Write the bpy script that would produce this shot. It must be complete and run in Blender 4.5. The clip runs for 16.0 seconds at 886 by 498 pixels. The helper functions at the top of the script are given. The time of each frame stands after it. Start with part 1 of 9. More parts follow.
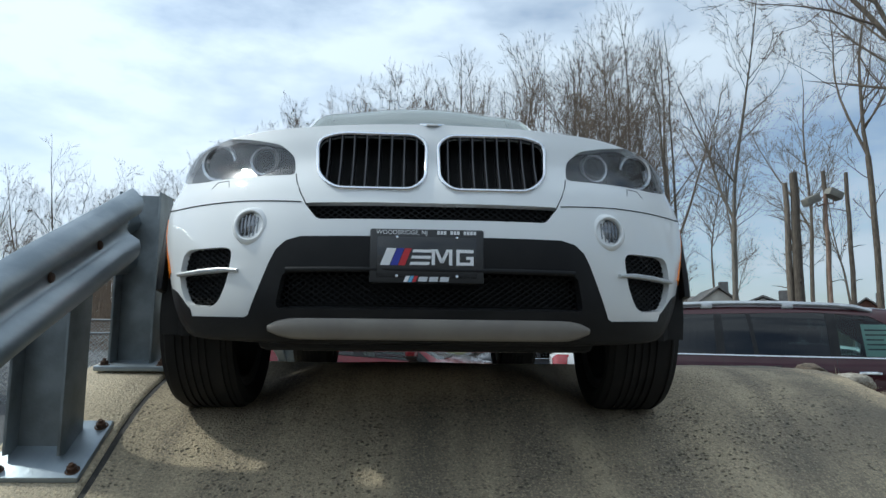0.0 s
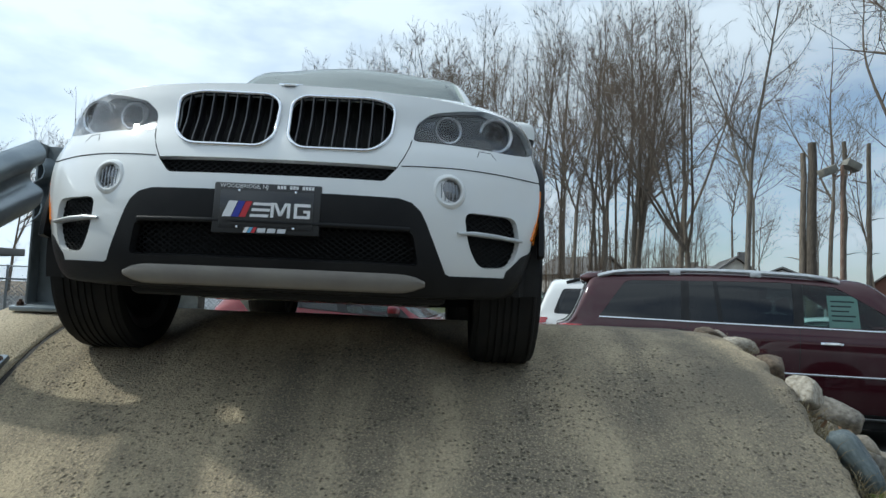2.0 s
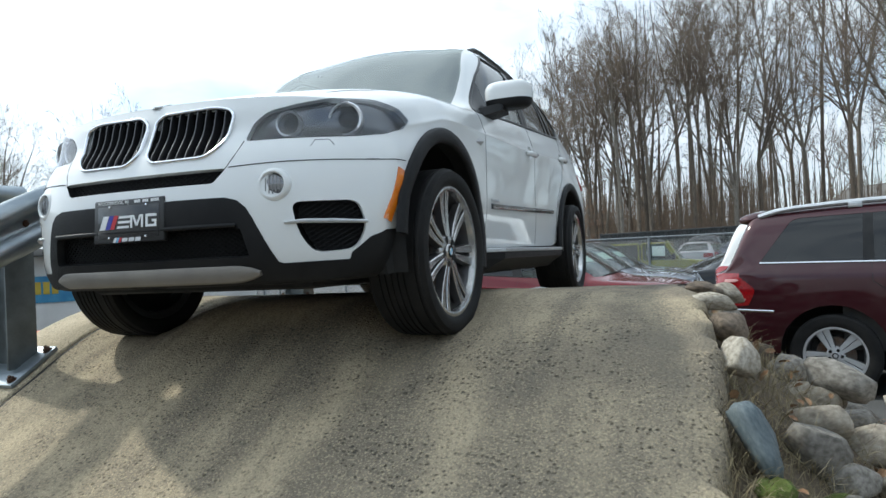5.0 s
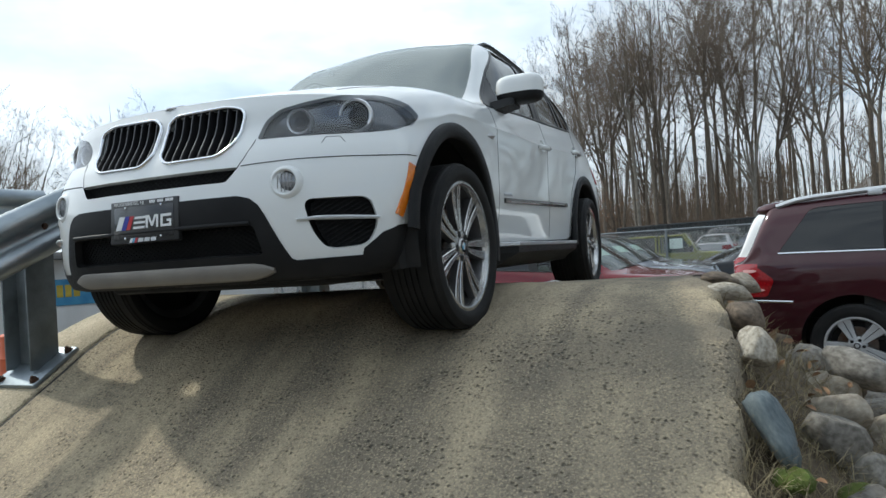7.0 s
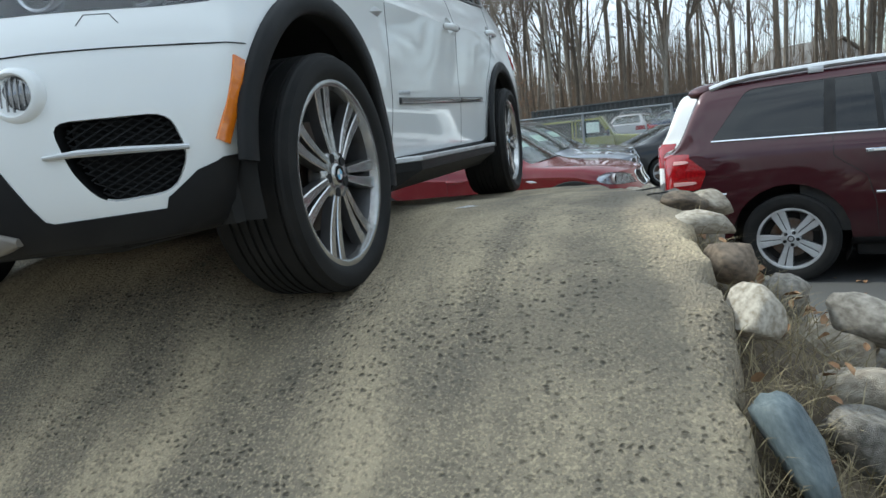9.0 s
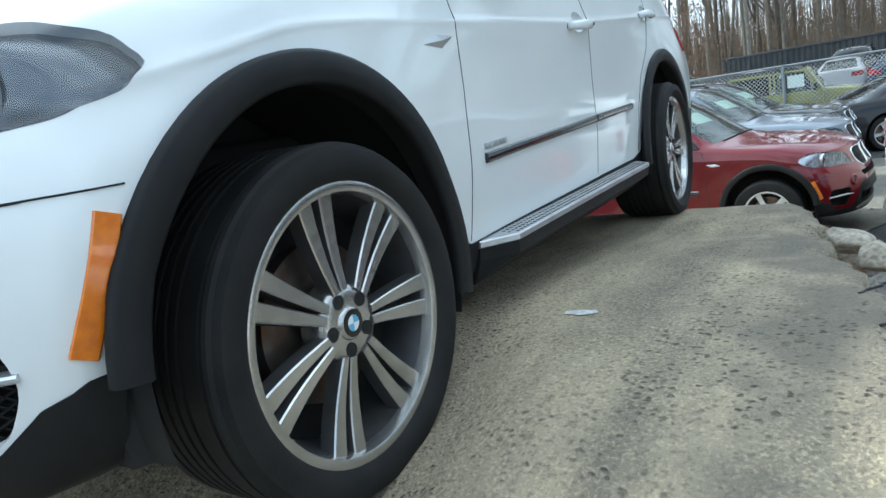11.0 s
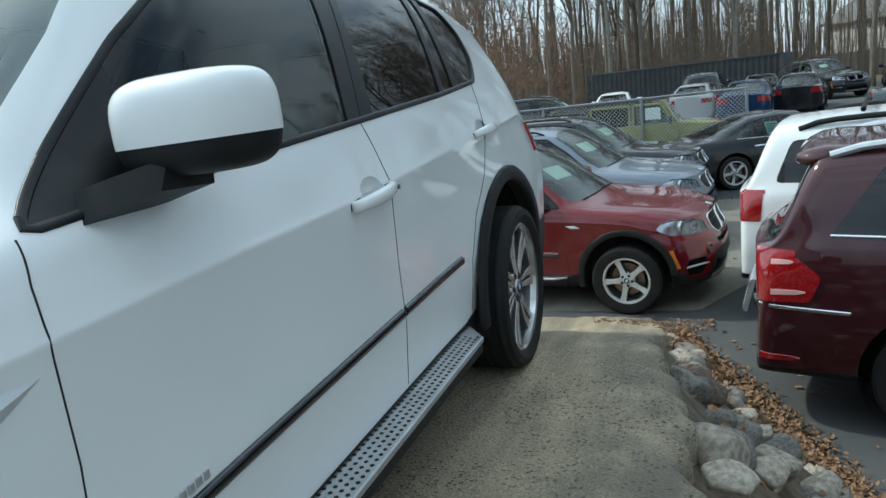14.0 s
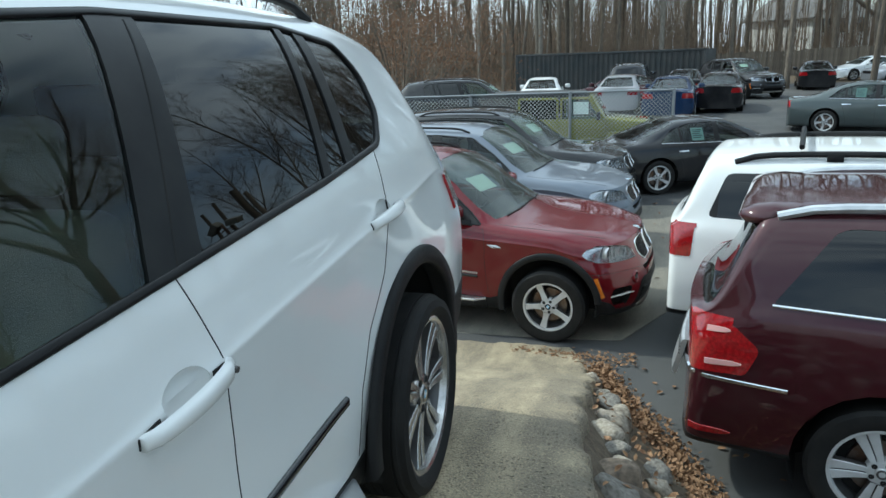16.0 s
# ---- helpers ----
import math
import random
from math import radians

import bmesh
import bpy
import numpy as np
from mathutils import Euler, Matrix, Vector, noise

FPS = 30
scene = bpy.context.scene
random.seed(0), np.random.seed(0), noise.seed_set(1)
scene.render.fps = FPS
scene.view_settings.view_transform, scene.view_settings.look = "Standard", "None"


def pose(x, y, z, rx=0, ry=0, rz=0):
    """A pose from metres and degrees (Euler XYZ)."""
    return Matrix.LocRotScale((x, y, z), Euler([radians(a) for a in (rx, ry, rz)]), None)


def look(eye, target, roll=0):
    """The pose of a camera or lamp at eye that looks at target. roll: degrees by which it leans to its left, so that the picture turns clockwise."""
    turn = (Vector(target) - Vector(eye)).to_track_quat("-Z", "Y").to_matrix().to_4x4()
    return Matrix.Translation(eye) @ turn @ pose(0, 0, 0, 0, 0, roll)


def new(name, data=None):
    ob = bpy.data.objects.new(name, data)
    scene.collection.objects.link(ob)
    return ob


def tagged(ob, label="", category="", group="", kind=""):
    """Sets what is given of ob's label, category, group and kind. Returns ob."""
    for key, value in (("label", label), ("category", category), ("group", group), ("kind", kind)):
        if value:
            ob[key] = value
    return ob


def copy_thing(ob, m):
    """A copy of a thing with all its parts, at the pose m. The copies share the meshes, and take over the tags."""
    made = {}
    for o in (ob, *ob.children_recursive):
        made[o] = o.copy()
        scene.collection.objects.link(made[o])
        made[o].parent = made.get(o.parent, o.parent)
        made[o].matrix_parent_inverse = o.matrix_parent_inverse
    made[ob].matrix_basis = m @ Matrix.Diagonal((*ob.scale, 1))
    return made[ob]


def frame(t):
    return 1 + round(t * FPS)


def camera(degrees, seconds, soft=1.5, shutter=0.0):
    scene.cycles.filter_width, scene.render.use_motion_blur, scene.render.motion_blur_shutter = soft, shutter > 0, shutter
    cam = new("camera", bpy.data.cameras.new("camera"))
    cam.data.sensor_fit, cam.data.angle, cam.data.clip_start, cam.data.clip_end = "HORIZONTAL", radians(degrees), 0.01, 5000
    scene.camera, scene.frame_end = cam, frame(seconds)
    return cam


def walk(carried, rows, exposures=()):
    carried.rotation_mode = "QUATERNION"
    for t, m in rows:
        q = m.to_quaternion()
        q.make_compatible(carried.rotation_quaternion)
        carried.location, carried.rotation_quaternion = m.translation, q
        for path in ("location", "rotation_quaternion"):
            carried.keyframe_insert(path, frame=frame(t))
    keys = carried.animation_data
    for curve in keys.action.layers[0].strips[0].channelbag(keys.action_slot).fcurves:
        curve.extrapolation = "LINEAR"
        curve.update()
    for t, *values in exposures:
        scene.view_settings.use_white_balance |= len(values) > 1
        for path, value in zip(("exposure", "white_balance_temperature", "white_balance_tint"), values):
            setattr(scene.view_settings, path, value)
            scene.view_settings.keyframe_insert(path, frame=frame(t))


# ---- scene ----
cam = camera(65.84, 16.0)
PATH = [
    (0, look((-0.071, -2.919, 0.293), (0.029, -0.937, 0.546), 0.62)),
    (0.5, look((-0.043, -2.953, 0.300), (0.077, -0.982, 0.622), -0.30)),
    (1, look((0.046, -2.993, 0.290), (0.219, -1.032, 0.647), -0.24)),
    (1.2, look((0.135, -3.011, 0.284), (0.314, -1.046, 0.610), -1.30)),
    (1.5, look((0.292, -3.038, 0.277), (0.419, -1.068, 0.594), 1.33)),
    (2, look((0.515, -3.066, 0.273), (0.550, -1.072, 0.414), 2.43)),
    (2.2, look((0.623, -3.048, 0.284), (0.723, -1.051, 0.341), 0.68)),
    (2.5, look((0.799, -2.991, 0.303), (0.975, -0.999, 0.303), -0.15)),
    (3, look((1.077, -2.946, 0.298), (1.332, -0.963, 0.265), -1.51)),
    (3.5, look((1.382, -2.942, 0.281), (1.200, -0.953, 0.182), -2.51)),
    (3.8, look((1.526, -2.899, 0.298), (1.297, -0.916, 0.182), -3.03)),
    (4, look((1.621, -2.857, 0.310), (1.370, -0.873, 0.274), -2.59)),
    (4.5, look((1.910, -2.815, 0.314), (1.346, -0.899, 0.405), -2.46)),
    (4.7, look((1.996, -2.830, 0.339), (1.303, -0.954, 0.365), -2.02)),
    (6.8, look((2.057, -2.861, 0.334), (1.262, -1.026, 0.360), -3.71)),
    (7, look((2.035, -2.840, 0.329), (1.259, -0.996, 0.347), -3.65)),
    (7.5, look((1.899, -2.733, 0.348), (1.160, -0.875, 0.372), -2.88)),
    (8, look((1.804, -2.574, 0.314), (1.260, -0.651, 0.242), -4.19)),
    (8.2, look((1.800, -2.469, 0.320), (1.323, -0.536, 0.131), -4.33)),
    (10.3, look((1.944, -1.302, 0.650), (1.050, 0.454, 0.310), -10.48)),
    (10.5, look((1.931, -1.240, 0.635), (0.984, 0.486, 0.283), -10.79)),
    (11, look((1.833, -1.033, 0.744), (0.786, 0.628, 0.367), -9.19)),
    (11.3, look((1.833, -0.932, 0.784), (0.922, 0.819, 0.458), -9.32)),
    (11.5, look((1.835, -0.846, 0.796), (0.943, 0.895, 0.382), -8.20)),
    (11.7, look((1.840, -0.734, 0.816), (0.932, 0.994, 0.379), -8.08)),
    (12, look((1.813, -0.623, 0.864), (0.727, 0.982, 0.369), -9.91)),
    (12.2, look((1.780, -0.558, 0.880), (0.619, 0.993, 0.382), -9.71)),
    (12.5, look((1.770, -0.464, 0.992), (0.634, 1.141, 0.629), -9.49)),
    (12.8, look((1.738, -0.360, 1.054), (0.804, 1.375, 0.709), -7.71)),
    (13, look((1.724, -0.289, 1.084), (0.917, 1.491, 0.658), -5.25)),
    (13.5, look((1.763, -0.126, 1.211), (0.985, 1.660, 0.759), -5.54)),
    (14, look((1.745, 0.036, 1.249), (1.024, 1.850, 0.810), -6.63)),
    (14.4, look((1.705, 0.137, 1.409), (1.305, 2.044, 0.955), -4.56)),
    (14.5, look((1.690, 0.157, 1.387), (1.313, 2.066, 0.925), -4.11)),
    (14.8, look((1.690, 0.280, 1.397), (1.267, 2.145, 0.812), -3.05)),
    (15, look((1.692, 0.382, 1.417), (1.218, 2.252, 0.887), -4.67)),
    (15.5, look((1.708, 0.577, 1.497), (0.974, 2.367, 0.990), -5.04)),
    (15.7, look((1.689, 0.650, 1.524), (0.963, 2.434, 0.988), -4.18)),
    (16, look((1.619, 0.763, 1.557), (1.117, 2.621, 1.011), -2.26)),
]
walk(cam, PATH, [(0,-0.93,5800,2),(1.0,-1.10,5750,0),(1.5,-1.05,5850,0),(2.0,-0.90,5900,1),(3,-0.45,6000,2),(4.5,-0.40,6050,3),(7,-0.70,6150,4),(8.2,-0.50,6100,3),(10.4,0.12,5700,-1),(12.2,0.22,5500,-4),(12.6,0.3,5450,-5),(12.85,-0.32,5500,-5),(13,-0.50,5550,-6),(13.5,-0.57,5700,-5),(14.5,-0.46,5720,-4),(16,-0.40,5750,-4)])
# ---------- light ----------
world = bpy.data.worlds.new("sky")
scene.world = world
world.use_nodes = True
SUN_DIR = Vector((-0.69, 0.13, 0.71)).normalized()


def build_sky():
    nt = world.node_tree
    n, l = nt.nodes, nt.links
    n.clear()
    out = n.new("ShaderNodeOutputWorld")
    sky = n.new("ShaderNodeTexSky")
    sky.sky_type, sky.sun_disc = "NISHITA", False
    sky.sun_elevation = math.asin(SUN_DIR.z)
    sky.sun_rotation = math.atan2(SUN_DIR.x, SUN_DIR.y)
    sky.altitude, sky.air_density, sky.dust_density = 50, 1.0, 1.6
    blue = n.new("ShaderNodeBackground")
    blue.inputs["Strength"].default_value = 0.23
    l.new(sky.outputs[0], blue.inputs["Color"])
    # thin bright cloud sheets over the blue
    co = n.new("ShaderNodeTexCoord")
    mp = n.new("ShaderNodeMapping")
    mp.inputs["Scale"].default_value = (1.0, 1.0, 2.6)
    mp.inputs["Location"].default_value = (0.3, 0.1, 0.4)
    ns = n.new("ShaderNodeTexNoise")
    ns.inputs["Scale"].default_value, ns.inputs["Detail"].default_value = 2.1, 7
    ns.inputs["Roughness"].default_value = 0.55
    ramp = n.new("ShaderNodeValToRGB")
    ramp.color_ramp.elements[0].position, ramp.color_ramp.elements[1].position = 0.36, 0.56
    ramp.color_ramp.elements[0].color = (0.18, 0.18, 0.18, 1)
    cloud = n.new("ShaderNodeBackground")
    cloud.inputs["Color"].default_value = (0.86, 0.92, 1.0, 1)
    # clouds are brighter towards the sun
    dot = n.new("ShaderNodeVectorMath")
    dot.operation = "DOT_PRODUCT"
    dot.inputs[1].default_value = SUN_DIR
    glow = n.new("ShaderNodeMapRange")
    glow.interpolation_type = "SMOOTHSTEP"
    glow.inputs[1].default_value, glow.inputs[2].default_value, glow.inputs[3].default_value, glow.inputs[4].default_value = -0.7, 1.0, 1.12, 2.3
    l.new(co.outputs["Generated"], dot.inputs[0])
    l.new(dot.outputs["Value"], glow.inputs[0])
    l.new(glow.outputs[0], cloud.inputs["Strength"])
    mix = n.new("ShaderNodeMixShader")
    l.new(co.outputs["Generated"], mp.inputs[0])
    l.new(mp.outputs[0], ns.inputs["Vector"])
    l.new(ns.outputs["Fac"], ramp.inputs[0])
    l.new(ramp.outputs[0], mix.inputs[0])
    l.new(blue.outputs[0], mix.inputs[1])
    l.new(cloud.outputs[0], mix.inputs[2])
    l.new(mix.outputs[0], out.inputs[0])


build_sky()
sun = new("sun", bpy.data.lights.new("sun", "SUN"))
sun.data.energy, sun.data.angle, sun.data.color = 4.2, radians(2.5), (1.0, 0.93, 0.82)
sun.matrix_world = look((0, 0, 30), Vector((0, 0, 30)) - SUN_DIR)

LOT = -1.22          # level of the parking lot; the white car's tyres stand at about 0


# ---------- materials ----------
def material(name, base, rough=0.5, metal=0.0, coat=0.0, second=None, scale=8.0, fine=120.0, bump=0.0,
             spread=(0.35, 0.65), spec=0.5, rvar=0.0, coat_rough=0.03, detail=6.0, stretch=(1, 1, 1), rand=0.0):
    """Surface with two scales of variation: broad stains between base and second, fine grain as relief."""
    m = bpy.data.materials.new(name)
    m.use_nodes = True
    n, l = m.node_tree.nodes, m.node_tree.links
    b = n["Principled BSDF"]
    b.inputs["Metallic"].default_value, b.inputs["Roughness"].default_value = metal, rough
    b.inputs["Coat Weight"].default_value, b.inputs["Coat Roughness"].default_value = coat, coat_rough
    b.inputs["Specular IOR Level"].default_value = spec
    b.inputs["Base Color"].default_value = (*base, 1)
    co = n.new("ShaderNodeTexCoord")
    mp = n.new("ShaderNodeMapping")
    mp.inputs["Scale"].default_value = stretch
    l.new(co.outputs["Object"], mp.inputs[0])
    if second:
        a = n.new("ShaderNodeTexNoise")
        a.inputs["Scale"].default_value, a.inputs["Detail"].default_value = scale, detail
        r = n.new("ShaderNodeMapRange")
        r.inputs[1].default_value, r.inputs[2].default_value = spread
        mx = n.new("ShaderNodeMix")
        mx.data_type = "RGBA"
        mx.inputs["A"].default_value, mx.inputs["B"].default_value = (*base, 1), (*second, 1)
        l.new(mp.outputs[0], a.inputs["Vector"])
        l.new(a.outputs["Fac"], r.inputs[0])
        l.new(r.outputs[0], mx.inputs["Factor"])
        col = mx.outputs["Result"]
        if rand:
            oi = n.new("ShaderNodeObjectInfo")
            hv = n.new("ShaderNodeHueSaturation")
            rr = n.new("ShaderNodeMapRange")
            rr.inputs[3].default_value, rr.inputs[4].default_value = 1 - rand, 1 + rand
            l.new(oi.outputs["Random"], rr.inputs[0])
            l.new(rr.outputs[0], hv.inputs["Value"])
            l.new(col, hv.inputs["Color"])
            col = hv.outputs[0]
        l.new(col, b.inputs["Base Color"])
        if rvar:
            rm = n.new("ShaderNodeMapRange")
            rm.inputs[3].default_value, rm.inputs[4].default_value = max(0.02, rough - rvar), min(1, rough + rvar)
            l.new(a.outputs["Fac"], rm.inputs[0])
            l.new(rm.outputs[0], b.inputs["Roughness"])
    if bump:
        f = n.new("ShaderNodeTexNoise")
        f.inputs["Scale"].default_value, f.inputs["Detail"].default_value = fine, 5
        bp = n.new("ShaderNodeBump")
        bp.inputs["Strength"].default_value, bp.inputs["Distance"].default_value = bump, 0.01
        l.new(mp.outputs[0], f.inputs["Vector"])
        l.new(f.outputs["Fac"], bp.inputs["Height"])
        l.new(bp.outputs[0], b.inputs["Normal"])
    return m


def paint(name, base, metal=0.0, dirt=(0.30, 0.27, 0.23)):
    """Car lacquer: base coat, clear coat, and a faint film of road dirt."""
    m = material(name, base, rough=0.45, metal=metal, coat=1.0, coat_rough=0.02, spec=0.08)
    n, l = m.node_tree.nodes, m.node_tree.links
    b = n["Principled BSDF"]
    co = n.new("ShaderNodeTexCoord")
    a = n.new("ShaderNodeTexNoise")
    a.inputs["Scale"].default_value, a.inputs["Detail"].default_value = 3.2, 8
    r = n.new("ShaderNodeMapRange")
    r.inputs[1].default_value, r.inputs[2].default_value = 0.5, 0.8
    r.inputs[4].default_value = 0.05
    mx = n.new("ShaderNodeMix")
    mx.data_type = "RGBA"
    mx.inputs["A"].default_value, mx.inputs["B"].default_value = (*base, 1), (*dirt, 1)
    l.new(co.outputs["Object"], a.inputs["Vector"])
    l.new(a.outputs["Fac"], r.inputs[0])
    l.new(r.outputs[0], mx.inputs["Factor"])
    l.new(mx.outputs["Result"], b.inputs["Base Color"])
    rm = n.new("ShaderNodeMapRange")
    rm.inputs[3].default_value, rm.inputs[4].default_value = 0.015, 0.06
    l.new(a.outputs["Fac"], rm.inputs[0])
    l.new(rm.outputs[0], b.inputs["Coat Roughness"])
    return m


def glass(name, tint, ior=1.5, rough=0.0, sky_veil=0.0):
    """Thin pane: tinted see-through, with the gloss of glass and a pale veil painted in for reflected sky."""
    m = bpy.data.materials.new(name)
    m.use_nodes = True
    n, l = m.node_tree.nodes, m.node_tree.links
    n.clear()
    out, tr, gl = n.new("ShaderNodeOutputMaterial"), n.new("ShaderNodeBsdfTransparent"), n.new("ShaderNodeBsdfGlossy")
    fr, mx = n.new("ShaderNodeFresnel"), n.new("ShaderNodeMixShader")
    tr.inputs[0].default_value = (*tint, 1)
    gl.inputs["Roughness"].default_value = rough
    fr.inputs["IOR"].default_value = ior
    l.new(fr.outputs[0], mx.inputs[0])
    l.new(tr.outputs[0], mx.inputs[1])
    l.new(gl.outputs[0], mx.inputs[2])
    # pale diffuse share stands in for sky reflected in the windscreen
    if sky_veil:
        df, add = n.new("ShaderNodeBsdfDiffuse"), n.new("ShaderNodeMixShader")
        df.inputs[0].default_value = (0.50, 0.58, 0.55, 1)
        add.inputs[0].default_value = sky_veil
        l.new(mx.outputs[0], add.inputs[1])
        l.new(df.outputs[0], add.inputs[2])
        l.new(add.outputs[0], out.inputs[0])
    else:
        l.new(mx.outputs[0], out.inputs[0])
    return m


M_WHITE = paint("white lacquer", (0.80, 0.81, 0.80))
M_MAROON = paint("maroon lacquer", (0.040, 0.006, 0.010), 0.2)
M_RED = paint("red lacquer", (0.125, 0.004, 0.008), 0.25)
M_BLUEGREY = paint("blue-grey lacquer", (0.17, 0.195, 0.235), 0.6)
M_BLACKCAR = paint("black lacquer", (0.012, 0.012, 0.014))
M_BLUE = paint("blue lacquer", (0.012, 0.032, 0.085), 0.3)
M_GREENGREY = paint("grey-green lacquer", (0.07, 0.085, 0.085), 0.5)
M_SILVER = paint("silver lacquer", (0.45, 0.46, 0.48), 0.6)
M_JEEP = paint("olive green lacquer", (0.19, 0.20, 0.035))
M_PLASTIC = material("black grained plastic", (0.014, 0.014, 0.015), 0.46, second=(0.022, 0.022, 0.022), scale=5, fine=900, bump=0.12, spec=0.16)
M_GLOSSBLACK = material("gloss black trim", (0.008, 0.008, 0.009), 0.12, coat=0.5)
M_TRIM = material("satin black window trim", (0.007, 0.007, 0.008), 0.36, spec=0.3, second=(0.016, 0.016, 0.016), scale=12)
M_FOG = material("fluted fog lamp glass", (0.22, 0.22, 0.225), 0.14, 0.7, coat=1.0)
M_DARK = material("dark cavity", (0.008, 0.008, 0.008), 0.8, second=(0.014, 0.013, 0.012), scale=14)
M_MESH = material("black grille mesh", (0.006, 0.006, 0.0065), 0.6, second=(0.010, 0.010, 0.010), scale=30, spec=0.2)
M_CABIN = material("dark cabin lining", (0.035, 0.035, 0.037), 0.8, second=(0.05, 0.048, 0.045), scale=9, fine=300, bump=0.2)
M_BEIGE = material("beige leather", (0.42, 0.37, 0.29), 0.5, second=(0.36, 0.31, 0.24), scale=7, fine=200, bump=0.15)
M_RUBBER = material("tyre rubber", (0.011, 0.011, 0.011), 0.70, second=(0.020, 0.019, 0.018), scale=11, fine=260, bump=0.15, rvar=0.1, spec=0.25)
M_CHROME = material("chrome", (0.75, 0.76, 0.78), 0.07, 1.0)
M_ALU = material("satin aluminium", (0.62, 0.63, 0.64), 0.38, 0.8, second=(0.52, 0.53, 0.54), scale=12, fine=400, bump=0.05)
M_RIM = material("machined alloy", (0.68, 0.67, 0.66), 0.24, 0.9, second=(0.46, 0.45, 0.43), scale=9, fine=600, bump=0.04, rvar=0.08)
M_RIMGREY = material("grey painted alloy", (0.13, 0.13, 0.135), 0.35, 0.6, second=(0.09, 0.085, 0.08), scale=10)
M_SLAT = material("dark grille slat", (0.045, 0.045, 0.048), 0.28, 0.6, coat=0.4)
M_RIMSILVER = material("silver painted alloy", (0.62, 0.63, 0.64), 0.32, 0.25, coat=0.5, second=(0.52, 0.52, 0.52), scale=10)
M_DISC = material("brake disc steel", (0.22, 0.19, 0.17), 0.45, 0.9, second=(0.16, 0.10, 0.07), scale=16)
M_AMBER = material("amber reflector", (0.80, 0.22, 0.01), 0.18, coat=0.8, second=(0.68, 0.17, 0.01), scale=60)
M_REDLAMP = material("red lamp lens", (0.34, 0.006, 0.010), 0.10, coat=1.0, second=(0.20, 0.004, 0.006), scale=55)
M_PALELENS = material("pale red lamp band", (0.66, 0.36, 0.34), 0.12, coat=1.0)
M_CLEARLAMP = material("clear lamp lens", (0.70, 0.70, 0.72), 0.10, 0.6, coat=1.0)
M_LAMPDARK = material("dark lamp housing", (0.17, 0.172, 0.18), 0.22, 0.8, coat=0.4)
M_LAMPBRIGHT = material("bright lamp housing", (0.55, 0.56, 0.58), 0.2, 0.8, coat=0.6)
M_SKID = material("warm grey skid plate", (0.23, 0.21, 0.18), 0.45, 0.3, second=(0.19, 0.17, 0.15), scale=8, fine=500, bump=0.06)
M_PLATE = material("black plate", (0.012, 0.012, 0.013), 0.25, coat=0.4)
M_PLATEFRAME = material("black plate frame", (0.02, 0.02, 0.02), 0.35)
M_PRINTWHITE = material("white print", (0.78, 0.78, 0.78), 0.4)
M_PRINTBLUE = material("blue print", (0.025, 0.035, 0.32), 0.4)
M_PRINTRED = material("red print", (0.50, 0.02, 0.03), 0.4)
M_PRINTLIGHTBLUE = material("light blue print", (0.16, 0.42, 0.62), 0.4)
M_PAPER = material("pale green paper", (0.74, 0.88, 0.81), 0.6, second=(0.70, 0.83, 0.77), scale=20)
M_GLASS_CLEAR = glass("windscreen glass", (0.62, 0.76, 0.70), 2.3, 0.0, 0.22)
M_GLASS_SCREEN = glass("clean windscreen glass", (0.50, 0.62, 0.57), 1.65, 0.0, 0.05)
M_GLASS_DOOR = glass("door glass", (0.50, 0.64, 0.61), 1.55)
M_GLASS_DARK = glass("privacy glass", (0.035, 0.042, 0.042), 1.65)
M_GLASS_LAMP = glass("lamp cover glass", (0.90, 0.92, 0.94), 1.7)


# ---------- mesh helpers ----------
from mathutils.bvhtree import BVHTree


def curve(xs, ys):
    """Smooth monotone interpolation through the given pairs."""
    xs, ys = np.array(xs, float), np.array(ys, float)
    h, d = np.diff(xs), np.diff(ys) / np.diff(xs)
    m = np.zeros(len(xs))
    m[0], m[-1] = d[0], d[-1]
    for i in range(1, len(xs) - 1):
        if d[i - 1] * d[i] > 0:
            w1, w2 = 2 * h[i] + h[i - 1], h[i] + 2 * h[i - 1]
            m[i] = (w1 + w2) / (w1 / d[i - 1] + w2 / d[i])

    def at(x):
        x = np.clip(x, xs[0], xs[-1])
        i = np.clip(np.searchsorted(xs, x) - 1, 0, len(h) - 1)
        t = (x - xs[i]) / h[i]
        return ((2 * t**3 - 3 * t**2 + 1) * ys[i] + (t**3 - 2 * t**2 + t) * h[i] * m[i]
                + (3 * t**2 - 2 * t**3) * ys[i + 1] + (t**3 - t**2) * h[i] * m[i + 1])

    return at


def part(name, bm, mat, parent=None, label="", smooth=True, sharp=40, weld=True):
    """Links a bmesh as one mesh object under a thing or part."""
    if weld:
        bmesh.ops.remove_doubles(bm, verts=bm.verts, dist=1e-5)
    me = bpy.data.meshes.new(name)
    bm.to_mesh(me)
    bm.free()
    for m in (mat if isinstance(mat, (list, tuple)) else [mat]):
        me.materials.append(m)
    if smooth:
        me.shade_smooth()
        me.set_sharp_from_angle(angle=radians(sharp))
    ob = new(name, me)
    if parent:
        ob.parent = parent
    if label:
        ob["label"] = label
    return ob


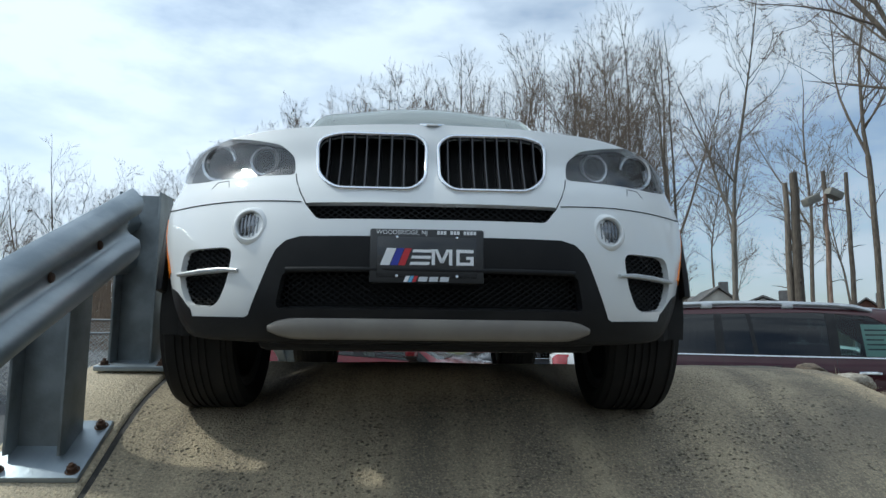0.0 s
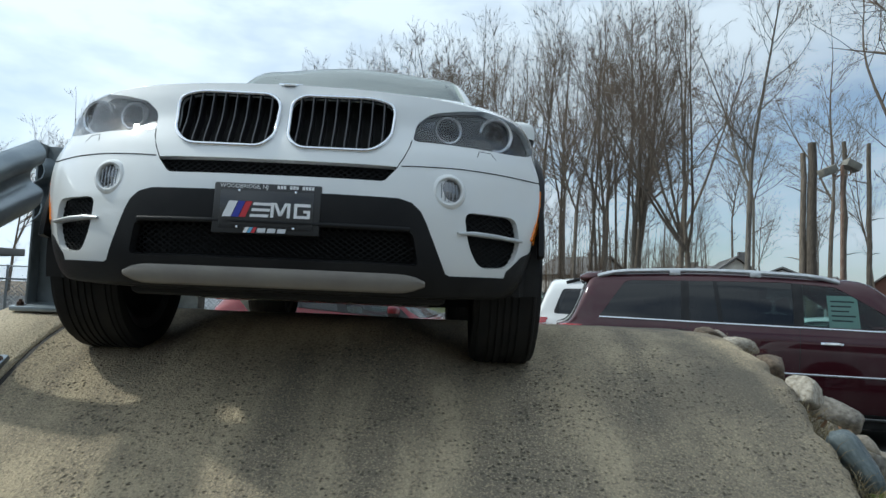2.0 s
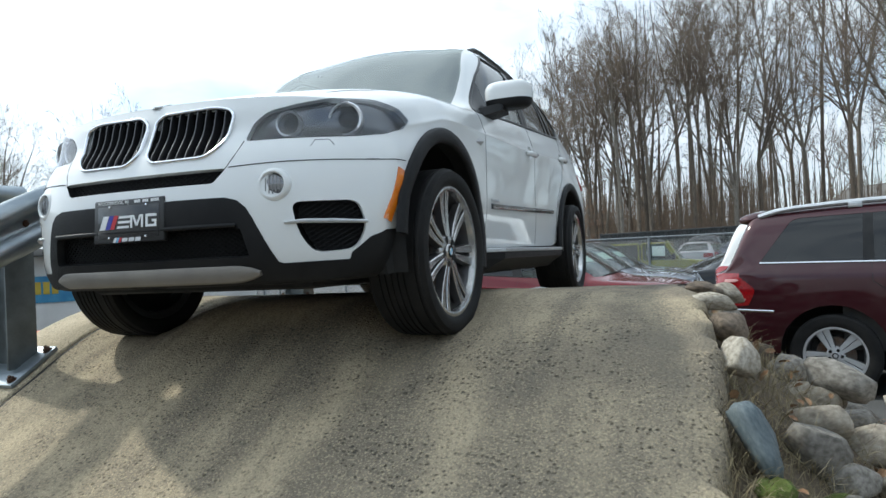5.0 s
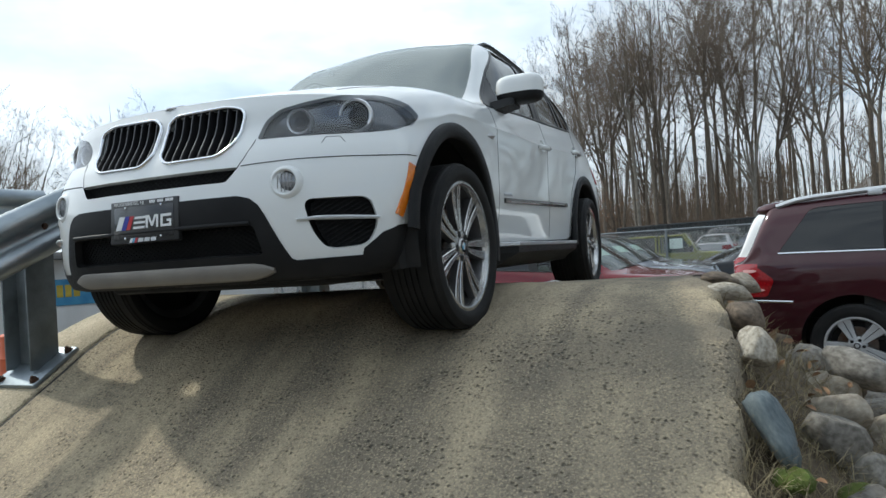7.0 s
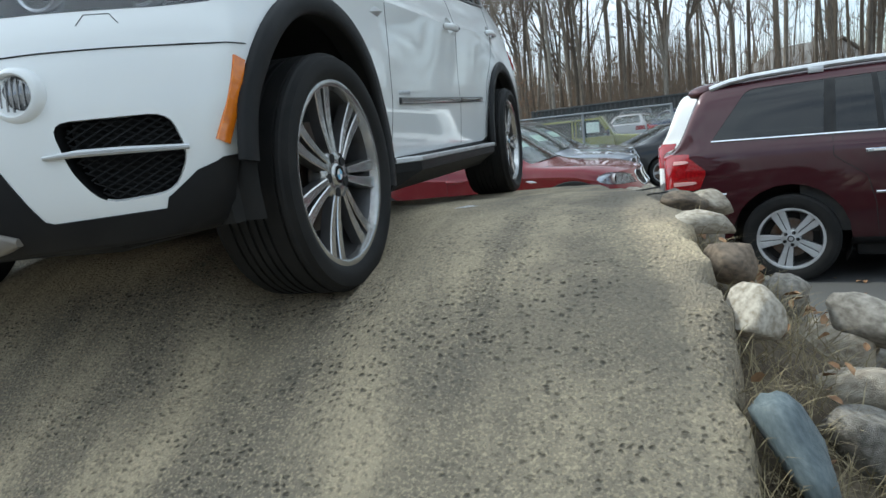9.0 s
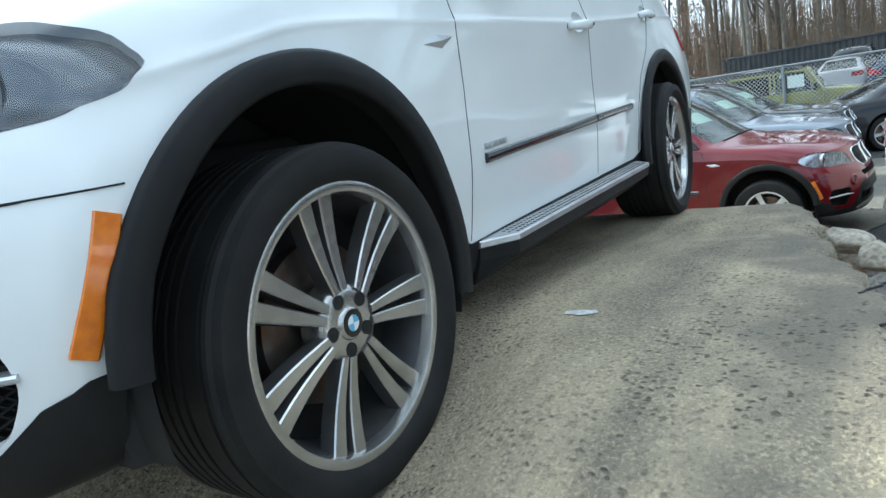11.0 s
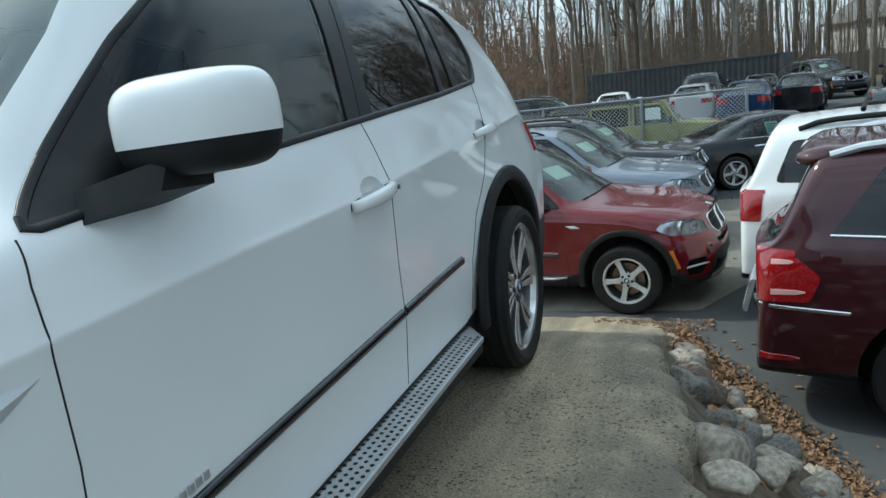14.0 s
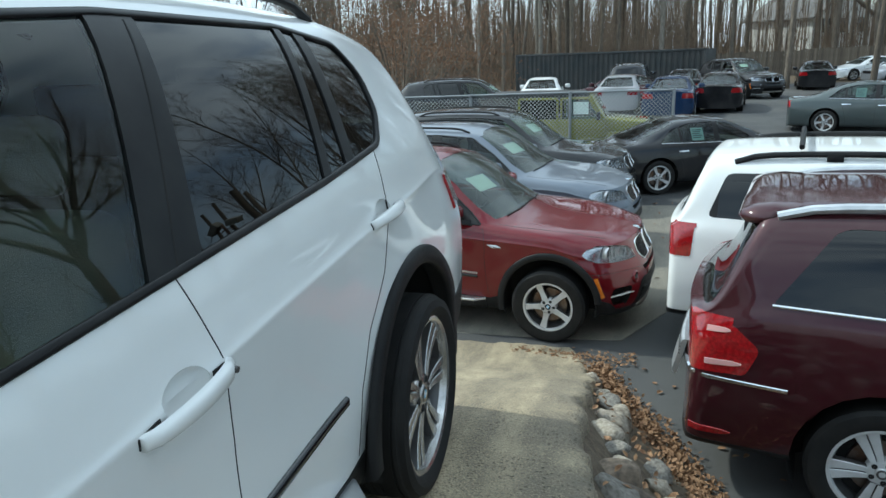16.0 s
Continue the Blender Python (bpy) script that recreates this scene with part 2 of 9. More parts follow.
def split_loose(ob):
    """Makes a part of each separate piece of a mesh."""
    me = ob.data
    root = list(range(len(me.vertices)))

    def find(i):
        while root[i] != i:
            root[i] = root[root[i]]
            i = root[i]
        return i

    for e in me.edges:
        a, b = find(e.vertices[0]), find(e.vertices[1])
        root[a] = b
    groups = sorted({find(i) for i in range(len(root))})
    for k, g in enumerate(groups[1:]):
        twin = new(ob.name.split(".")[0], me.copy())
        twin.parent = ob.parent
        if ob.get("label"):
            twin["label"] = ob["label"]
        bm = bmesh.new()
        bm.from_mesh(twin.data)
        bm.verts.ensure_lookup_table()
        bmesh.ops.delete(bm, geom=[bm.verts[i] for i in range(len(root)) if find(i) != g], context="VERTS")
        bm.to_mesh(twin.data)
        bm.free()
    if len(groups) > 1:
        bm = bmesh.new()
        bm.from_mesh(me)
        bm.verts.ensure_lookup_table()
        bmesh.ops.delete(bm, geom=[bm.verts[i] for i in range(len(root)) if find(i) != groups[0]], context="VERTS")
        bm.to_mesh(me)
        bm.free()


def empty(name, m, label, category, group="", kind=""):
    ob = new(name)
    ob.matrix_world = m
    ob.empty_display_size = 0.1
    return tagged(ob, label, category, group, kind)


def box(bm, x0, x1, y0, y1, z0, z1, bevel=0.0, m=None, seg=2, mat=0):
    """A box with rounded edges, added to bm."""
    r = bmesh.ops.create_cube(bm, size=1.0, matrix=Matrix.LocRotScale(((x0 + x1) / 2, (y0 + y1) / 2, (z0 + z1) / 2), None, (x1 - x0, y1 - y0, z1 - z0)))
    vs = r["verts"]
    fs = list({f for v in vs for f in v.link_faces})
    if bevel:
        g = bmesh.ops.bevel(bm, geom=list({e for v in vs for e in v.link_edges}), offset=bevel, segments=seg, affect="EDGES", profile=0.5)
        fs = g["faces"]
        vs = list({v for f in fs for v in f.verts} | {v for v in vs if v.is_valid})
    if m is not None:
        bmesh.ops.transform(bm, matrix=m, verts=vs)
    for v in vs:
        for f in v.link_faces:
            f.material_index = mat
    return vs


def loft(bm, rings, closed=True, cap=False, mat=0):
    """Faces between rows of points."""
    rows = [[bm.verts.new(p) for p in ring] for ring in rings]
    n = len(rows[0])
    for a, b in zip(rows, rows[1:]):
        for i in range(n if closed else n - 1):
            j = (i + 1) % n
            try:
                bm.faces.new((a[i], a[j], b[j], b[i])).material_index = mat
            except ValueError:
                pass
    if cap:
        bm.faces.new(rows[0][::-1]).material_index = mat
        bm.faces.new(rows[-1]).material_index = mat
    return rows


def lathe(bm, profile, seg=48, axis="x", m=None, a0=0.0, a1=2 * math.pi, mat=0):
    """Turns (radius, height) pairs round an axis."""
    full = abs(a1 - a0 - 2 * math.pi) < 1e-6
    rings = []
    for k in range(seg if full else seg + 1):
        a = a0 + (a1 - a0) * k / seg
        c, s = math.cos(a), math.sin(a)
        ring = [Vector((h, r * c, r * s)) if axis == "x" else Vector((r * c, r * s, h)) if axis == "z" else Vector((r * s, h, r * c)) for r, h in profile]
        rings.append([m @ p for p in ring] if m is not None else ring)
    if full:
        rings.append(rings[0])
    return loft(bm, rings, closed=False, mat=mat)


def tube(bm, pts, radius, sides=6, cap=True, mat=0):
    """A round bar along points; radius may be a list."""
    pts = [Vector(p) for p in pts]
    rad = radius if isinstance(radius, (list, tuple)) else [radius] * len(pts)
    rings, ref = [], None
    for i, p in enumerate(pts):
        d = (pts[min(i + 1, len(pts) - 1)] - pts[max(i - 1, 0)]).normalized()
        if ref is None:
            ref = d.orthogonal().normalized()
        ref = (ref - d * ref.dot(d)).normalized()
        b = d.cross(ref)
        rings.append([p + (ref * math.cos(2 * math.pi * k / sides) + b * math.sin(2 * math.pi * k / sides)) * rad[i] for k in range(sides)])
    return loft(bm, rings, cap=cap, mat=mat)


def strip(bm, pts, nors, width, thick, mat=0, lift=0.0, closed=False):
    """A bar of flat section lying on a surface along pts; width may be a list, measured across the way."""
    pts, nors = [Vector(p) for p in pts], [Vector(n).normalized() for n in nors]
    w = width if isinstance(width, (list, tuple)) else [width] * len(pts)
    rings = []
    n = len(pts)
    for i in range(n):
        if closed:
            d = pts[(i + 1) % n] - pts[i - 1]
        else:
            d = pts[min(i + 1, n - 1)] - pts[max(i - 1, 0)]
        side = d.cross(nors[i]).normalized()
        o = pts[i] + nors[i] * lift
        h, e = w[i] / 2, min(thick * 0.45, w[i] * 0.3)
        rings.append([o - side * h - nors[i] * 0.004, o - side * h + nors[i] * (thick - e), o - side * (h - e) + nors[i] * thick,
                      o + side * (h - e) + nors[i] * thick, o + side * h + nors[i] * (thick - e), o + side * h - nors[i] * 0.004])
    if closed:
        rings.append(rings[0])
    return loft(bm, rings, closed=False, cap=False, mat=mat) if closed else loft(bm, rings, closed=True, cap=True, mat=mat)


def rounded(poly, r=0.03, n=4):
    """A polygon with rounded corners."""
    out = []
    k = len(poly)
    for i in range(k):
        a, b, c = Vector(poly[i - 1]), Vector(poly[i]), Vector(poly[(i + 1) % k])
        q = min(r, (a - b).length * 0.45, (c - b).length * 0.45)
        p0, p2 = b + (a - b).normalized() * q, b + (c - b).normalized() * q
        for j in range(n + 1):
            t = j / n
            out.append(tuple(p0 * (1 - t) ** 2 + b * 2 * t * (1 - t) + p2 * t * t))
    return out


def inside(poly, u, v):
    hit = False
    for (a, b), (c, d) in zip(poly, poly[1:] + poly[:1]):
        if (b > v) != (d > v) and u < (c - a) * (v - b) / (d - b) + a:
            hit = not hit
    return hit


def mirror_poly(poly):
    return [(-a, b) for a, b in poly][::-1]


def prism_cut(bm, layer, poly, axis, tag, where, base=0):
    """Cuts the outline of poly, seen along an axis, into the faces that fulfil where, and tags those inside."""
    us = [p[0] for p in poly]
    vs = [p[1] for p in poly]
    lo, hi = (min(us) - 1e-4, min(vs) - 1e-4), (max(us) + 1e-4, max(vs) + 1e-4)
    pick = (lambda c: (c.y, c.z)) if axis == "x" else (lambda c: (c.x, c.z)) if axis == "y" else (lambda c: (c.x, c.y))
    faces = []
    for f in bm.faces:
        if f[layer] == base and where(f.calc_center_median(), f.normal):
            q = [pick(v.co) for v in f.verts]
            if max(a for a, _ in q) >= lo[0] and min(a for a, _ in q) <= hi[0] and max(b for _, b in q) >= lo[1] and min(b for _, b in q) <= hi[1]:
                faces.append(f)
    geom = set(faces) | {e for f in faces for e in f.edges} | {v for f in faces for v in f.verts}
    for (a, b), (c, d) in zip(poly, poly[1:] + poly[:1]):
        if (a - c) ** 2 + (b - d) ** 2 < 1e-10:
            continue
        co = Vector((0, a, b)) if axis == "x" else Vector((a, 0, b)) if axis == "y" else Vector((a, b, 0))
        no = Vector((0, b - d, c - a)) if axis == "x" else Vector((b - d, 0, c - a)) if axis == "y" else Vector((b - d, c - a, 0))
        r = bmesh.ops.bisect_plane(bm, geom=list(geom), dist=1e-6, plane_co=co, plane_no=no)
        geom = set(r["geom"])
    for f in geom:
        if isinstance(f, bmesh.types.BMFace) and f.is_valid and f[layer] == base:
            if inside(poly, *pick(f.calc_center_median())):
                f[layer] = tag


def take(bm, layer, tag, remove=True, side=0):
    """The faces with a tag, as a bmesh of their own (side: only those at x of that sign)."""
    out, made = bmesh.new(), {}
    fs = [f for f in bm.faces if f[layer] == tag and (not side or f.calc_center_median().x * side > 0)]
    for f in fs:
        q = []
        for v in f.verts:
            if v not in made:
                made[v] = out.verts.new(v.co)
            q.append(made[v])
        try:
            out.faces.new(q)
        except ValueError:
            pass
    if remove:
        bmesh.ops.delete(bm, geom=fs, context="FACES")
    out.normal_update()
    return out


class Skin:
    """A car's outer surface: kept whole to find places and normals on it while parts are cut from it."""

    def __init__(self, P, ns=110, nx=26):
        self.P = P
        spans = P.get("spans", [3, 3, 7, 8, 7, 5, 10, 5, 8])
        s0, s1 = P["s0"], P["s1"]
        ss = np.concatenate([np.linspace(s0, s0 + 0.5, 18)[:-1], np.linspace(s0 + 0.5, s1 - 0.4, ns - 34), np.linspace(s1 - 0.4, s1, 16)[1:]])
        ctl = P["ctl"](ss)                      # stations x points x (x, z)
        rows = []
        for row in ctl:
            p = np.vstack([2 * row[0] - row[1], row, [-row[-2][0], row[-2][1]]])
            p[0] = [-row[1][0], row[1][1]]
            pts = []
            for k, m in enumerate(spans):
                a, b, c, d = p[k], p[k + 1], p[k + 2], p[k + 3]
                ta, tb, tc = (max(np.hypot(*(q - r)), 1e-4) ** 0.5 for q, r in ((b, a), (c, b), (d, c)))
                m1 = tb * ((b - a) / ta - (c - a) / (ta + tb) + (c - b) / tb)
                m2 = tb * ((c - b) / tb - (d - b) / (tb + tc) + (d - c) / tc)
                if k == 0:
                    m1 = c - b
                for t in np.arange(m) / m:
                    pts.append((2 * t**3 - 3 * t**2 + 1) * b + (t**3 - 2 * t**2 + t) * m1 + (3 * t**2 - 2 * t**3) * c + (t**3 - t**2) * m2)
            pts.append(row[-1])
            rows.append(np.array(pts))
        bm = bmesh.new()

        def put(s, x, z):
            return Vector((x, P["y"](s, abs(x), z), z))

        grid = [[bm.verts.new(put(s, x, z)) for x, z in row] for s, row in zip(ss, rows)]
        for a, b in zip(grid, grid[1:]):
            for i in range(len(a) - 1):
                bm.faces.new((a[i], a[i + 1], b[i + 1], b[i]))
        for s, row, edge, flip in ((s0, rows[0], grid[0], False), (s1, rows[-1], grid[-1], True)):
            cap = []
            for (x, z), v in zip(row, edge):
                cap.append([bm.verts.new(put(s, x * i / nx, z)) for i in range(nx)] + [v])
            for a, b in zip(cap, cap[1:]):
                for i in range(nx):
                    q = (a[i], a[i + 1], b[i + 1], b[i])
                    bm.faces.new(q[::-1] if flip else q)
        bmesh.ops.remove_doubles(bm, verts=bm.verts, dist=2e-4)
        g = bmesh.ops.mirror(bm, geom=bm.verts[:] + bm.edges[:] + bm.faces[:], axis="X", merge_dist=2e-4)
        bmesh.ops.remove_doubles(bm, verts=bm.verts, dist=2e-4)
        bmesh.ops.dissolve_degenerate(bm, edges=bm.edges, dist=1e-4)
        bmesh.ops.recalc_face_normals(bm, faces=bm.faces)
        for _ in range(P.get("relax", 2)):
            bmesh.ops.smooth_vert(bm, verts=bm.verts, factor=0.35, use_axis_x=True, use_axis_y=True, use_axis_z=True)
        bm.normal_update()
        self.bm, self.layer = bm, bm.faces.layers.int.new("tag")
        ref = bm.copy()
        bmesh.ops.triangulate(ref, faces=ref.faces)
        ref.normal_update()
        self.ref, self.tree = ref, BVHTree.FromBMesh(ref)
        ref.faces.ensure_lookup_table()

    def normal_at(self, p):
        co, no, i, d = self.tree.find_nearest(p)
        if i is None:
            return Vector((0, 0, 1)), 9.0
        f = self.ref.faces[i]
        a, b, c = (v.co for v in f.verts)
        n = f.normal
        area = (b - a).cross(c - a).dot(n)
        if abs(area) < 1e-14:
            return n, d
        w0, w1 = (c - b).cross(co - b).dot(n) / area, (a - c).cross(co - c).dot(n) / area
        v = f.verts
        return (v[0].normal * w0 + v[1].normal * w1 + v[2].normal * (1 - w0 - w1)).normalized(), d

    def on(self, p, way):
        """Where a ray from far off meets the skin: place and smooth normal."""
        way = Vector(way).normalized()
        start = Vector(p) - way * 6
        co, no, i, d = self.tree.ray_cast(start, way, 12)
        if co is None:
            co = self.tree.find_nearest(Vector(p))[0]
        return co, self.normal_at(co)[0]

    def side(self, y, z, s=1):
        return self.on((0, y, z), (-s, 0, 0))

    def front(self, x, z):
        return self.on((x, -2.0, z), (0, 1, 0))

    def rear(self, x, z):
        return self.on((x, 3.5, z), (0, -1, 0))

    def top(self, x, y):
        return self.on((x, y, 1.0), (0, 0, -1))

    def cut(self, poly, axis, tag, where, base=0):
        prism_cut(self.bm, self.layer, poly, axis, tag, where, base)

    def panel(self, name, tag, mat, parent, offset=0.0, lip=0.012, label="", side=0, bm=None):
        """The cut-out faces as a part: moved along the normal, its rim folded inwards, shaded as the whole skin."""
        bm = bm or take(self.bm, self.layer, tag, side=side)
        if not bm.verts:
            return None
        ns = {v: self.normal_at(v.co)[0] for v in bm.verts}
        edge = [e for e in bm.edges if e.is_boundary]
        if lip:
            r = bmesh.ops.extrude_edge_only(bm, edges=edge)
            for v in r["geom"]:
                if isinstance(v, bmesh.types.BMVert):
                    near = min((e for e in v.link_edges), key=lambda e: e.calc_length())
                    src = near.other_vert(v)
                    n = ns.get(src) or self.normal_at(v.co)[0]
                    ns[v] = n
                    v.co = v.co - n * lip
        for v, n in ns.items():
            v.co = v.co + n * offset
        bm.normal_update()
        me = bpy.data.meshes.new(name)
        order = {v: i for i, v in enumerate(bm.verts)}
        bm.verts.index_update()
        keep = [ns.get(v, v.normal).copy() for v in bm.verts]
        bm.to_mesh(me)
        bm.free()
        me.materials.append(mat)
        me.shade_smooth()
        cn = [None] * len(me.loops)
        for p in me.polygons:
            fn = p.normal
            for li in p.loop_indices:
                n = keep[me.loops[li].vertex_index]
                cn[li] = n if n.dot(fn) > 0.72 else fn.copy()
        me.normals_split_custom_set(cn)
        ob = new(name, me)
        ob.parent = parent
        if label:
            ob["label"] = label
        return ob


def arc_poly(cy, cz, r, n=28, squash=1.0):
    return [(cy + r * math.cos(2 * math.pi * k / n), cz + r * squash * math.sin(2 * math.pi * k / n)) for k in range(n)]


def resample(pts, step):
    out = [Vector(pts[0])]
    for a, b in zip(pts, pts[1:]):
        a, b = Vector(a), Vector(b)
        n = max(1, int((b - a).length / step))
        out += [a.lerp(b, (i + 1) / n) for i in range(n)]
    return out


# ---------- wheels ----------
def wheel(name, parent, m, tyre_r, tyre_w, rim_r, style, face=1, mats=(M_RIM, M_RIMGREY), seg=48, quarters=True):
    """A wheel whose outer face looks along +x (face=1) in its own frame. style: (spokes, twin, width)."""
    hub = new(name)
    hub.empty_display_size = 0.05
    hub.parent = parent
    hub.matrix_local = m
    h = tyre_w / 2
    bm = bmesh.new()
    prof = [(rim_r - 0.004, h * 0.80), (rim_r + 0.012, h * 0.93), (rim_r + (tyre_r - rim_r) * 0.45, h * 1.0), (rim_r + (tyre_r - rim_r) * 0.78, h * 0.955),
            (tyre_r - 0.012, h * 0.83)]
    tread = []
    xs = np.linspace(h * 0.80, -h * 0.80, 9)
    for k, x in enumerate(xs):
        tread.append((tyre_r - 0.002 - 0.006 * (x / h) ** 4, x))
        if seg > 60 and (k < 8 and k % 2 == 0 or k in (3, 5)):
            xm = (xs[k] + xs[min(k + 1, 8)]) / 2
            tread += [(tyre_r - 0.002, xm + 0.005), (tyre_r - 0.009, xm + 0.004), (tyre_r - 0.009, xm - 0.004), (tyre_r - 0.002, xm - 0.005)]
    prof = prof + tread + [(r, -x) for r, x in prof[::-1]]
    lathe(bm, prof, seg)
    part("tyre", bm, M_RUBBER, hub, sharp=35)
    bm = bmesh.new()
    f = face
    barrel = [(rim_r + 0.002, f * h * 0.80), (rim_r + 0.006, f * h * 0.86), (rim_r - 0.004, f * h * 0.88), (rim_r - 0.016, f * h * 0.84), (rim_r - 0.022, f * h * 0.66)]
    lathe(bm, barrel, seg)
    part("rim_lip", bm, mats[0], hub, "machined rim lip", sharp=45)
    bm = bmesh.new()
    lathe(bm, [(rim_r - 0.0225, f * h * 0.655), (rim_r - 0.04, f * h * 0.2), (rim_r - 0.04, -f * h * 0.7), (rim_r, -f * h * 0.8)], seg)
    part("rim_barrel", bm, M_RIMGREY, hub, "dark inner rim", sharp=45)
    n, twin, wid = style
    zf = f * h * 0.72
    for k in range(n):
        a = 2 * math.pi * (k - 0.08) / n
        for t in ((-1, 1) if twin else (0,)):
            bm = bmesh.new()
            rings = []
            for q in np.linspace(0, 1, 7):
                r = 0.070 + (rim_r - 0.012 - 0.070) * q
                off = t * twin * (0.46 + 0.74 * q if n == 7 else 0.55 + 0.45 * q)
                wd = wid * (0.66 + 0.66 * q if twin else 0.8 + 0.55 * abs(q - 0.45))
                x = zf - f * (0.007 * math.sin(math.pi * q) - 0.006 * q)
                c = Vector((0, math.cos(a), math.sin(a)))
                e = Vector((0, -math.sin(a), math.cos(a)))
                o = c * r + e * off
                ax = Vector((1, 0, 0))
                rings.append([o - e * wd * 0.62 + ax * (x - f * 0.035), o - e * wd / 2 + ax * (x - f * 0.003), o - e * (wd / 2 - 0.003) + ax * x,
                              o + e * (wd / 2 - 0.003) + ax * x, o + e * wd / 2 + ax * (x - f * 0.003), o + e * wd * 0.62 + ax * (x - f * 0.035)])
            loft(bm, rings, cap=True)
            bmesh.ops.recalc_face_normals(bm, faces=bm.faces)
            for fa in bm.faces:
                fa.material_index = 0 if fa.normal.x * f > 0.6 else 1
            part("spoke", bm, list(mats), hub, smooth=False)
    bm = bmesh.new()
    lathe(bm, [(0.001, zf + f * 0.004), (0.030, zf + f * 0.004), (0.034, zf), (0.036, zf - f * 0.004), (0.064, zf - f * 0.003), (0.078, zf - f * 0.008), (0.083, zf - f * 0.02), (0.085, zf - f * 0.06)], 32)
    part("hub_face", bm, mats[0], hub, sharp=50)
    bm = bmesh.new()
    for k in range(4):
        lathe(bm, [(0.001, zf + f * 0.0065), (0.017, zf + f * 0.006)], 6, a0=k * math.pi / 2, a1=(k + 1) * math.pi / 2, mat=k % 2)
    lathe(bm, [(0.017, zf + f * 0.006), (0.029, zf + f * 0.0055)], 28, mat=2)
    part("hub_cap", bm, [M_PRINTLIGHTBLUE, M_PRINTWHITE, M_GLOSSBLACK] if quarters else [mats[0], mats[0], mats[1]], hub, "round cap in blue, white and black quarters" if quarters else "")
    for k in range(5):
        a = 2 * math.pi * (k + 0.6) / 5
        bm = bmesh.new()
        mm = Matrix.Translation((0, 0.056 * math.cos(a), 0.056 * math.sin(a)))
        lathe(bm, [(0.001, zf - f * 0.002), (0.008, zf - f * 0.002), (0.011, zf - f * 0.0026), (0.0155, zf - f * 0.0012)], 12, m=mm)
        part("wheel_bolt", bm, M_DARK, hub)
    bm = bmesh.new()
    x = f * h * 0.15
    lathe(bm, [(0.06, x), (0.17, x), (0.172, x - f * 0.025), (0.06, x - f * 0.025)], 40)
    part("brake_disc", bm, M_DISC, hub)
    bm = bmesh.new()
    lathe(bm, [(0.001, x - f * 0.03), (rim_r - 0.02, x - f * 0.03)], 32)
    part("brake_shield", bm, M_DARK, hub)
    return hub


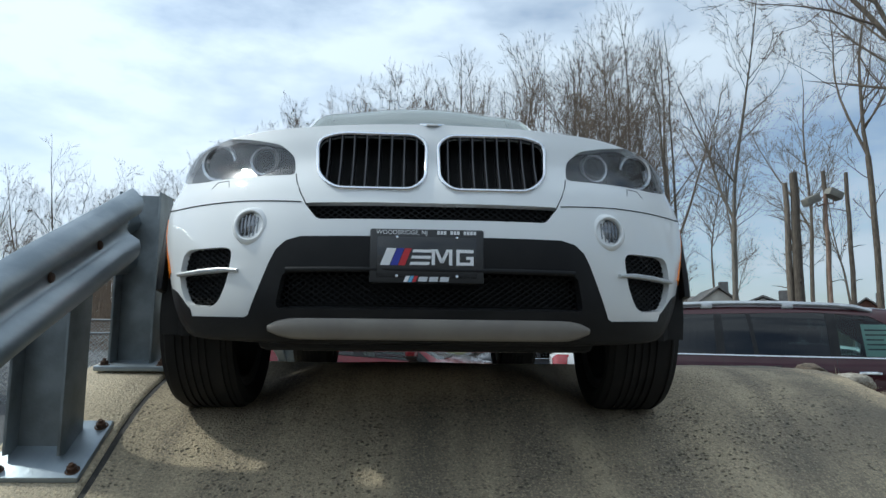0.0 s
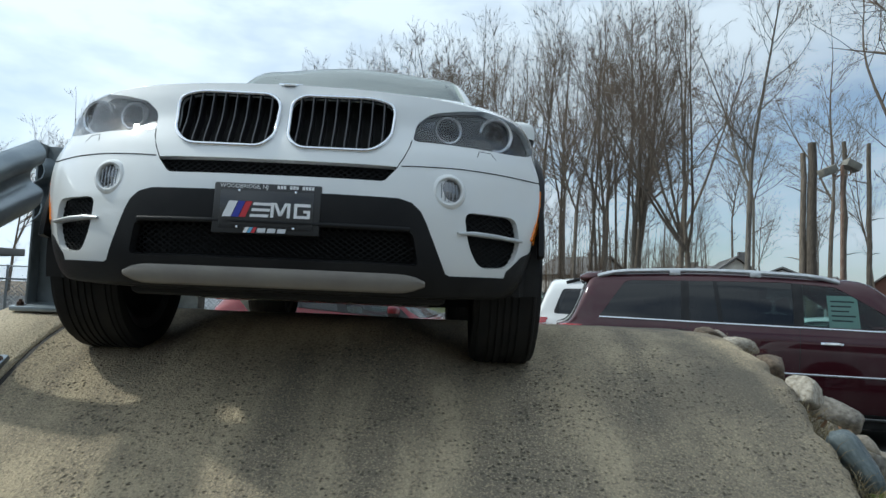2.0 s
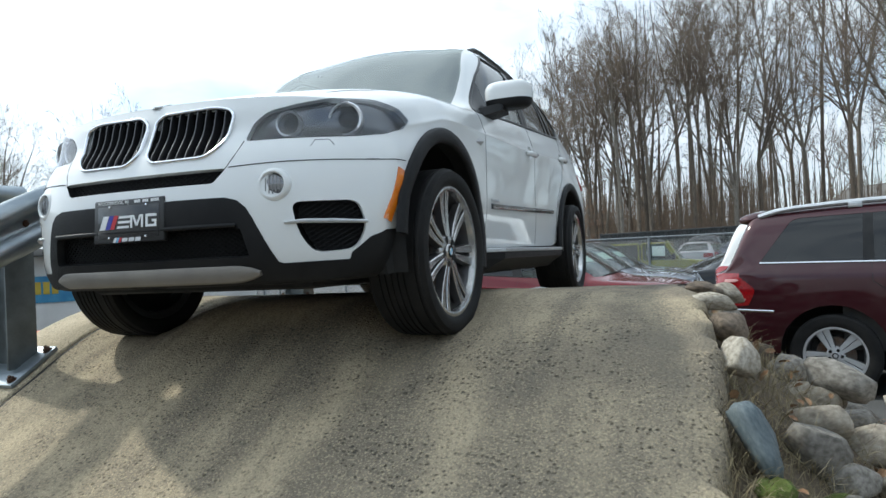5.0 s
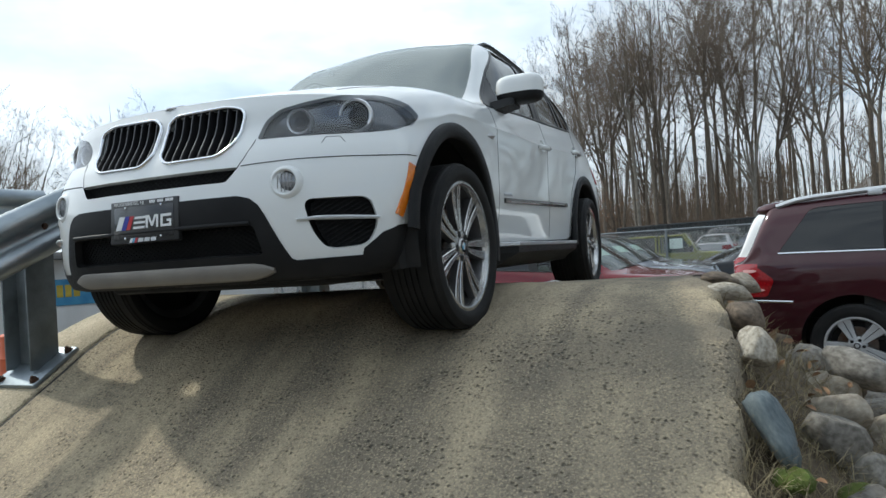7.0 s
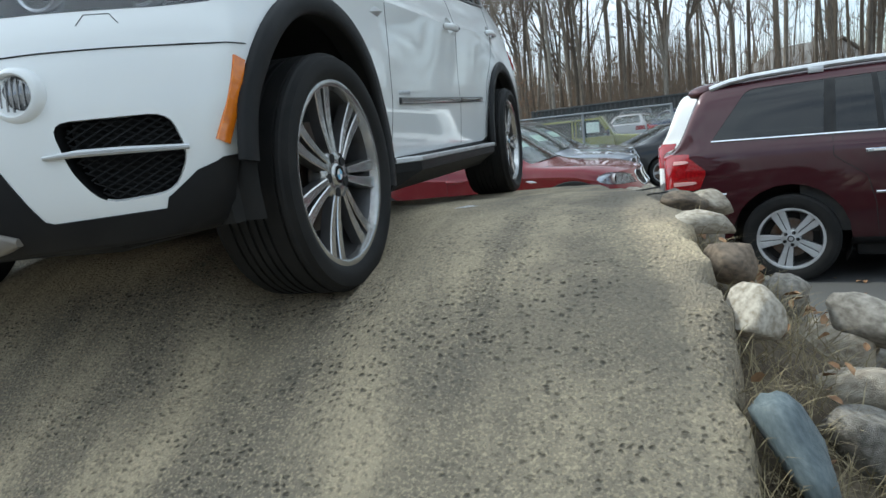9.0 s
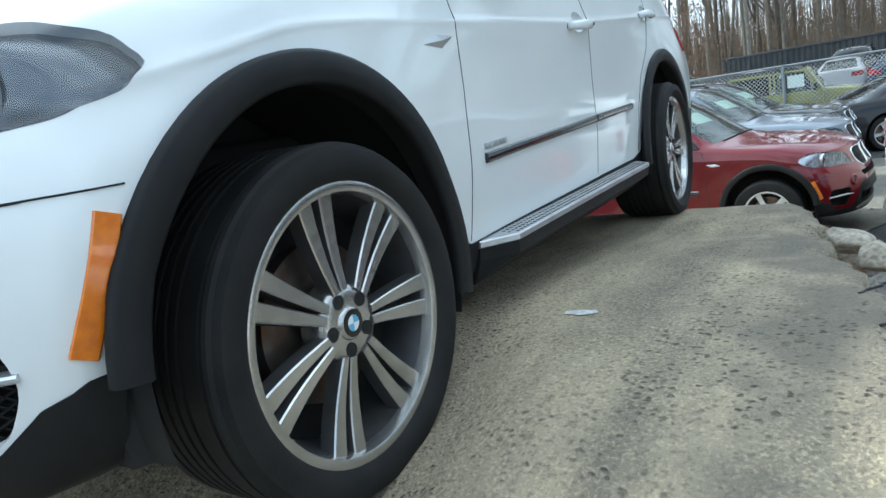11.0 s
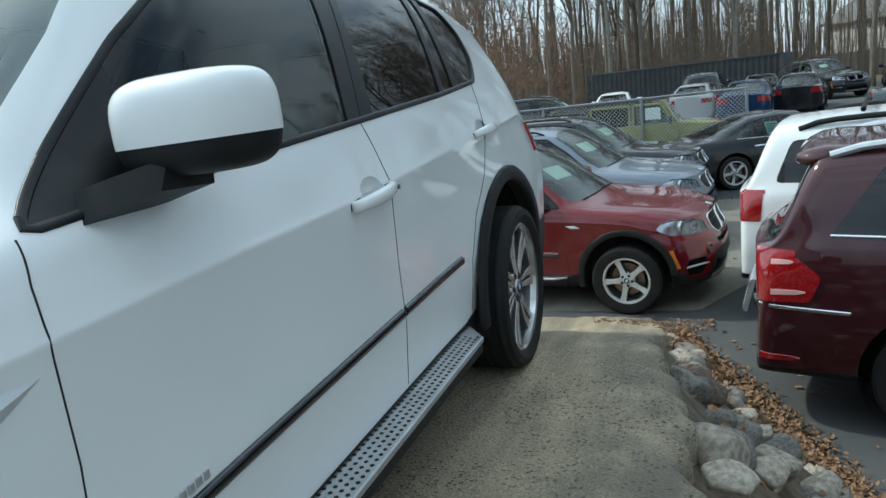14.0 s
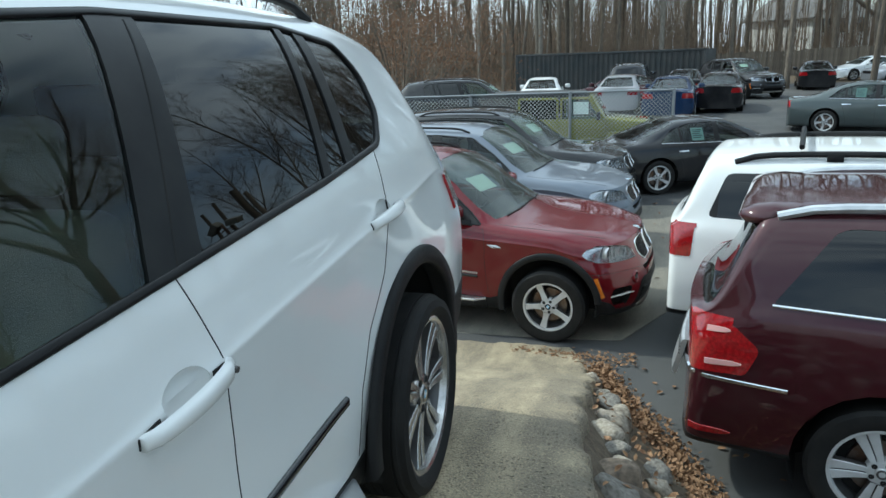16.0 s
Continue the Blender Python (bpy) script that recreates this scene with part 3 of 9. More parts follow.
# ---------- the tall five-door car ----------
def suv_table():
    """Half sections of the body, as functions of the station s along the car (front axle 0, rear axle 2.93)."""
    S = [-0.515, -0.30, 0.0, 0.30, 0.62, 1.05, 1.45, 2.2, 2.9, 3.4, 3.78]
    lx = curve(S, [0.81, 0.87, 0.89, 0.87, 0.85, 0.84, 0.84, 0.84, 0.87, 0.87, 0.84])
    mx = curve(S, [0.900, 0.935, 0.945, 0.93, 0.908, 0.898, 0.895, 0.89, 0.928, 0.93, 0.89])
    nx = curve(S, [0.918, 0.945, 0.948, 0.938, 0.917, 0.905, 0.902, 0.898, 0.928, 0.925, 0.89])
    nz = curve(S, [0.72, 0.75, 0.77, 0.78, 0.78, 0.80, 0.80, 0.82, 0.86, 0.88, 0.86])
    sx = curve(S, [0.890, 0.932, 0.936, 0.931, 0.922, 0.918, 0.916, 0.912, 0.912, 0.885, 0.825])
    sz = curve(S, [0.86, 0.905, 0.955, 0.975, 0.985, 1.0, 1.01, 1.05, 1.09, 1.11, 1.02])
    tx = curve(S, [0.828, 0.882, 0.890, 0.880, 0.865, 0.865, 0.866, 0.866, 0.848, 0.81, 0.735])
    tz = curve(S, [0.935, 1.000, 1.048, 1.078, 1.105, 1.145, 1.175, 1.228, 1.285, 1.295, 1.16])
    gx = curve(S, [0.65, 0.69, 0.71, 0.72, 0.745, 0.700, 0.642, 0.648, 0.635, 0.60, 0.58])
    gz = curve([-0.515, -0.30, 0.0, 0.30, 0.62, 1.45, 2.2, 2.9, 3.4, 3.78], [0.970, 1.040, 1.083, 1.108, 1.13, 1.655, 1.672, 1.655, 1.60, 1.20])
    rz = curve([-0.515, -0.30, 0.0, 0.30, 0.60, 0.68, 1.40, 1.55, 2.2, 2.9, 3.4, 3.78], [0.978, 1.040, 1.075, 1.108, 1.14, 1.18, 1.685, 1.725, 1.748, 1.728, 1.665, 1.225])
    cz = curve([-0.515, -0.30, 0.0, 0.30, 0.60, 0.68, 1.40, 1.55, 2.2, 2.9, 3.4, 3.78], [0.986, 1.046, 1.083, 1.115, 1.15, 1.20, 1.715, 1.755, 1.778, 1.755, 1.685, 1.24])

    zb = curve([-0.515, -0.10, 0.40, 3.78], [0.272, 0.258, 0.225, 0.225])

    def ctl(s):
        o, one = np.zeros_like(s), np.ones_like(s)
        cols = [(o, zb(s)), (0.72 * one, zb(s) + 0.007), (lx(s), zb(s) * 0.6 + 0.140), (mx(s), 0.53 * one), (nx(s), nz(s)), (sx(s) - 0.0012, sz(s) - 0.016), (sx(s), sz(s)), (sx(s) - 0.0062, sz(s) + 0.014), (tx(s), tz(s)),
                (gx(s), gz(s)), (0.42 * one, rz(s)), (o, cz(s))]
        return np.stack([np.stack(c, -1) for c in cols], 1)

    bow = curve([-0.515, 0.0, 0.62, 1.45, 2.1, 3.0], [0.36, 0.31, 0.23, 0.13, 0.02, 0.0])
    back = curve([2.6, 3.2, 3.78], [0.0, 0.04, 0.20])
    lean = curve([0.22, 0.30, 0.40, 0.55, 0.65, 0.75, 0.86, 0.93, 0.99, 1.06], [0.13, 0.05, 0.012, 0.0, 0.012, 0.045, 0.11, 0.128, 0.15, 0.17])
    fade = curve([-0.515, -0.30, 0.0, 0.12], [1.0, 0.75, 0.1, 0.0])

    def y(s, x, z):
        q = min(1.0, x / 0.905) ** 3.0
        return float(s - bow(s) * (1 - q) + lean(z) * fade(s) + back(s) * (1 - q))

    return {"s0": -0.515, "s1": 3.78, "ctl": ctl, "y": y, "relax": 1, "spans": [3, 3, 7, 8, 8, 3, 3, 7, 10, 5, 8]}


SUV = suv_table()
KIDNEY = rounded([(0.018, 0.912), (0.055, 0.942), (0.30, 0.947), (0.373, 0.926), (0.363, 0.80), (0.308, 0.745), (0.062, 0.742), (0.022, 0.780)], 0.036, 4)
SLOT = rounded([(-0.396, 0.698), (-0.352, 0.644), (0.352, 0.644), (0.396, 0.698)], 0.014, 3)
LOW_BLACK = [(-1.05, 0.10), (1.05, 0.10), (1.05, 0.385), (0.86, 0.375), (0.78, 0.350), (0.58, 0.345), (0.565, 0.352), (0.495, 0.515), (0.475, 0.552), (0.445, 0.578), (0.40, 0.590),
             (-0.40, 0.590), (-0.445, 0.578), (-0.475, 0.552), (-0.495, 0.515), (-0.565, 0.352), (-0.58, 0.345), (-0.78, 0.350), (-0.86, 0.375), (-1.05, 0.385)]
INTAKE = rounded([(-0.452, 0.482), (-0.475, 0.372), (0.475, 0.372), (0.452, 0.482)], 0.02, 3)
SIDE_INTAKE = rounded([(0.622, 0.564), (0.818, 0.568), (0.838, 0.47), (0.802, 0.385), (0.682, 0.376), (0.642, 0.45)], 0.035, 4)
LAMP = rounded([(0.436, 0.800), (0.447, 0.870), (0.498, 0.916), (0.60, 0.944), (0.70, 0.966), (0.80, 0.976), (0.872, 0.948), (0.908, 0.893), (0.900, 0.850), (0.874, 0.826), (0.79, 0.812), (0.71, 0.808), (0.54, 0.803)], 0.02, 3)
DLO = rounded([(0.70, 1.125), (1.35, 1.180), (1.75, 1.205), (2.4, 1.248), (2.86, 1.288), (2.985, 1.385), (3.01, 1.50), (2.94, 1.605), (2.6, 1.652), (1.9, 1.660), (1.37, 1.625), (1.05, 1.415)], 0.03, 2)
SCREEN = [(-0.735, 1.165), (-0.35, 1.195), (0, 1.203), (0.35, 1.195), (0.735, 1.165), (0.688, 1.43), (0.618, 1.642), (0.3, 1.70), (0, 1.715), (-0.3, 1.70), (-0.618, 1.642), (-0.688, 1.43)]
BACKLIGHT = rounded([(-0.54, 1.27), (0.54, 1.27), (0.43, 1.56), (-0.43, 1.56)], 0.04, 2)


def outline3(skin, poly, way, lift=0.0, step=0.03):
    """A closed outline laid on the skin: places and normals."""
    q = [skin.on((a, -2.0, b) if way == "y" else (0, a, b), (0, 1, 0) if way == "y" else (-1, 0, 0)) for a, b in poly]
    return [c + n * lift for c, n in q], [n for _, n in q]


def seam(skin, parent, pts, way, width=0.006, name="seam", mat=None, thick=0.0012, s=1, step=0.03, label=""):
    """A dark gap or a trim strip along a polyline laid on the skin."""
    bm = bmesh.new()
    q = []
    for p in resample([(a, b, 0) for a, b in pts], step):
        q.append(skin.front(s * p.x, p.y) if way == "y" else skin.side(p.x, p.y, s) if way == "x" else skin.top(s * p.x, p.y))
    strip(bm, [c for c, _ in q], [n for _, n in q], width, thick)
    bmesh.ops.recalc_face_normals(bm, faces=bm.faces)
    return part(name, bm, mat or M_DARK, parent, label, sharp=60)


HANDLE_DISHES = ((1.672, 1.018), (2.717, 1.096))


def five_door(m, lacquer, label, style, near=True, rim=(M_RIM, M_RIMGREY), steer=0.0, ns=110):
    """The tall five-door car with its twin-oval grille. near: with all the small parts."""
    car = empty("suv", m, label, "car")
    sk = Skin(SUV, ns=ns)
    front = lambda c, n: c.y < -0.1 and n.y < -0.02
    T = dict(hole=1, kidney=2, black=3, lamp=4, dlo=5, screen=6, rear=7, void=8, sill=9, pane_f=10, pane_r=11, pane_q=12, pane_s=13)
    for y0, z0 in ((0.0, 0.39), (2.933, 0.395)):
        sk.cut(arc_poly(y0, z0, 0.474, 30), "x", T["hole"], lambda c, n: abs(c.x) > 0.56 and c.z < 0.95)
    for k in (KIDNEY, mirror_poly(KIDNEY)):
        sk.cut(k, "y", T["kidney"], front)
    for k in (SLOT, INTAKE):
        sk.cut(k, "y", T["kidney"], front)
    for k in (SIDE_INTAKE, mirror_poly(SIDE_INTAKE)):
        sk.cut(k, "y", T["kidney"], front)
    for k in (LAMP, mirror_poly(LAMP)):
        sk.cut(k, "y", T["lamp"], lambda c, n: c.y < -0.15 and n.y < 0.2)
    sk.cut(LOW_BLACK, "y", T["black"], lambda c, n: c.y < -0.60)
    sk.cut([(-0.62, 0.10), (-0.62, 0.375), (-0.575, 0.43), (-0.52, 0.455), (-0.30, 0.47), (-0.30, 0.10)], "x", T["black"], lambda c, n: c.y < -0.2)
    sk.cut([(0.30, 0.10), (0.30, 0.44), (0.50, 0.42), (0.62, 0.380), (2.35, 0.392), (2.5, 0.43), (2.62, 0.44), (2.62, 0.10)], "x", T["sill"], lambda c, n: c.z < 0.6)
    sk.cut([(3.25, 0.10), (3.25, 0.56), (4.2, 0.52), (4.2, 0.10)], "x", T["sill"], lambda c, n: c.y > 3.2)
    sk.cut(DLO, "x", T["dlo"], lambda c, n: abs(c.x) > 0.52 and c.z > 1.08 and abs(n.x) > 0.3)
    isd = lambda c, n: True
    sk.cut([(0.960, 1.0), (1.600, 1.0), (1.905, 1.75), (1.16, 1.75), (1.00, 1.36)], "x", T["pane_f"], isd, T["dlo"])
    sk.cut([(1.760, 1.0), (2.300, 1.0), (2.615, 1.75), (2.030, 1.75)], "x", T["pane_r"], isd, T["dlo"])
    sk.cut([(2.340, 1.0), (2.485, 1.0), (2.715, 1.75), (2.655, 1.75)], "x", T["pane_s"], isd, T["dlo"])
    sk.cut([(2.550, 1.0), (3.20, 1.0), (3.20, 1.75), (2.775, 1.75)], "x", T["pane_q"], isd, T["dlo"])
    sk.cut(SCREEN, "y", T["screen"], lambda c, n: 0.2 < c.y < 1.7 and n.z > 0.2 and c.z > 1.1)
    sk.cut(BACKLIGHT, "y", T["rear"], lambda c, n: c.y > 3.3 and n.y > 0.35)
    if near:
        for yc, zc in HANDLE_DISHES:
            sk.cut([(yc + 0.066 * math.cos(k * math.pi / 12), zc + 0.040 * math.sin(k * math.pi / 12)) for k in range(24)], "x", T["hole"], lambda c, n: abs(c.x) > 0.5)
    for tag in ("hole", "kidney"):
        take(sk.bm, sk.layer, T[tag]).free()
    lamps = {s: take(sk.bm, sk.layer, T["lamp"], side=s) for s in (1, -1)}
    sk.panel("front_cladding", T["black"], M_PLASTIC, car, 0.003, 0.03, "black grained plastic bumper cladding")
    sk.panel("sill_cladding", T["sill"], M_PLASTIC, car, 0.004, 0.03, "black grained plastic sill")
    for s in (1, -1):
        pane = sk.panel("front_side_window", T["pane_f"], M_GLASS_DOOR, car, -0.004, 0.0, "lightly tinted side glass", s)
        pane.visible_shadow = False
        sk.panel("rear_side_window", T["pane_r"], M_GLASS_DARK, car, -0.004, 0.0, "dark tinted side glass", s)
        sk.panel("fixed_window", T["pane_s"], M_GLASS_DARK, car, -0.004, 0.0, "dark tinted fixed glass", s)
        sk.panel("quarter_window", T["pane_q"], M_GLASS_DARK, car, -0.004, 0.0, "dark tinted quarter glass", s)
        split_loose(sk.panel("window_pillar_trim", T["dlo"], M_TRIM, car, 0.001, 0.02, "black pillar trim", s))
    ws = sk.panel("windscreen", T["screen"], M_GLASS_CLEAR if near else M_GLASS_SCREEN, car, -0.003, 0.0, "clear windscreen")
    bl = sk.panel("rear_window", T["rear"], M_GLASS_DARK, car, -0.003, 0.0, "dark tinted rear glass")
    for o in (ws, bl):
        if o:
            o.visible_shadow = False
    sk.panel("body", 0, lacquer, car, 0.0, 0.022)
    # wheel wells, floor and engine bay
    for yy in (0.0, 2.933):
        for s in (1, -1):
            bm = bmesh.new()
            prof = [(0.461, s * 0.934), (0.463, s * 0.875), (0.482, s * 0.855), (0.482, s * 0.52), (0.05, s * 0.52)]
            lathe(bm, prof, 26, m=Matrix.Translation((0, yy, 0.39)), a0=-0.33, a1=math.pi + 0.22)
            part("wheel_well", bm, M_DARK, car)
    for b in ((-0.58, 0.58, -0.56, 0.62, 0.24, 0.76), (-0.80, 0.80, 0.50, 2.42, 0.235, 0.46), (-0.58, 0.58, 2.40, 3.75, 0.30, 0.70)):
        bm = bmesh.new()
        box(bm, *b, 0.03)
        part("underbody", bm, M_DARK, car)
    # flares round the wheel openings
    for yy, zz in ((0.0, 0.39), (2.933, 0.395)):
        for s in (1, -1):
            bm = bmesh.new()
            pts, nor, wid = [], [], []
            for a in np.linspace(-0.22 if yy == 0 else -0.18, math.pi + (-0.10 if yy == 0 else 0.10), 40):
                r = 0.486
                c, n = sk.side(yy + r * math.cos(a), zz + r * math.sin(a), s)
                pts.append(Vector((s * max(abs(c.x), 0.925), yy + r * math.cos(a), zz + r * math.sin(a))))
                nor.append((n * 0.25 + Vector((s, 0, 0))).normalized())
                wid.append(0.066)
            strip(bm, pts, nor, wid, 0.018)
            bmesh.ops.recalc_face_normals(bm, faces=bm.faces)
            part("arch_flare", bm, M_PLASTIC, car, "black plastic wheel arch flare", sharp=50)
    # grille: rims, slats, meshes
    for s in (1, -1):
        poly = KIDNEY if s > 0 else mirror_poly(KIDNEY)
        grille = new("grille")
        grille.parent = car
        pts, nor = outline3(sk, poly, "y")
        bm = bmesh.new()
        strip(bm, pts, nor, 0.0125, 0.010, closed=True)
        part("grille_rim", bm, M_CHROME, grille, "chrome grille surround", sharp=60)
        bm = bmesh.new()
        back = [bm.verts.new(c - n * 0.002 + Vector((0, 0.075, 0))) for c, n in zip(pts, nor)]
        lip_v = [bm.verts.new(c) for c in pts]
        for i in range(len(pts)):
            bm.faces.new((lip_v[i], lip_v[i - 1], back[i - 1], back[i]))
        bm.faces.new(back)
        part("grille_well", bm, M_DARK, grille, smooth=False)
        for k in range(8):
            x = s * (0.050 + 0.0405 * k)
            zs = [b for (a, b), (c, d) in zip(poly, poly[1:] + poly[:1]) if (a - x) * (c - x) <= 0]
            if len(zs) < 2:
                continue
            bm = bmesh.new()
            rings = []
            for z in np.linspace(min(zs), max(zs), 7):
                c, n = sk.front(x, z)
                rings.append([c + Vector((dx, dy, 0)) for dx, dy in ((-0.005, 0.006), (-0.002, -0.002), (0.002, -0.002), (0.005, 0.006), (0.004, 0.045), (-0.004, 0.045))])
            loft(bm, rings, cap=True)
            bmesh.ops.recalc_face_normals(bm, faces=bm.faces)
            part("slat", bm, M_SLAT if near else M_GLOSSBLACK, grille, sharp=50)
    for poly, depth in ((SLOT, 0.05), (INTAKE, 0.07), (SIDE_INTAKE, 0.05), (mirror_poly(SIDE_INTAKE), 0.05)):
        vent = new("air_intake")
        vent.parent = car
        pts, nor = outline3(sk, poly, "y")
        bm = bmesh.new()
        lip_v = [bm.verts.new(c) for c in pts]
        back = [bm.verts.new(c + Vector((-c.x * 0.03, depth + 0.02, 0))) for c in pts]
        for i in range(len(pts)):
            bm.faces.new((lip_v[i], lip_v[i - 1], back[i - 1], back[i]))
        bm.faces.new(back)
        part("intake_well", bm, M_MESH, vent, smooth=False)
        if near:
            # diamond mesh behind the opening
            bm = bmesh.new()
            us, vs = [p[0] for p in poly], [p[1] for p in poly]
            cell = 0.026
            for d in (1, -1):
                for k in range(-40, 80):
                    run = []
                    for t in np.linspace(0, 1, 40):
                        z = min(vs) + (max(vs) - min(vs)) * t
                        x = min(us) + k * cell + d * (z - min(vs)) * 1.5
                        if inside(poly, x, z):
                            run.append((x, z))
                        else:
                            if len(run) > 1:
                                break
                            run = []
                    if len(run) > 2:
                        a, b = run[0], run[-1]
                        pa, pb = sk.front(*a)[0], sk.front(*b)[0]
                        tube(bm, [pa + Vector((0, depth * 0.55, 0)), pb + Vector((0, depth * 0.55, 0))], 0.0028, 4)
            part("mesh_grid", bm, M_MESH, vent, "black diamond mesh", smooth=False, weld=False)
    # headlamps
    for s in (1, -1):
        lamp = new("headlight")
        lamp.parent = car
        lamp["label"] = "clear headlight with two ringed projectors"
        back = lamps[s].copy()
        ns_ = {v: sk.normal_at(v.co)[0] for v in back.verts}
        for v in back.verts:
            v.co = v.co - ns_[v] * 0.0 + Vector((-s * 0.012, 0.034, -0.002))
        r = bmesh.ops.extrude_edge_only(back, edges=[e for e in back.edges if e.is_boundary])
        for v in r["geom"]:
            if isinstance(v, bmesh.types.BMVert):
                v.co = v.co - Vector((-s * 0.012, 0.034, -0.002)) * 1.02
        part("lamp_housing", back, M_LAMPDARK if near else M_LAMPBRIGHT, lamp, sharp=50)
        cover = sk.panel("lamp_cover", 0, M_GLASS_LAMP, lamp, 0.001, 0.0, bm=lamps[s])
        cover.visible_shadow = False
        for x, z, r in ((0.556, 0.868, 0.050), (0.735, 0.884, 0.067)):
            c, n = sk.front(s * x, z)
            d = Vector((s * 0.25, -0.97, 0.02)).normalized()
            o = c + Vector((0, 0.036, 0))
            q = d.to_track_quat("Z", "Y").to_matrix().to_4x4()
            bm = bmesh.new()
            lathe(bm, [(r * 0.80, 0.006), (r * 0.84, 0.016), (r * 0.96, 0.018), (r * 1.04, 0.010), (r * 1.02, -0.03)], 32, "z", Matrix.Translation(o) @ q)
            part("light_ring", bm, M_CLEARLAMP, lamp, "bright ring round the projector")
            bm = bmesh.new()
            lathe(bm, [(r * 0.80, 0.010), (r * 0.66, -0.004), (r * 0.62, -0.006)], 32, "z", Matrix.Translation(o) @ q)
            part("reflector", bm, M_CHROME, lamp)
            bm = bmesh.new()
            lathe(bm, [(0.0005, 0.016), (r * 0.3, 0.012), (r * 0.5, 0.002), (r * 0.63, -0.012)], 28, "z", Matrix.Translation(o) @ q)
            part("projector_lens", bm, M_GLOSSBLACK, lamp)
    # fog lamps
    for s in (1, -1):
        fog = new("fog_lamp")
        fog.parent = car
        c, n = sk.front(s * 0.566, 0.629)
        d = (n * 1.2 + Vector((0, -1, 0))).normalized()
        q = Matrix.Translation(c + d * 0.006) @ d.to_track_quat("Z", "Y").to_matrix().to_4x4()
        bm = bmesh.new()
        lathe(bm, [(0.066, -0.030), (0.060, -0.004), (0.054, 0.004), (0.047, 0.006), (0.043, 0.002), (0.042, -0.012)], 40, "z", q)
        part("fog_ring", bm, lacquer, fog)
        bm = bmesh.new()
        lathe(bm, [(0.0005, -0.001), (0.025, -0.003), (0.042, -0.010)], 32, "z", q)
        part("fog_lens", bm, M_FOG, fog, "dark fluted fog lamp glass")
        for k in range(5):
            h = math.sqrt(max(0.0, 0.036 ** 2 - (0.013 * (k - 2)) ** 2))
            bm = bmesh.new()
            box(bm, 0.013 * (k - 2) - 0.0016, 0.013 * (k - 2) + 0.0016, -h, h, -0.004, 0.001, m=q)
            part("fog_flute", bm, M_FOG, fog, smooth=False)
    # wheels
    for s in (1, -1):
        for yy, w in ((0.0, 0.275), (2.933, 0.315 if near else 0.275)):
            xc = 0.838 if yy == 0 else 0.825
            turn = pose(0, 0, 0, 0, 0, steer) if yy == 0 else Matrix.Identity(4)
            wheel("wheel", car, Matrix.Translation((s * xc, yy, 0.364)) @ turn, 0.370, w, 0.284 if near else 0.245, style, s, rim, 72 if near else 44)
    # mirrors
    for s in (1, -1):
        mir = new("wing_mirror")
        mir.parent = car

        def shell(u, v, grow=1.0):
            cu, su, cv, sv = math.cos(u), math.sin(u), math.cos(v), math.sin(v)
            sg = lambda a, e: math.copysign(abs(a) ** e, a)
            x = 0.134 * sg(cv, 0.40) * sg(cu, 0.6) * grow
            y = 0.100 * sg(cv, 0.5) * sg(su, 0.8) * grow
            z = 0.083 * sg(sv, 0.62) * grow
            y = y if y < 0 else y * 0.55
            return Vector((s * (0.974 + x), 0.975 + y + 0.12 * x, 1.248 + z + 0.03 * x))

        for nm, lo, hi, mat, g in (("mirror_cap", -0.16, math.pi / 2, lacquer, 1.0), ("mirror_base", -math.pi / 2, -0.15, M_PLASTIC, 0.985)):
            bm = bmesh.new()
            loft(bm, [[shell(2 * math.pi * k / 40, v, g) for k in range(40)] for v in np.linspace(lo, hi, 14)], cap=True)
            bmesh.ops.recalc_face_normals(bm, faces=bm.faces)
            part(nm, bm, mat, mir, "white upper cap" if nm == "mirror_cap" and near else "", sharp=70)
        bm = bmesh.new()
        a, b = Vector((s * 0.885, 0.90, 1.150)), Vector((s * 0.83, 0.89, 1.135))
        loft(bm, [[p + Vector((0, dy, dz)) for dy, dz in ((-0.08 * k, -0.022 * k), (0.06 * k, -0.026), (0.065 * k, 0.020), (-0.05 * k, 0.030))] for p, k in ((b, 1.5), (a, 1.2), (Vector((s * 0.96, 0.94, 1.172)), 0.9))], cap=True)
        bmesh.ops.recalc_face_normals(bm, faces=bm.faces)
        part("mirror_arm", bm, M_PLASTIC, mir, sharp=50)
        bm = bmesh.new()
        box(bm, s * 0.985 - 0.095, s * 0.985 + 0.095, 1.022, 1.027, 1.195, 1.305, 0.002)
        part("mirror_glass", bm, M_CHROME, mir)
    # handles
    for s in (1, -1):
        for y0, y1, z0, z1 in ((1.540, 1.797, 0.998, 1.013), (2.60, 2.86, 1.078, 1.09)):
            hd = new("door_handle")
            hd.parent = car
            bm = bmesh.new()
            pts, nor, wid = [], [], []
            for t in np.linspace(0, 1, 12):
                c, n = sk.side(y0 + (y1 - y0) * t, z0 + (z1 - z0) * t, s)
                pts.append(c + n * (0.022 * math.sin(math.pi * min(1, max(0, t * 1.0))) ** 0.5))
                nor.append(n)
                wid.append((0.033 + 0.008 * t) * (0.62 + 0.38 * math.sin(math.pi * min(1.0, max(0.0, 0.06 + 0.88 * t))) ** 0.5))
            strip(bm, pts, nor, wid, 0.015)
            bmesh.ops.recalc_face_normals(bm, faces=bm.faces)
            part("handle_grip", bm, lacquer, hd, sharp=80)
            bm = bmesh.new()
            yc, zc = HANDLE_DISHES[0 if y0 < 2 else 1]
            rings = []
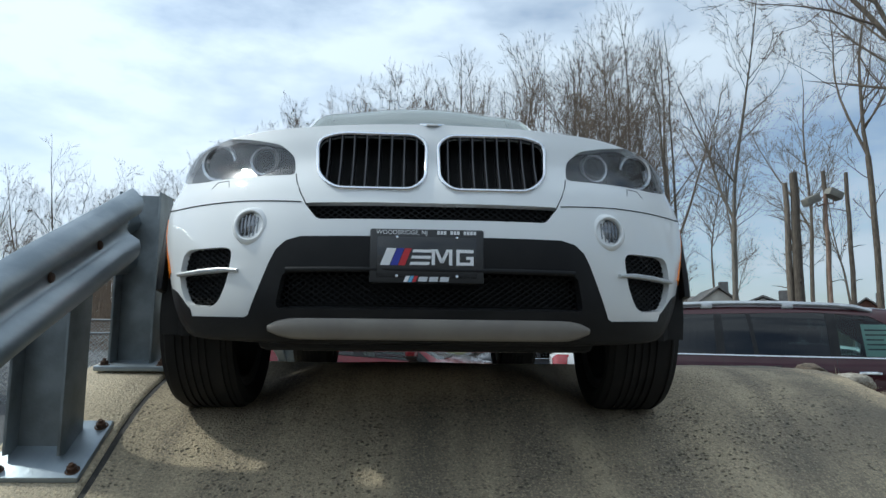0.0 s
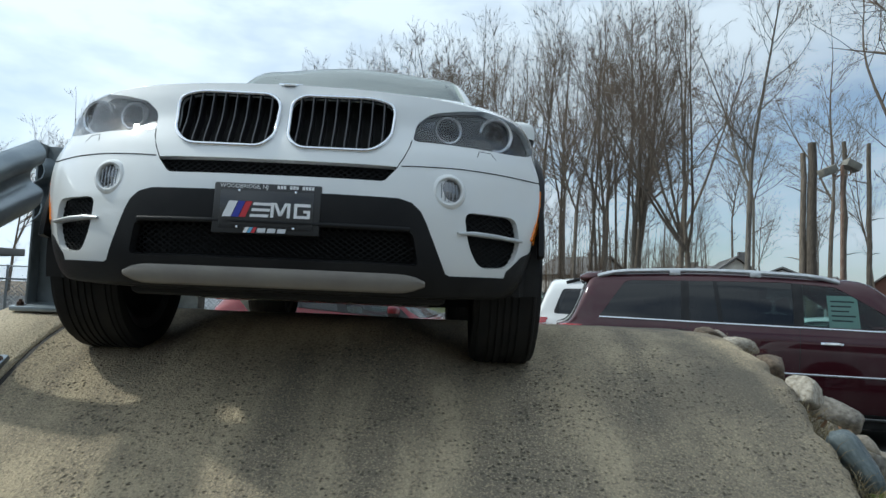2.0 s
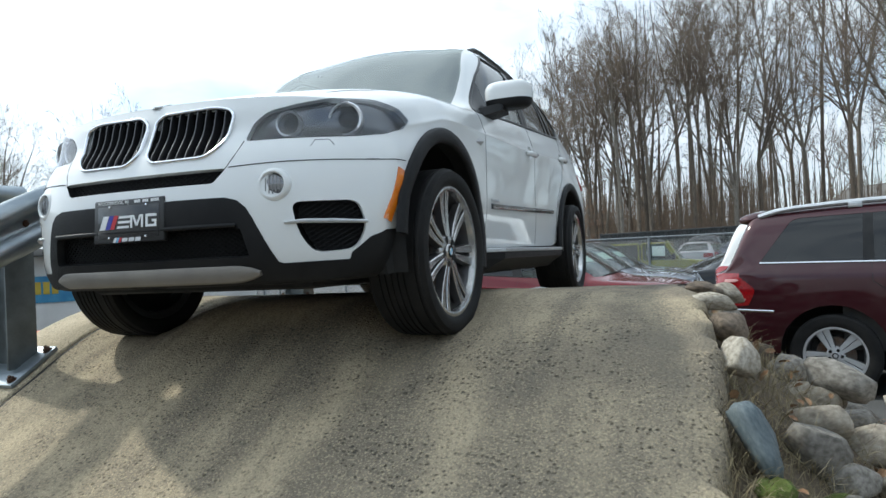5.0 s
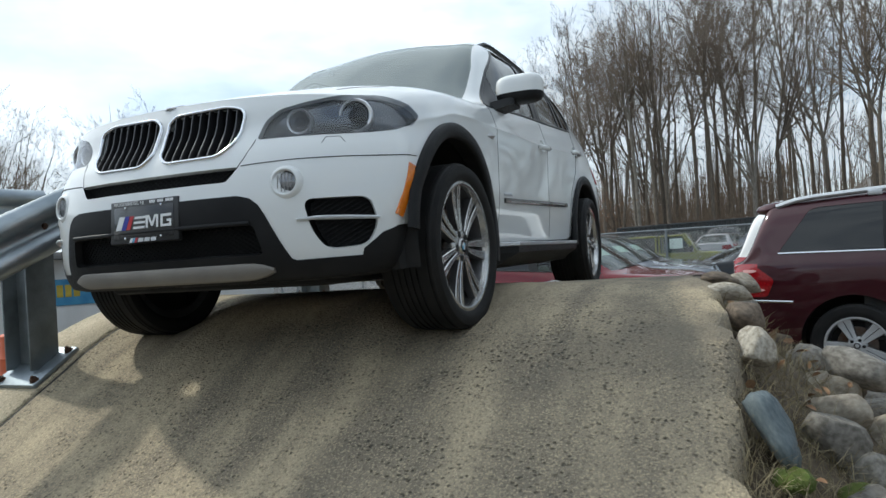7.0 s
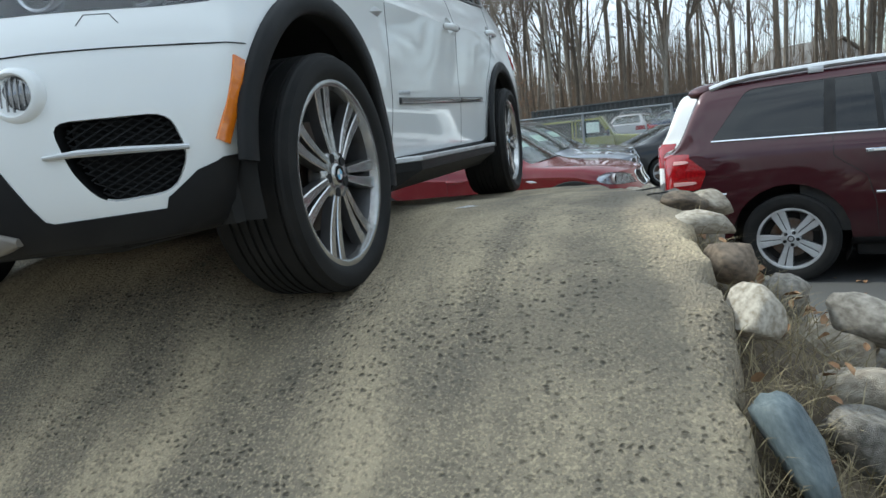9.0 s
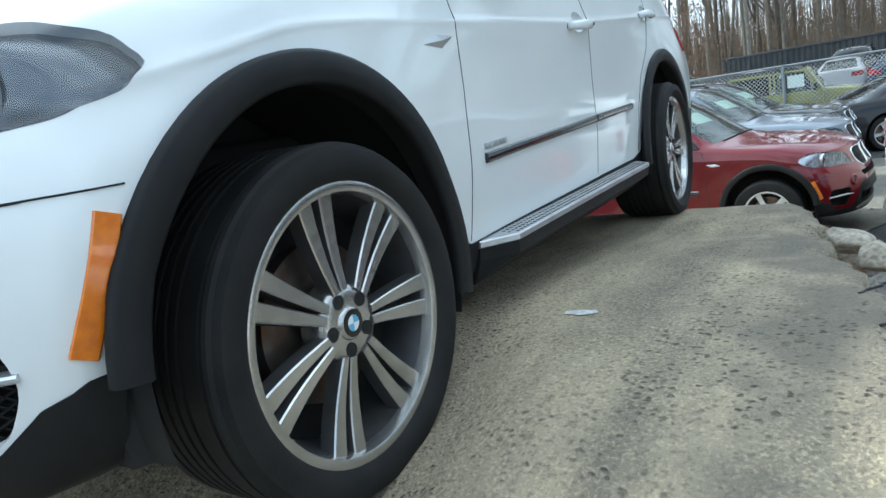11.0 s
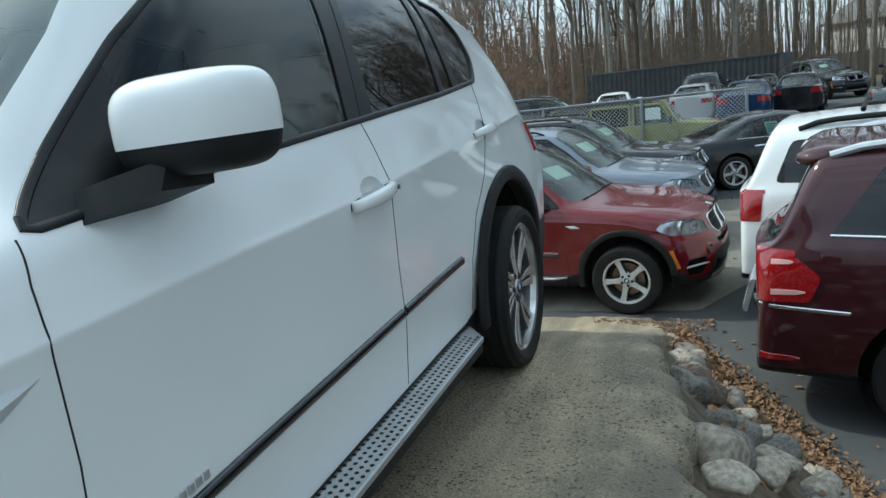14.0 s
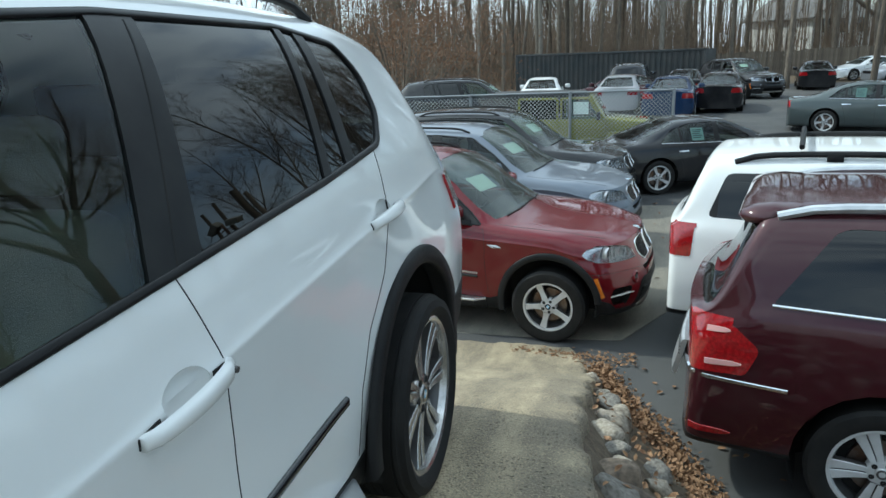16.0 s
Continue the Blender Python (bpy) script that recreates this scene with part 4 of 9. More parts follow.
            for q in ((1.02, 0.0), (0.97, 0.004), (0.88, 0.011), (0.70, 0.018), (0.40, 0.022), (0.02, 0.023)) if near else ((1.0, -0.001), (0.5, -0.0005), (0.02, 0.0)):
                ring = []
                for k in range(24):
                    a = -s * k * math.pi / 12
                    c, n = sk.side(yc + 0.066 * q[0] * math.cos(a), zc + 0.040 * q[0] * math.sin(a), s)
                    ring.append(c - n * q[1])
                rings.append(ring)
            loft(bm, rings)
            bmesh.ops.recalc_face_normals(bm, faces=bm.faces)
            part("handle_dish", bm, lacquer, hd, "hollow behind the grip" if near else "")
            if near:
                for t0, t1 in ((-0.010, 0.20), (0.80, 1.010)):
                    bm = bmesh.new()
                    a = [sk.side(y0 + (y1 - y0) * t, z0 + (z1 - z0) * t, s) for t in np.linspace(t0, t1, 8)]
                    strip(bm, [c for c, _ in a], [n for _, n in a], [0.016 + 0.012 * math.sin(math.pi * (0.12 + 0.38 * (k / 7 if t0 < 0.5 else 1 - k / 7))) for k in range(8)], 0.0025)
                    bmesh.ops.recalc_face_normals(bm, faces=bm.faces)
                    part("handle_seal", bm, M_DARK, hd, "black rubber seal")
                if y0 < 2:
                    c, n = sk.side(y0 + (y1 - y0) * 0.955, z0 + (z1 - z0) * 0.955, s)
                    bm = bmesh.new()
                    lathe(bm, [(0.0004, 0.0), (0.0065, 0.0), (0.0075, -0.012)], 16, "z", Matrix.Translation(c + n * 0.0275) @ n.to_track_quat("Z", "Y").to_matrix().to_4x4())
                    part("lock_cover", bm, M_RIMGREY, hd, "grey lock cover")
    # seams between the panels
    for s in (1, -1):
        seam(sk, car, [(0.69, 1.12), (0.668, 1.06), (0.655, 0.98), (0.658, 0.80), (0.645, 0.60), (0.618, 0.39)], "x", 0.0032, s=s, name="door_gap", step=0.012)
        seam(sk, car, [(1.745, 1.20), (1.785, 1.05), (1.80, 0.85), (1.805, 0.60), (1.80, 0.40)], "x", 0.003, s=s, name="door_gap", step=0.015)
        seam(sk, car, [(2.80, 1.28), (2.76, 1.10), (2.66, 0.92), (2.52, 0.78), (2.44, 0.62), (2.42, 0.42)], "x", 0.004, s=s, name="door_gap")
        seam(sk, car, [(0.405, 0.701), (0.440, 0.704), (0.60, 0.714), (0.75, 0.718), (0.86, 0.720)], "y", s=s, width=0.0028, name="bumper_gap", thick=0.003, step=0.015)
        seam(sk, car, [(-0.56, 0.7205), (-0.50, 0.721), (-0.42, 0.722)], "x", s=s, width=0.0028, name="bumper_gap", thick=0.003, step=0.01)
        seam(sk, car, [(0.388, 0.690), (0.412, 0.735), (0.428, 0.775), (0.434, 0.802)], "y", s=s, width=0.0035, name="hood_gap")
        seam(sk, car, [(0.64, -0.50), (0.72, -0.32), (0.765, 0.0), (0.79, 0.30), (0.80, 0.55)], "z", s=s, name="hood_gap")
        seam(sk, car, DLO + DLO[:1], "x", 0.018, "window_surround", M_TRIM, 0.005, s, label="black trim round the side windows")
        seam(sk, car, [(0.735, 0.606), (1.78, 0.633)], "x", 0.030, "door_molding", M_GLOSSBLACK, 0.012, s, label="black rub strip")
        seam(sk, car, [(1.80, 0.634), (2.335, 0.648)], "x", 0.030, "door_molding", M_GLOSSBLACK, 0.012, s, label="black rub strip")
        seam(sk, car, [(1.758, 1.205), (1.87, 1.45), (1.962, 1.645)], "x", 0.006, "pillar_gap", M_DARK, 0.002, s, 0.02)
        # running board
        rb = new("running_board")
        rb.parent = car
        bm = bmesh.new()
        edge = [(0.66, 0.895), (0.76, 0.975), (2.27, 0.975), (2.37, 0.895)]
        rings = []
        for yy, xo in edge:
            rings.append([Vector((s * 0.84, yy, 0.34)), Vector((s * 0.84, yy, 0.378)), Vector((s * (xo - 0.004), yy, 0.377)), Vector((s * xo, yy, 0.373)), Vector((s * xo, yy, 0.358)), Vector((s * (xo - 0.012), yy, 0.352))])
        loft(bm, rings, cap=True)
        bmesh.ops.recalc_face_normals(bm, faces=bm.faces)
        part("board_tread", bm, M_ALU, rb, "ribbed aluminium tread", smooth=False)
        bm = bmesh.new()
        loft(bm, [[Vector((s * x, yy, z)) for x, z in ((0.83, 0.24), (0.86, 0.25), (xo - 0.008, 0.318), (xo - 0.005, 0.355), (0.84, 0.357))] for yy, xo in edge], cap=True)
        bmesh.ops.recalc_face_normals(bm, faces=bm.faces)
        part("board_skirt", bm, M_PLASTIC, rb, smooth=False)
        bm = bmesh.new()
        for k in range(58):
            for j in range(4):
                yy = 0.775 + k * 0.0258 + (0.0129 if j % 2 else 0)
                lathe(bm, [(0.0065, 0.3755), (0.006, 0.3785), (0.0004, 0.379)], 7, "z", Matrix.Translation((s * (0.886 + 0.0235 * j), yy, 0)))
        part("tread_studs", bm, M_PLASTIC, rb, "black rubber studs", weld=False)
        # side marker
        a = [sk.side(yy, z, s) for yy, z in ((-0.455, 0.686), (-0.474, 0.63), (-0.500, 0.555), (-0.522, 0.490))]
        bm = bmesh.new()
        strip(bm, [c for c, _ in a], [n for _, n in a], 0.040, 0.005)
        bmesh.ops.recalc_face_normals(bm, faces=bm.faces)
        part("side_marker", bm, M_AMBER, car, "amber side marker")
        # chrome blade on the front wing
        bm = bmesh.new()
        c0, n0 = sk.side(0.468, 0.922, s)
        c1, n1 = sk.side(0.632, 0.946, s)
        c2, n2 = sk.side(0.565, 0.914, s)
        c3, n3 = sk.side(0.530, 0.950, s)
        vs = [bm.verts.new(c) for c in (c0, c2, c1, c3)]
        mid = bm.verts.new((c2 + c3) / 2 + n2 * 0.014)
        for i in range(4):
            bm.faces.new((vs[i], vs[(i + 1) % 4], mid))
        bmesh.ops.recalc_face_normals(bm, faces=bm.faces)
        part("wing_badge", bm, M_RIMSILVER, car, "small silver blade", smooth=False)
        # letters of the model badge as bars
        for k in range(8):
            bm = bmesh.new()
            yk = 0.745 + 0.021 * k
            c, n = sk.side(yk, 0.640 + 0.0006 * k, s)
            box(bm, c.x - 0.004, c.x + 0.004, yk - 0.0075, yk + 0.0075, c.z - 0.009, c.z + 0.009, 0.002)
            part("badge_bar", bm, M_ALU, car)
        # fin across the side intake
        bm = bmesh.new()
        a = [(0.600, 0.491), (0.66, 0.494), (0.74, 0.492), (0.838, 0.487)]
        q = [sk.front(s * x, z) for x, z in a]
        strip(bm, [c - n * 0.012 for c, n in q], [n for _, n in q], [0.008, 0.016, 0.016, 0.012], 0.024)
        bmesh.ops.recalc_face_normals(bm, faces=bm.faces)
        part("intake_fin", bm, M_ALU, car, "grey fin across the air intake")
        # washer cover
        seam(sk, car, [(0.665, 0.772), (0.672, 0.797), (0.715, 0.798), (0.735, 0.775)], "y", 0.0022, "washer_gap", s=s, step=0.012)
        # roof rail
        bm = bmesh.new()
        q = [sk.top(s * 0.575, yy) for yy in np.linspace(1.45, 3.0, 14)]
        lift = [0.0, 0.035] + [0.045] * 10 + [0.035, 0.0]
        tube(bm, [c + Vector((0, 0, h)) for (c, n), h in zip(q, lift)], 0.016, 8)
        part("roof_rail", bm, M_PLASTIC, car, "black roof rail")
    seam(sk, car, [(-0.44, 0.489), (0.44, 0.489)], "y", 0.016, "bumper_ledge", M_PLASTIC, 0.014)
    # skid plate
    bm = bmesh.new()
    q = [(x, 0.314) for x in np.linspace(-0.50, 0.50, 30)]
    pts = [sk.front(*p) for p in q]
    strip(bm, [c for c, _ in pts], [Vector((0, -1, -0.15)) for _ in pts], [0.018 + 0.050 * min(1.0, (0.50 - abs(x)) / 0.08) ** 0.6 for x, _ in q], 0.018)
    bmesh.ops.recalc_face_normals(bm, faces=bm.faces)
    part("skid_plate", bm, M_SKID, car, "warm grey skid plate", sharp=60)
    # bonnet roundel
    c, n = sk.top(0.0, -0.70)
    q = Matrix.Translation(c) @ n.to_track_quat("Z", "Y").to_matrix().to_4x4()
    bm = bmesh.new()
    for k in range(4):
        lathe(bm, [(0.0005, 0.005), (0.024, 0.0045)], 6, "z", q, k * math.pi / 2, (k + 1) * math.pi / 2, mat=k % 2)
    lathe(bm, [(0.024, 0.0045), (0.037, 0.003)], 28, "z", q, mat=2)
    lathe(bm, [(0.037, 0.004), (0.041, 0.003), (0.042, -0.002)], 28, "z", q, mat=3)
    part("roundel", bm, [M_PRINTLIGHTBLUE, M_PRINTWHITE, M_GLOSSBLACK, M_CHROME], car, "round badge in blue, white and black")
    # wipers
    for s in (1, -1):
        bm = bmesh.new()
        a = [(0.60 * s, 1.172), (0.30 * s, 1.194), (-0.02 * s, 1.206)]
        tube(bm, [sk.on((x, -2, z), (0, 1, 0))[0] + Vector((0, -0.008, 0.006)) for x, z in a], 0.007, 5)
        part("wiper", bm, M_PLASTIC, car)
    # cabin: lining, dashboard, seats, steering wheel
    bm = bmesh.new()
    box(bm, -0.80, 0.80, 0.62, 1.02, 0.80, 1.10, 0.05)
    part("dashboard", bm, M_CABIN, car, sharp=60)
    for s in (1, -1):
        bm = bmesh.new()
        box(bm, min(s * 0.80, s * 0.86), max(s * 0.80, s * 0.86), 0.75, 2.9, 0.45, 1.14, 0.02)
        part("door_lining", bm, M_CABIN, car)
        seat = new("front_seat")
        seat.parent = car
        for nm, b, rx in (("cushion", (s * 0.38 - 0.26, s * 0.38 + 0.26, 1.30, 1.85, 0.55, 0.74), 0), ("backrest", (s * 0.38 - 0.25, s * 0.38 + 0.25, 1.80, 1.95, 0.70, 1.28), 0), ("headrest", (s * 0.38 - 0.13, s * 0.38 + 0.13, 1.88, 1.97, 1.30, 1.47), 0)):
            bm = bmesh.new()
            box(bm, *b, 0.05, seg=3)
            part(nm, bm, M_BEIGE, seat, sharp=70)
    bm = bmesh.new()
    box(bm, -0.70, 0.70, 2.55, 2.75, 0.55, 1.27, 0.05)
    part("rear_bench", bm, M_BEIGE, car, sharp=70)
    bm = bmesh.new()
    box(bm, -0.60, 0.60, 2.98, 3.02, 0.45, 1.50, 0.02)
    part("cargo_screen", bm, M_CABIN, car)
    bm = bmesh.new()
    q = Matrix.Translation((0.38, 1.10, 1.05)) @ Matrix.Rotation(radians(65), 4, "X")
    tube(bm, [q @ Vector((0.18 * math.cos(a), 0.18 * math.sin(a), 0)) for a in np.linspace(0, 2 * math.pi, 33)], 0.015, 8, cap=False)
    for a in (0.2, 2.94, 4.71):
        tube(bm, [q @ Vector((0.18 * math.cos(a), 0.18 * math.sin(a), 0)), q @ Vector((0, 0, -0.03))], 0.014, 6)
    part("steering_wheel", bm, M_CABIN, car)
    # rear lamps
    for s in (1, -1):
        bm = bmesh.new()
        q = [sk.side(yy, 0.98, s) for yy in np.linspace(3.62, 3.80, 6)]
        strip(bm, [c for c, _ in q], [n for _, n in q], 0.16, 0.012)
        bmesh.ops.recalc_face_normals(bm, faces=bm.faces)
        part("tail_lamp", bm, M_REDLAMP, car)
    return car, sk


def bars(parent, rows, q, mat, name, depth=0.0012):
    """Flat printed shapes: parallelograms (x0, x1, z0, z1, slant) on the plate's face."""
    for x0, x1, z0, z1, sl in rows:
        bm = bmesh.new()
        vs = [bm.verts.new(q @ Vector((x, -depth, z))) for x, z in ((x0, z0), (x1, z0), (x1 + sl, z1), (x0 + sl, z1))]
        bm.faces.new(vs)
        r = bmesh.ops.extrude_face_region(bm, geom=bm.faces[:])
        bmesh.ops.translate(bm, vec=q.to_3x3() @ Vector((0, depth * 0.8, 0)), verts=[v for v in r["geom"] if isinstance(v, bmesh.types.BMVert)])
        bmesh.ops.recalc_face_normals(bm, faces=bm.faces)
        part(name, bm, mat, parent, smooth=False)


def words(name, text, size, m, mat, parent, align="CENTER"):
    cu = bpy.data.curves.new(name, "FONT")
    cu.body, cu.size, cu.align_x, cu.align_y, cu.extrude = text, size, align, "CENTER", 0.0006
    tmp = new(name + "_text", cu)
    me = bpy.data.meshes.new_from_object(tmp.evaluated_get(bpy.context.evaluated_depsgraph_get()))
    bpy.data.objects.remove(tmp)
    me.materials.clear()
    me.materials.append(mat)
    ob = new(name, me)
    ob.parent = parent
    ob.matrix_local = m
    return ob


def dealer_plate(car):
    """Black dealer plate in a plastic frame on the front bumper."""
    pl = new("front_plate")
    pl.parent = car
    pl["label"] = "black dealer plate with white, blue and red stripes"
    q = Matrix.Translation((-0.016, -0.876, 0.531)) @ Matrix.Rotation(radians(-4), 4, "X")
    bm = bmesh.new()
    box(bm, -0.172, 0.172, -0.004, 0.02, -0.083, 0.083, 0.006, m=q)
    part("plate_frame", bm, M_PLATEFRAME, pl)
    bm = bmesh.new()
    box(bm, -0.150, 0.150, -0.006, 0.0, -0.066, 0.058, 0.002, m=q)
    part("plate_face", bm, M_PLATE, pl)
    f = q @ Matrix.Translation((0, -0.0065, 0))
    s = 0.020
    bars(pl, [(-0.140, -0.112, -0.030, 0.022, s)], f, M_PRINTWHITE, "stripe")
    bars(pl, [(-0.110, -0.088, -0.030, 0.022, s)], f, M_PRINTBLUE, "stripe")
    bars(pl, [(-0.086, -0.066, -0.030, 0.022, s)], f, M_PRINTRED, "stripe")
    shape = []
    for k in range(3):
        shape.append((-0.052 + 0.004 * k, 0.006 + 0.004 * k, -0.028 + 0.019 * k, -0.019 + 0.019 * k, 0.003))
    shape += [(0.014, 0.024, -0.028, 0.020, 0.0), (0.066, 0.076, -0.028, 0.020, 0.0), (0.040, 0.050, -0.022, 0.020, -0.018), (0.040, 0.050, -0.022, 0.020, 0.018)]
    shape += [(0.088, 0.140, 0.010, 0.020, 0.0), (0.088, 0.098, -0.028, 0.010, 0.0), (0.098, 0.140, -0.028, -0.019, 0.0), (0.118, 0.140, -0.010, -0.001, 0.0), (0.130, 0.140, -0.019, -0.010, 0.0)]
    bars(pl, shape, f, M_PRINTWHITE, "logo_bar")
    g = q @ Matrix.Translation((0, -0.0045, 0))
    bars(pl, [(-0.070, -0.058, -0.080, -0.062, 0.008)], f, M_PRINTWHITE, "stripe")
    bars(pl, [(-0.056, -0.046, -0.080, -0.062, 0.008)], f, M_PRINTLIGHTBLUE, "stripe")
    bars(pl, [(-0.044, -0.034, -0.080, -0.062, 0.008)], f, M_PRINTRED, "stripe")
    bars(pl, [(-0.026 + 0.032 * k, 0.0 + 0.032 * k, -0.078, -0.064, 0.003) for k in range(3)], f, M_ALU, "logo_bar")
    words("place_name", "WOODBRIDGE, NJ", 0.0185, g @ Matrix.Translation((-0.076, 0, 0.071)) @ Matrix.Rotation(math.pi / 2, 4, "X"), M_PRINTWHITE, pl)
    bars(pl, [(0.030 + 0.0100 * k, 0.038 + 0.0100 * k, 0.066, 0.077, 0.0) for k in range(12) if k not in (3, 7)], g, M_PRINTWHITE, "print_bar")
    for x, z in ((-0.09, 0.056), (0.09, 0.056), (-0.09, -0.062), (0.09, -0.062)):
        bm = bmesh.new()
        lathe(bm, [(0.0004, -0.010), (0.004, -0.0095), (0.005, -0.006)], 10, "y", q @ Matrix.Translation((x, 0, z)))
        part("screw", bm, M_CHROME, pl)


# ---------- the ground ----------
RAMP_Y = [-9.0, -4.2, -3.2, -2.5, -0.94, -0.6, -0.4, -0.28, 0.0, 0.12, 0.35, 0.7, 1.2, 1.8, 2.4, 2.93, 3.5, 4.5, 5.5, 6.5, 7.2]
RAMP_Z = [-1.30, -1.30, -1.19, -1.06, -0.425, -0.240, -0.122, -0.045, 0.092, 0.125, 0.152, 0.152, 0.125, 0.07, 0.012, 0.0, -0.10, -0.44, -0.83, -1.17, -1.24]
ramp_z = curve(RAMP_Y, RAMP_Z)
edge_right = curve([-9.0, -3.0, -0.8, 0.0, 0.5, 2.4, 4.0, 5.4, 6.6, 7.2], [2.3, 2.12, 2.03, 1.99, 1.92, 1.64, 1.47, 1.42, 1.36, 1.1])


def lot_z(y):
    """The lot rises gently towards the foot of the ramp, and again behind the fence."""
    t = min(1.0, max(0.0, (y - 18.5) / 5.0))
    return LOT + 0.035 * min(9.0, max(0.0, 6.5 - y)) + 0.32 * t * t * (3 - 2 * t)


def ramp_height(x, y):
    """Concrete ramp with the worn dips where the wheels stand."""
    z = float(ramp_z(y))
    dip = 0.062 * math.exp(-(((abs(x) - 0.82) / 0.26) ** 4)) * math.exp(-(((y - 0.02) / 0.55) ** 4))
    dip += 0.034 * math.exp(-(((abs(x) - 0.86) / 0.30) ** 4)) * math.exp(-(((y - 0.09) / 0.24) ** 2))
    return z - dip + 0.008 * noise.noise(Vector((x * 2.1, y * 2.1, 0))) + 0.004 * noise.noise(Vector((x * 7, y * 7, 3)))


def ground_material():
    """Asphalt on the lot, leaf litter and bare soil beyond it, one sheet."""
    m = material("lot ground", (0.052, 0.053, 0.056), 0.85, second=(0.095, 0.093, 0.088), scale=0.7, fine=140, bump=0.5, spread=(0.3, 0.75), detail=10)
    n, l = m.node_tree.nodes, m.node_tree.links
    b = n["Principled BSDF"]
    src = b.inputs["Base Color"].links[0].from_socket
    co = n.new("ShaderNodeTexCoord")
    wob = n.new("ShaderNodeTexNoise")
    wob.inputs["Scale"].default_value = 0.25
    sep = n.new("ShaderNodeSeparateXYZ")
    l.new(co.outputs["Object"], sep.inputs[0])
    l.new(co.outputs["Object"], wob.inputs["Vector"])
    add = n.new("ShaderNodeMath")
    add.operation = "MULTIPLY_ADD"
    add.inputs[1].default_value = 5.0
    l.new(wob.outputs["Fac"], add.inputs[0])
    l.new(sep.outputs["Y"], add.inputs[2])
    edge = n.new("ShaderNodeMapRange")
    edge.inputs[1].default_value, edge.inputs[2].default_value = 49.0, 50.0
    l.new(add.outputs[0], edge.inputs[0])
    litter = n.new("ShaderNodeTexNoise")
    litter.inputs["Scale"].default_value, litter.inputs["Detail"].default_value = 9.0, 8
    lr = n.new("ShaderNodeValToRGB")
    lr.color_ramp.elements[0].color, lr.color_ramp.elements[1].color = (0.06, 0.040, 0.022, 1), (0.24, 0.17, 0.10, 1)
    l.new(co.outputs["Object"], litter.inputs["Vector"])
    l.new(litter.outputs["Fac"], lr.inputs[0])
    mx = n.new("ShaderNodeMix")
    mx.data_type = "RGBA"
    l.new(edge.outputs[0], mx.inputs["Factor"])
    l.new(src, mx.inputs["A"])
    l.new(lr.outputs[0], mx.inputs["B"])
    l.new(mx.outputs["Result"], b.inputs["Base Color"])
    return m


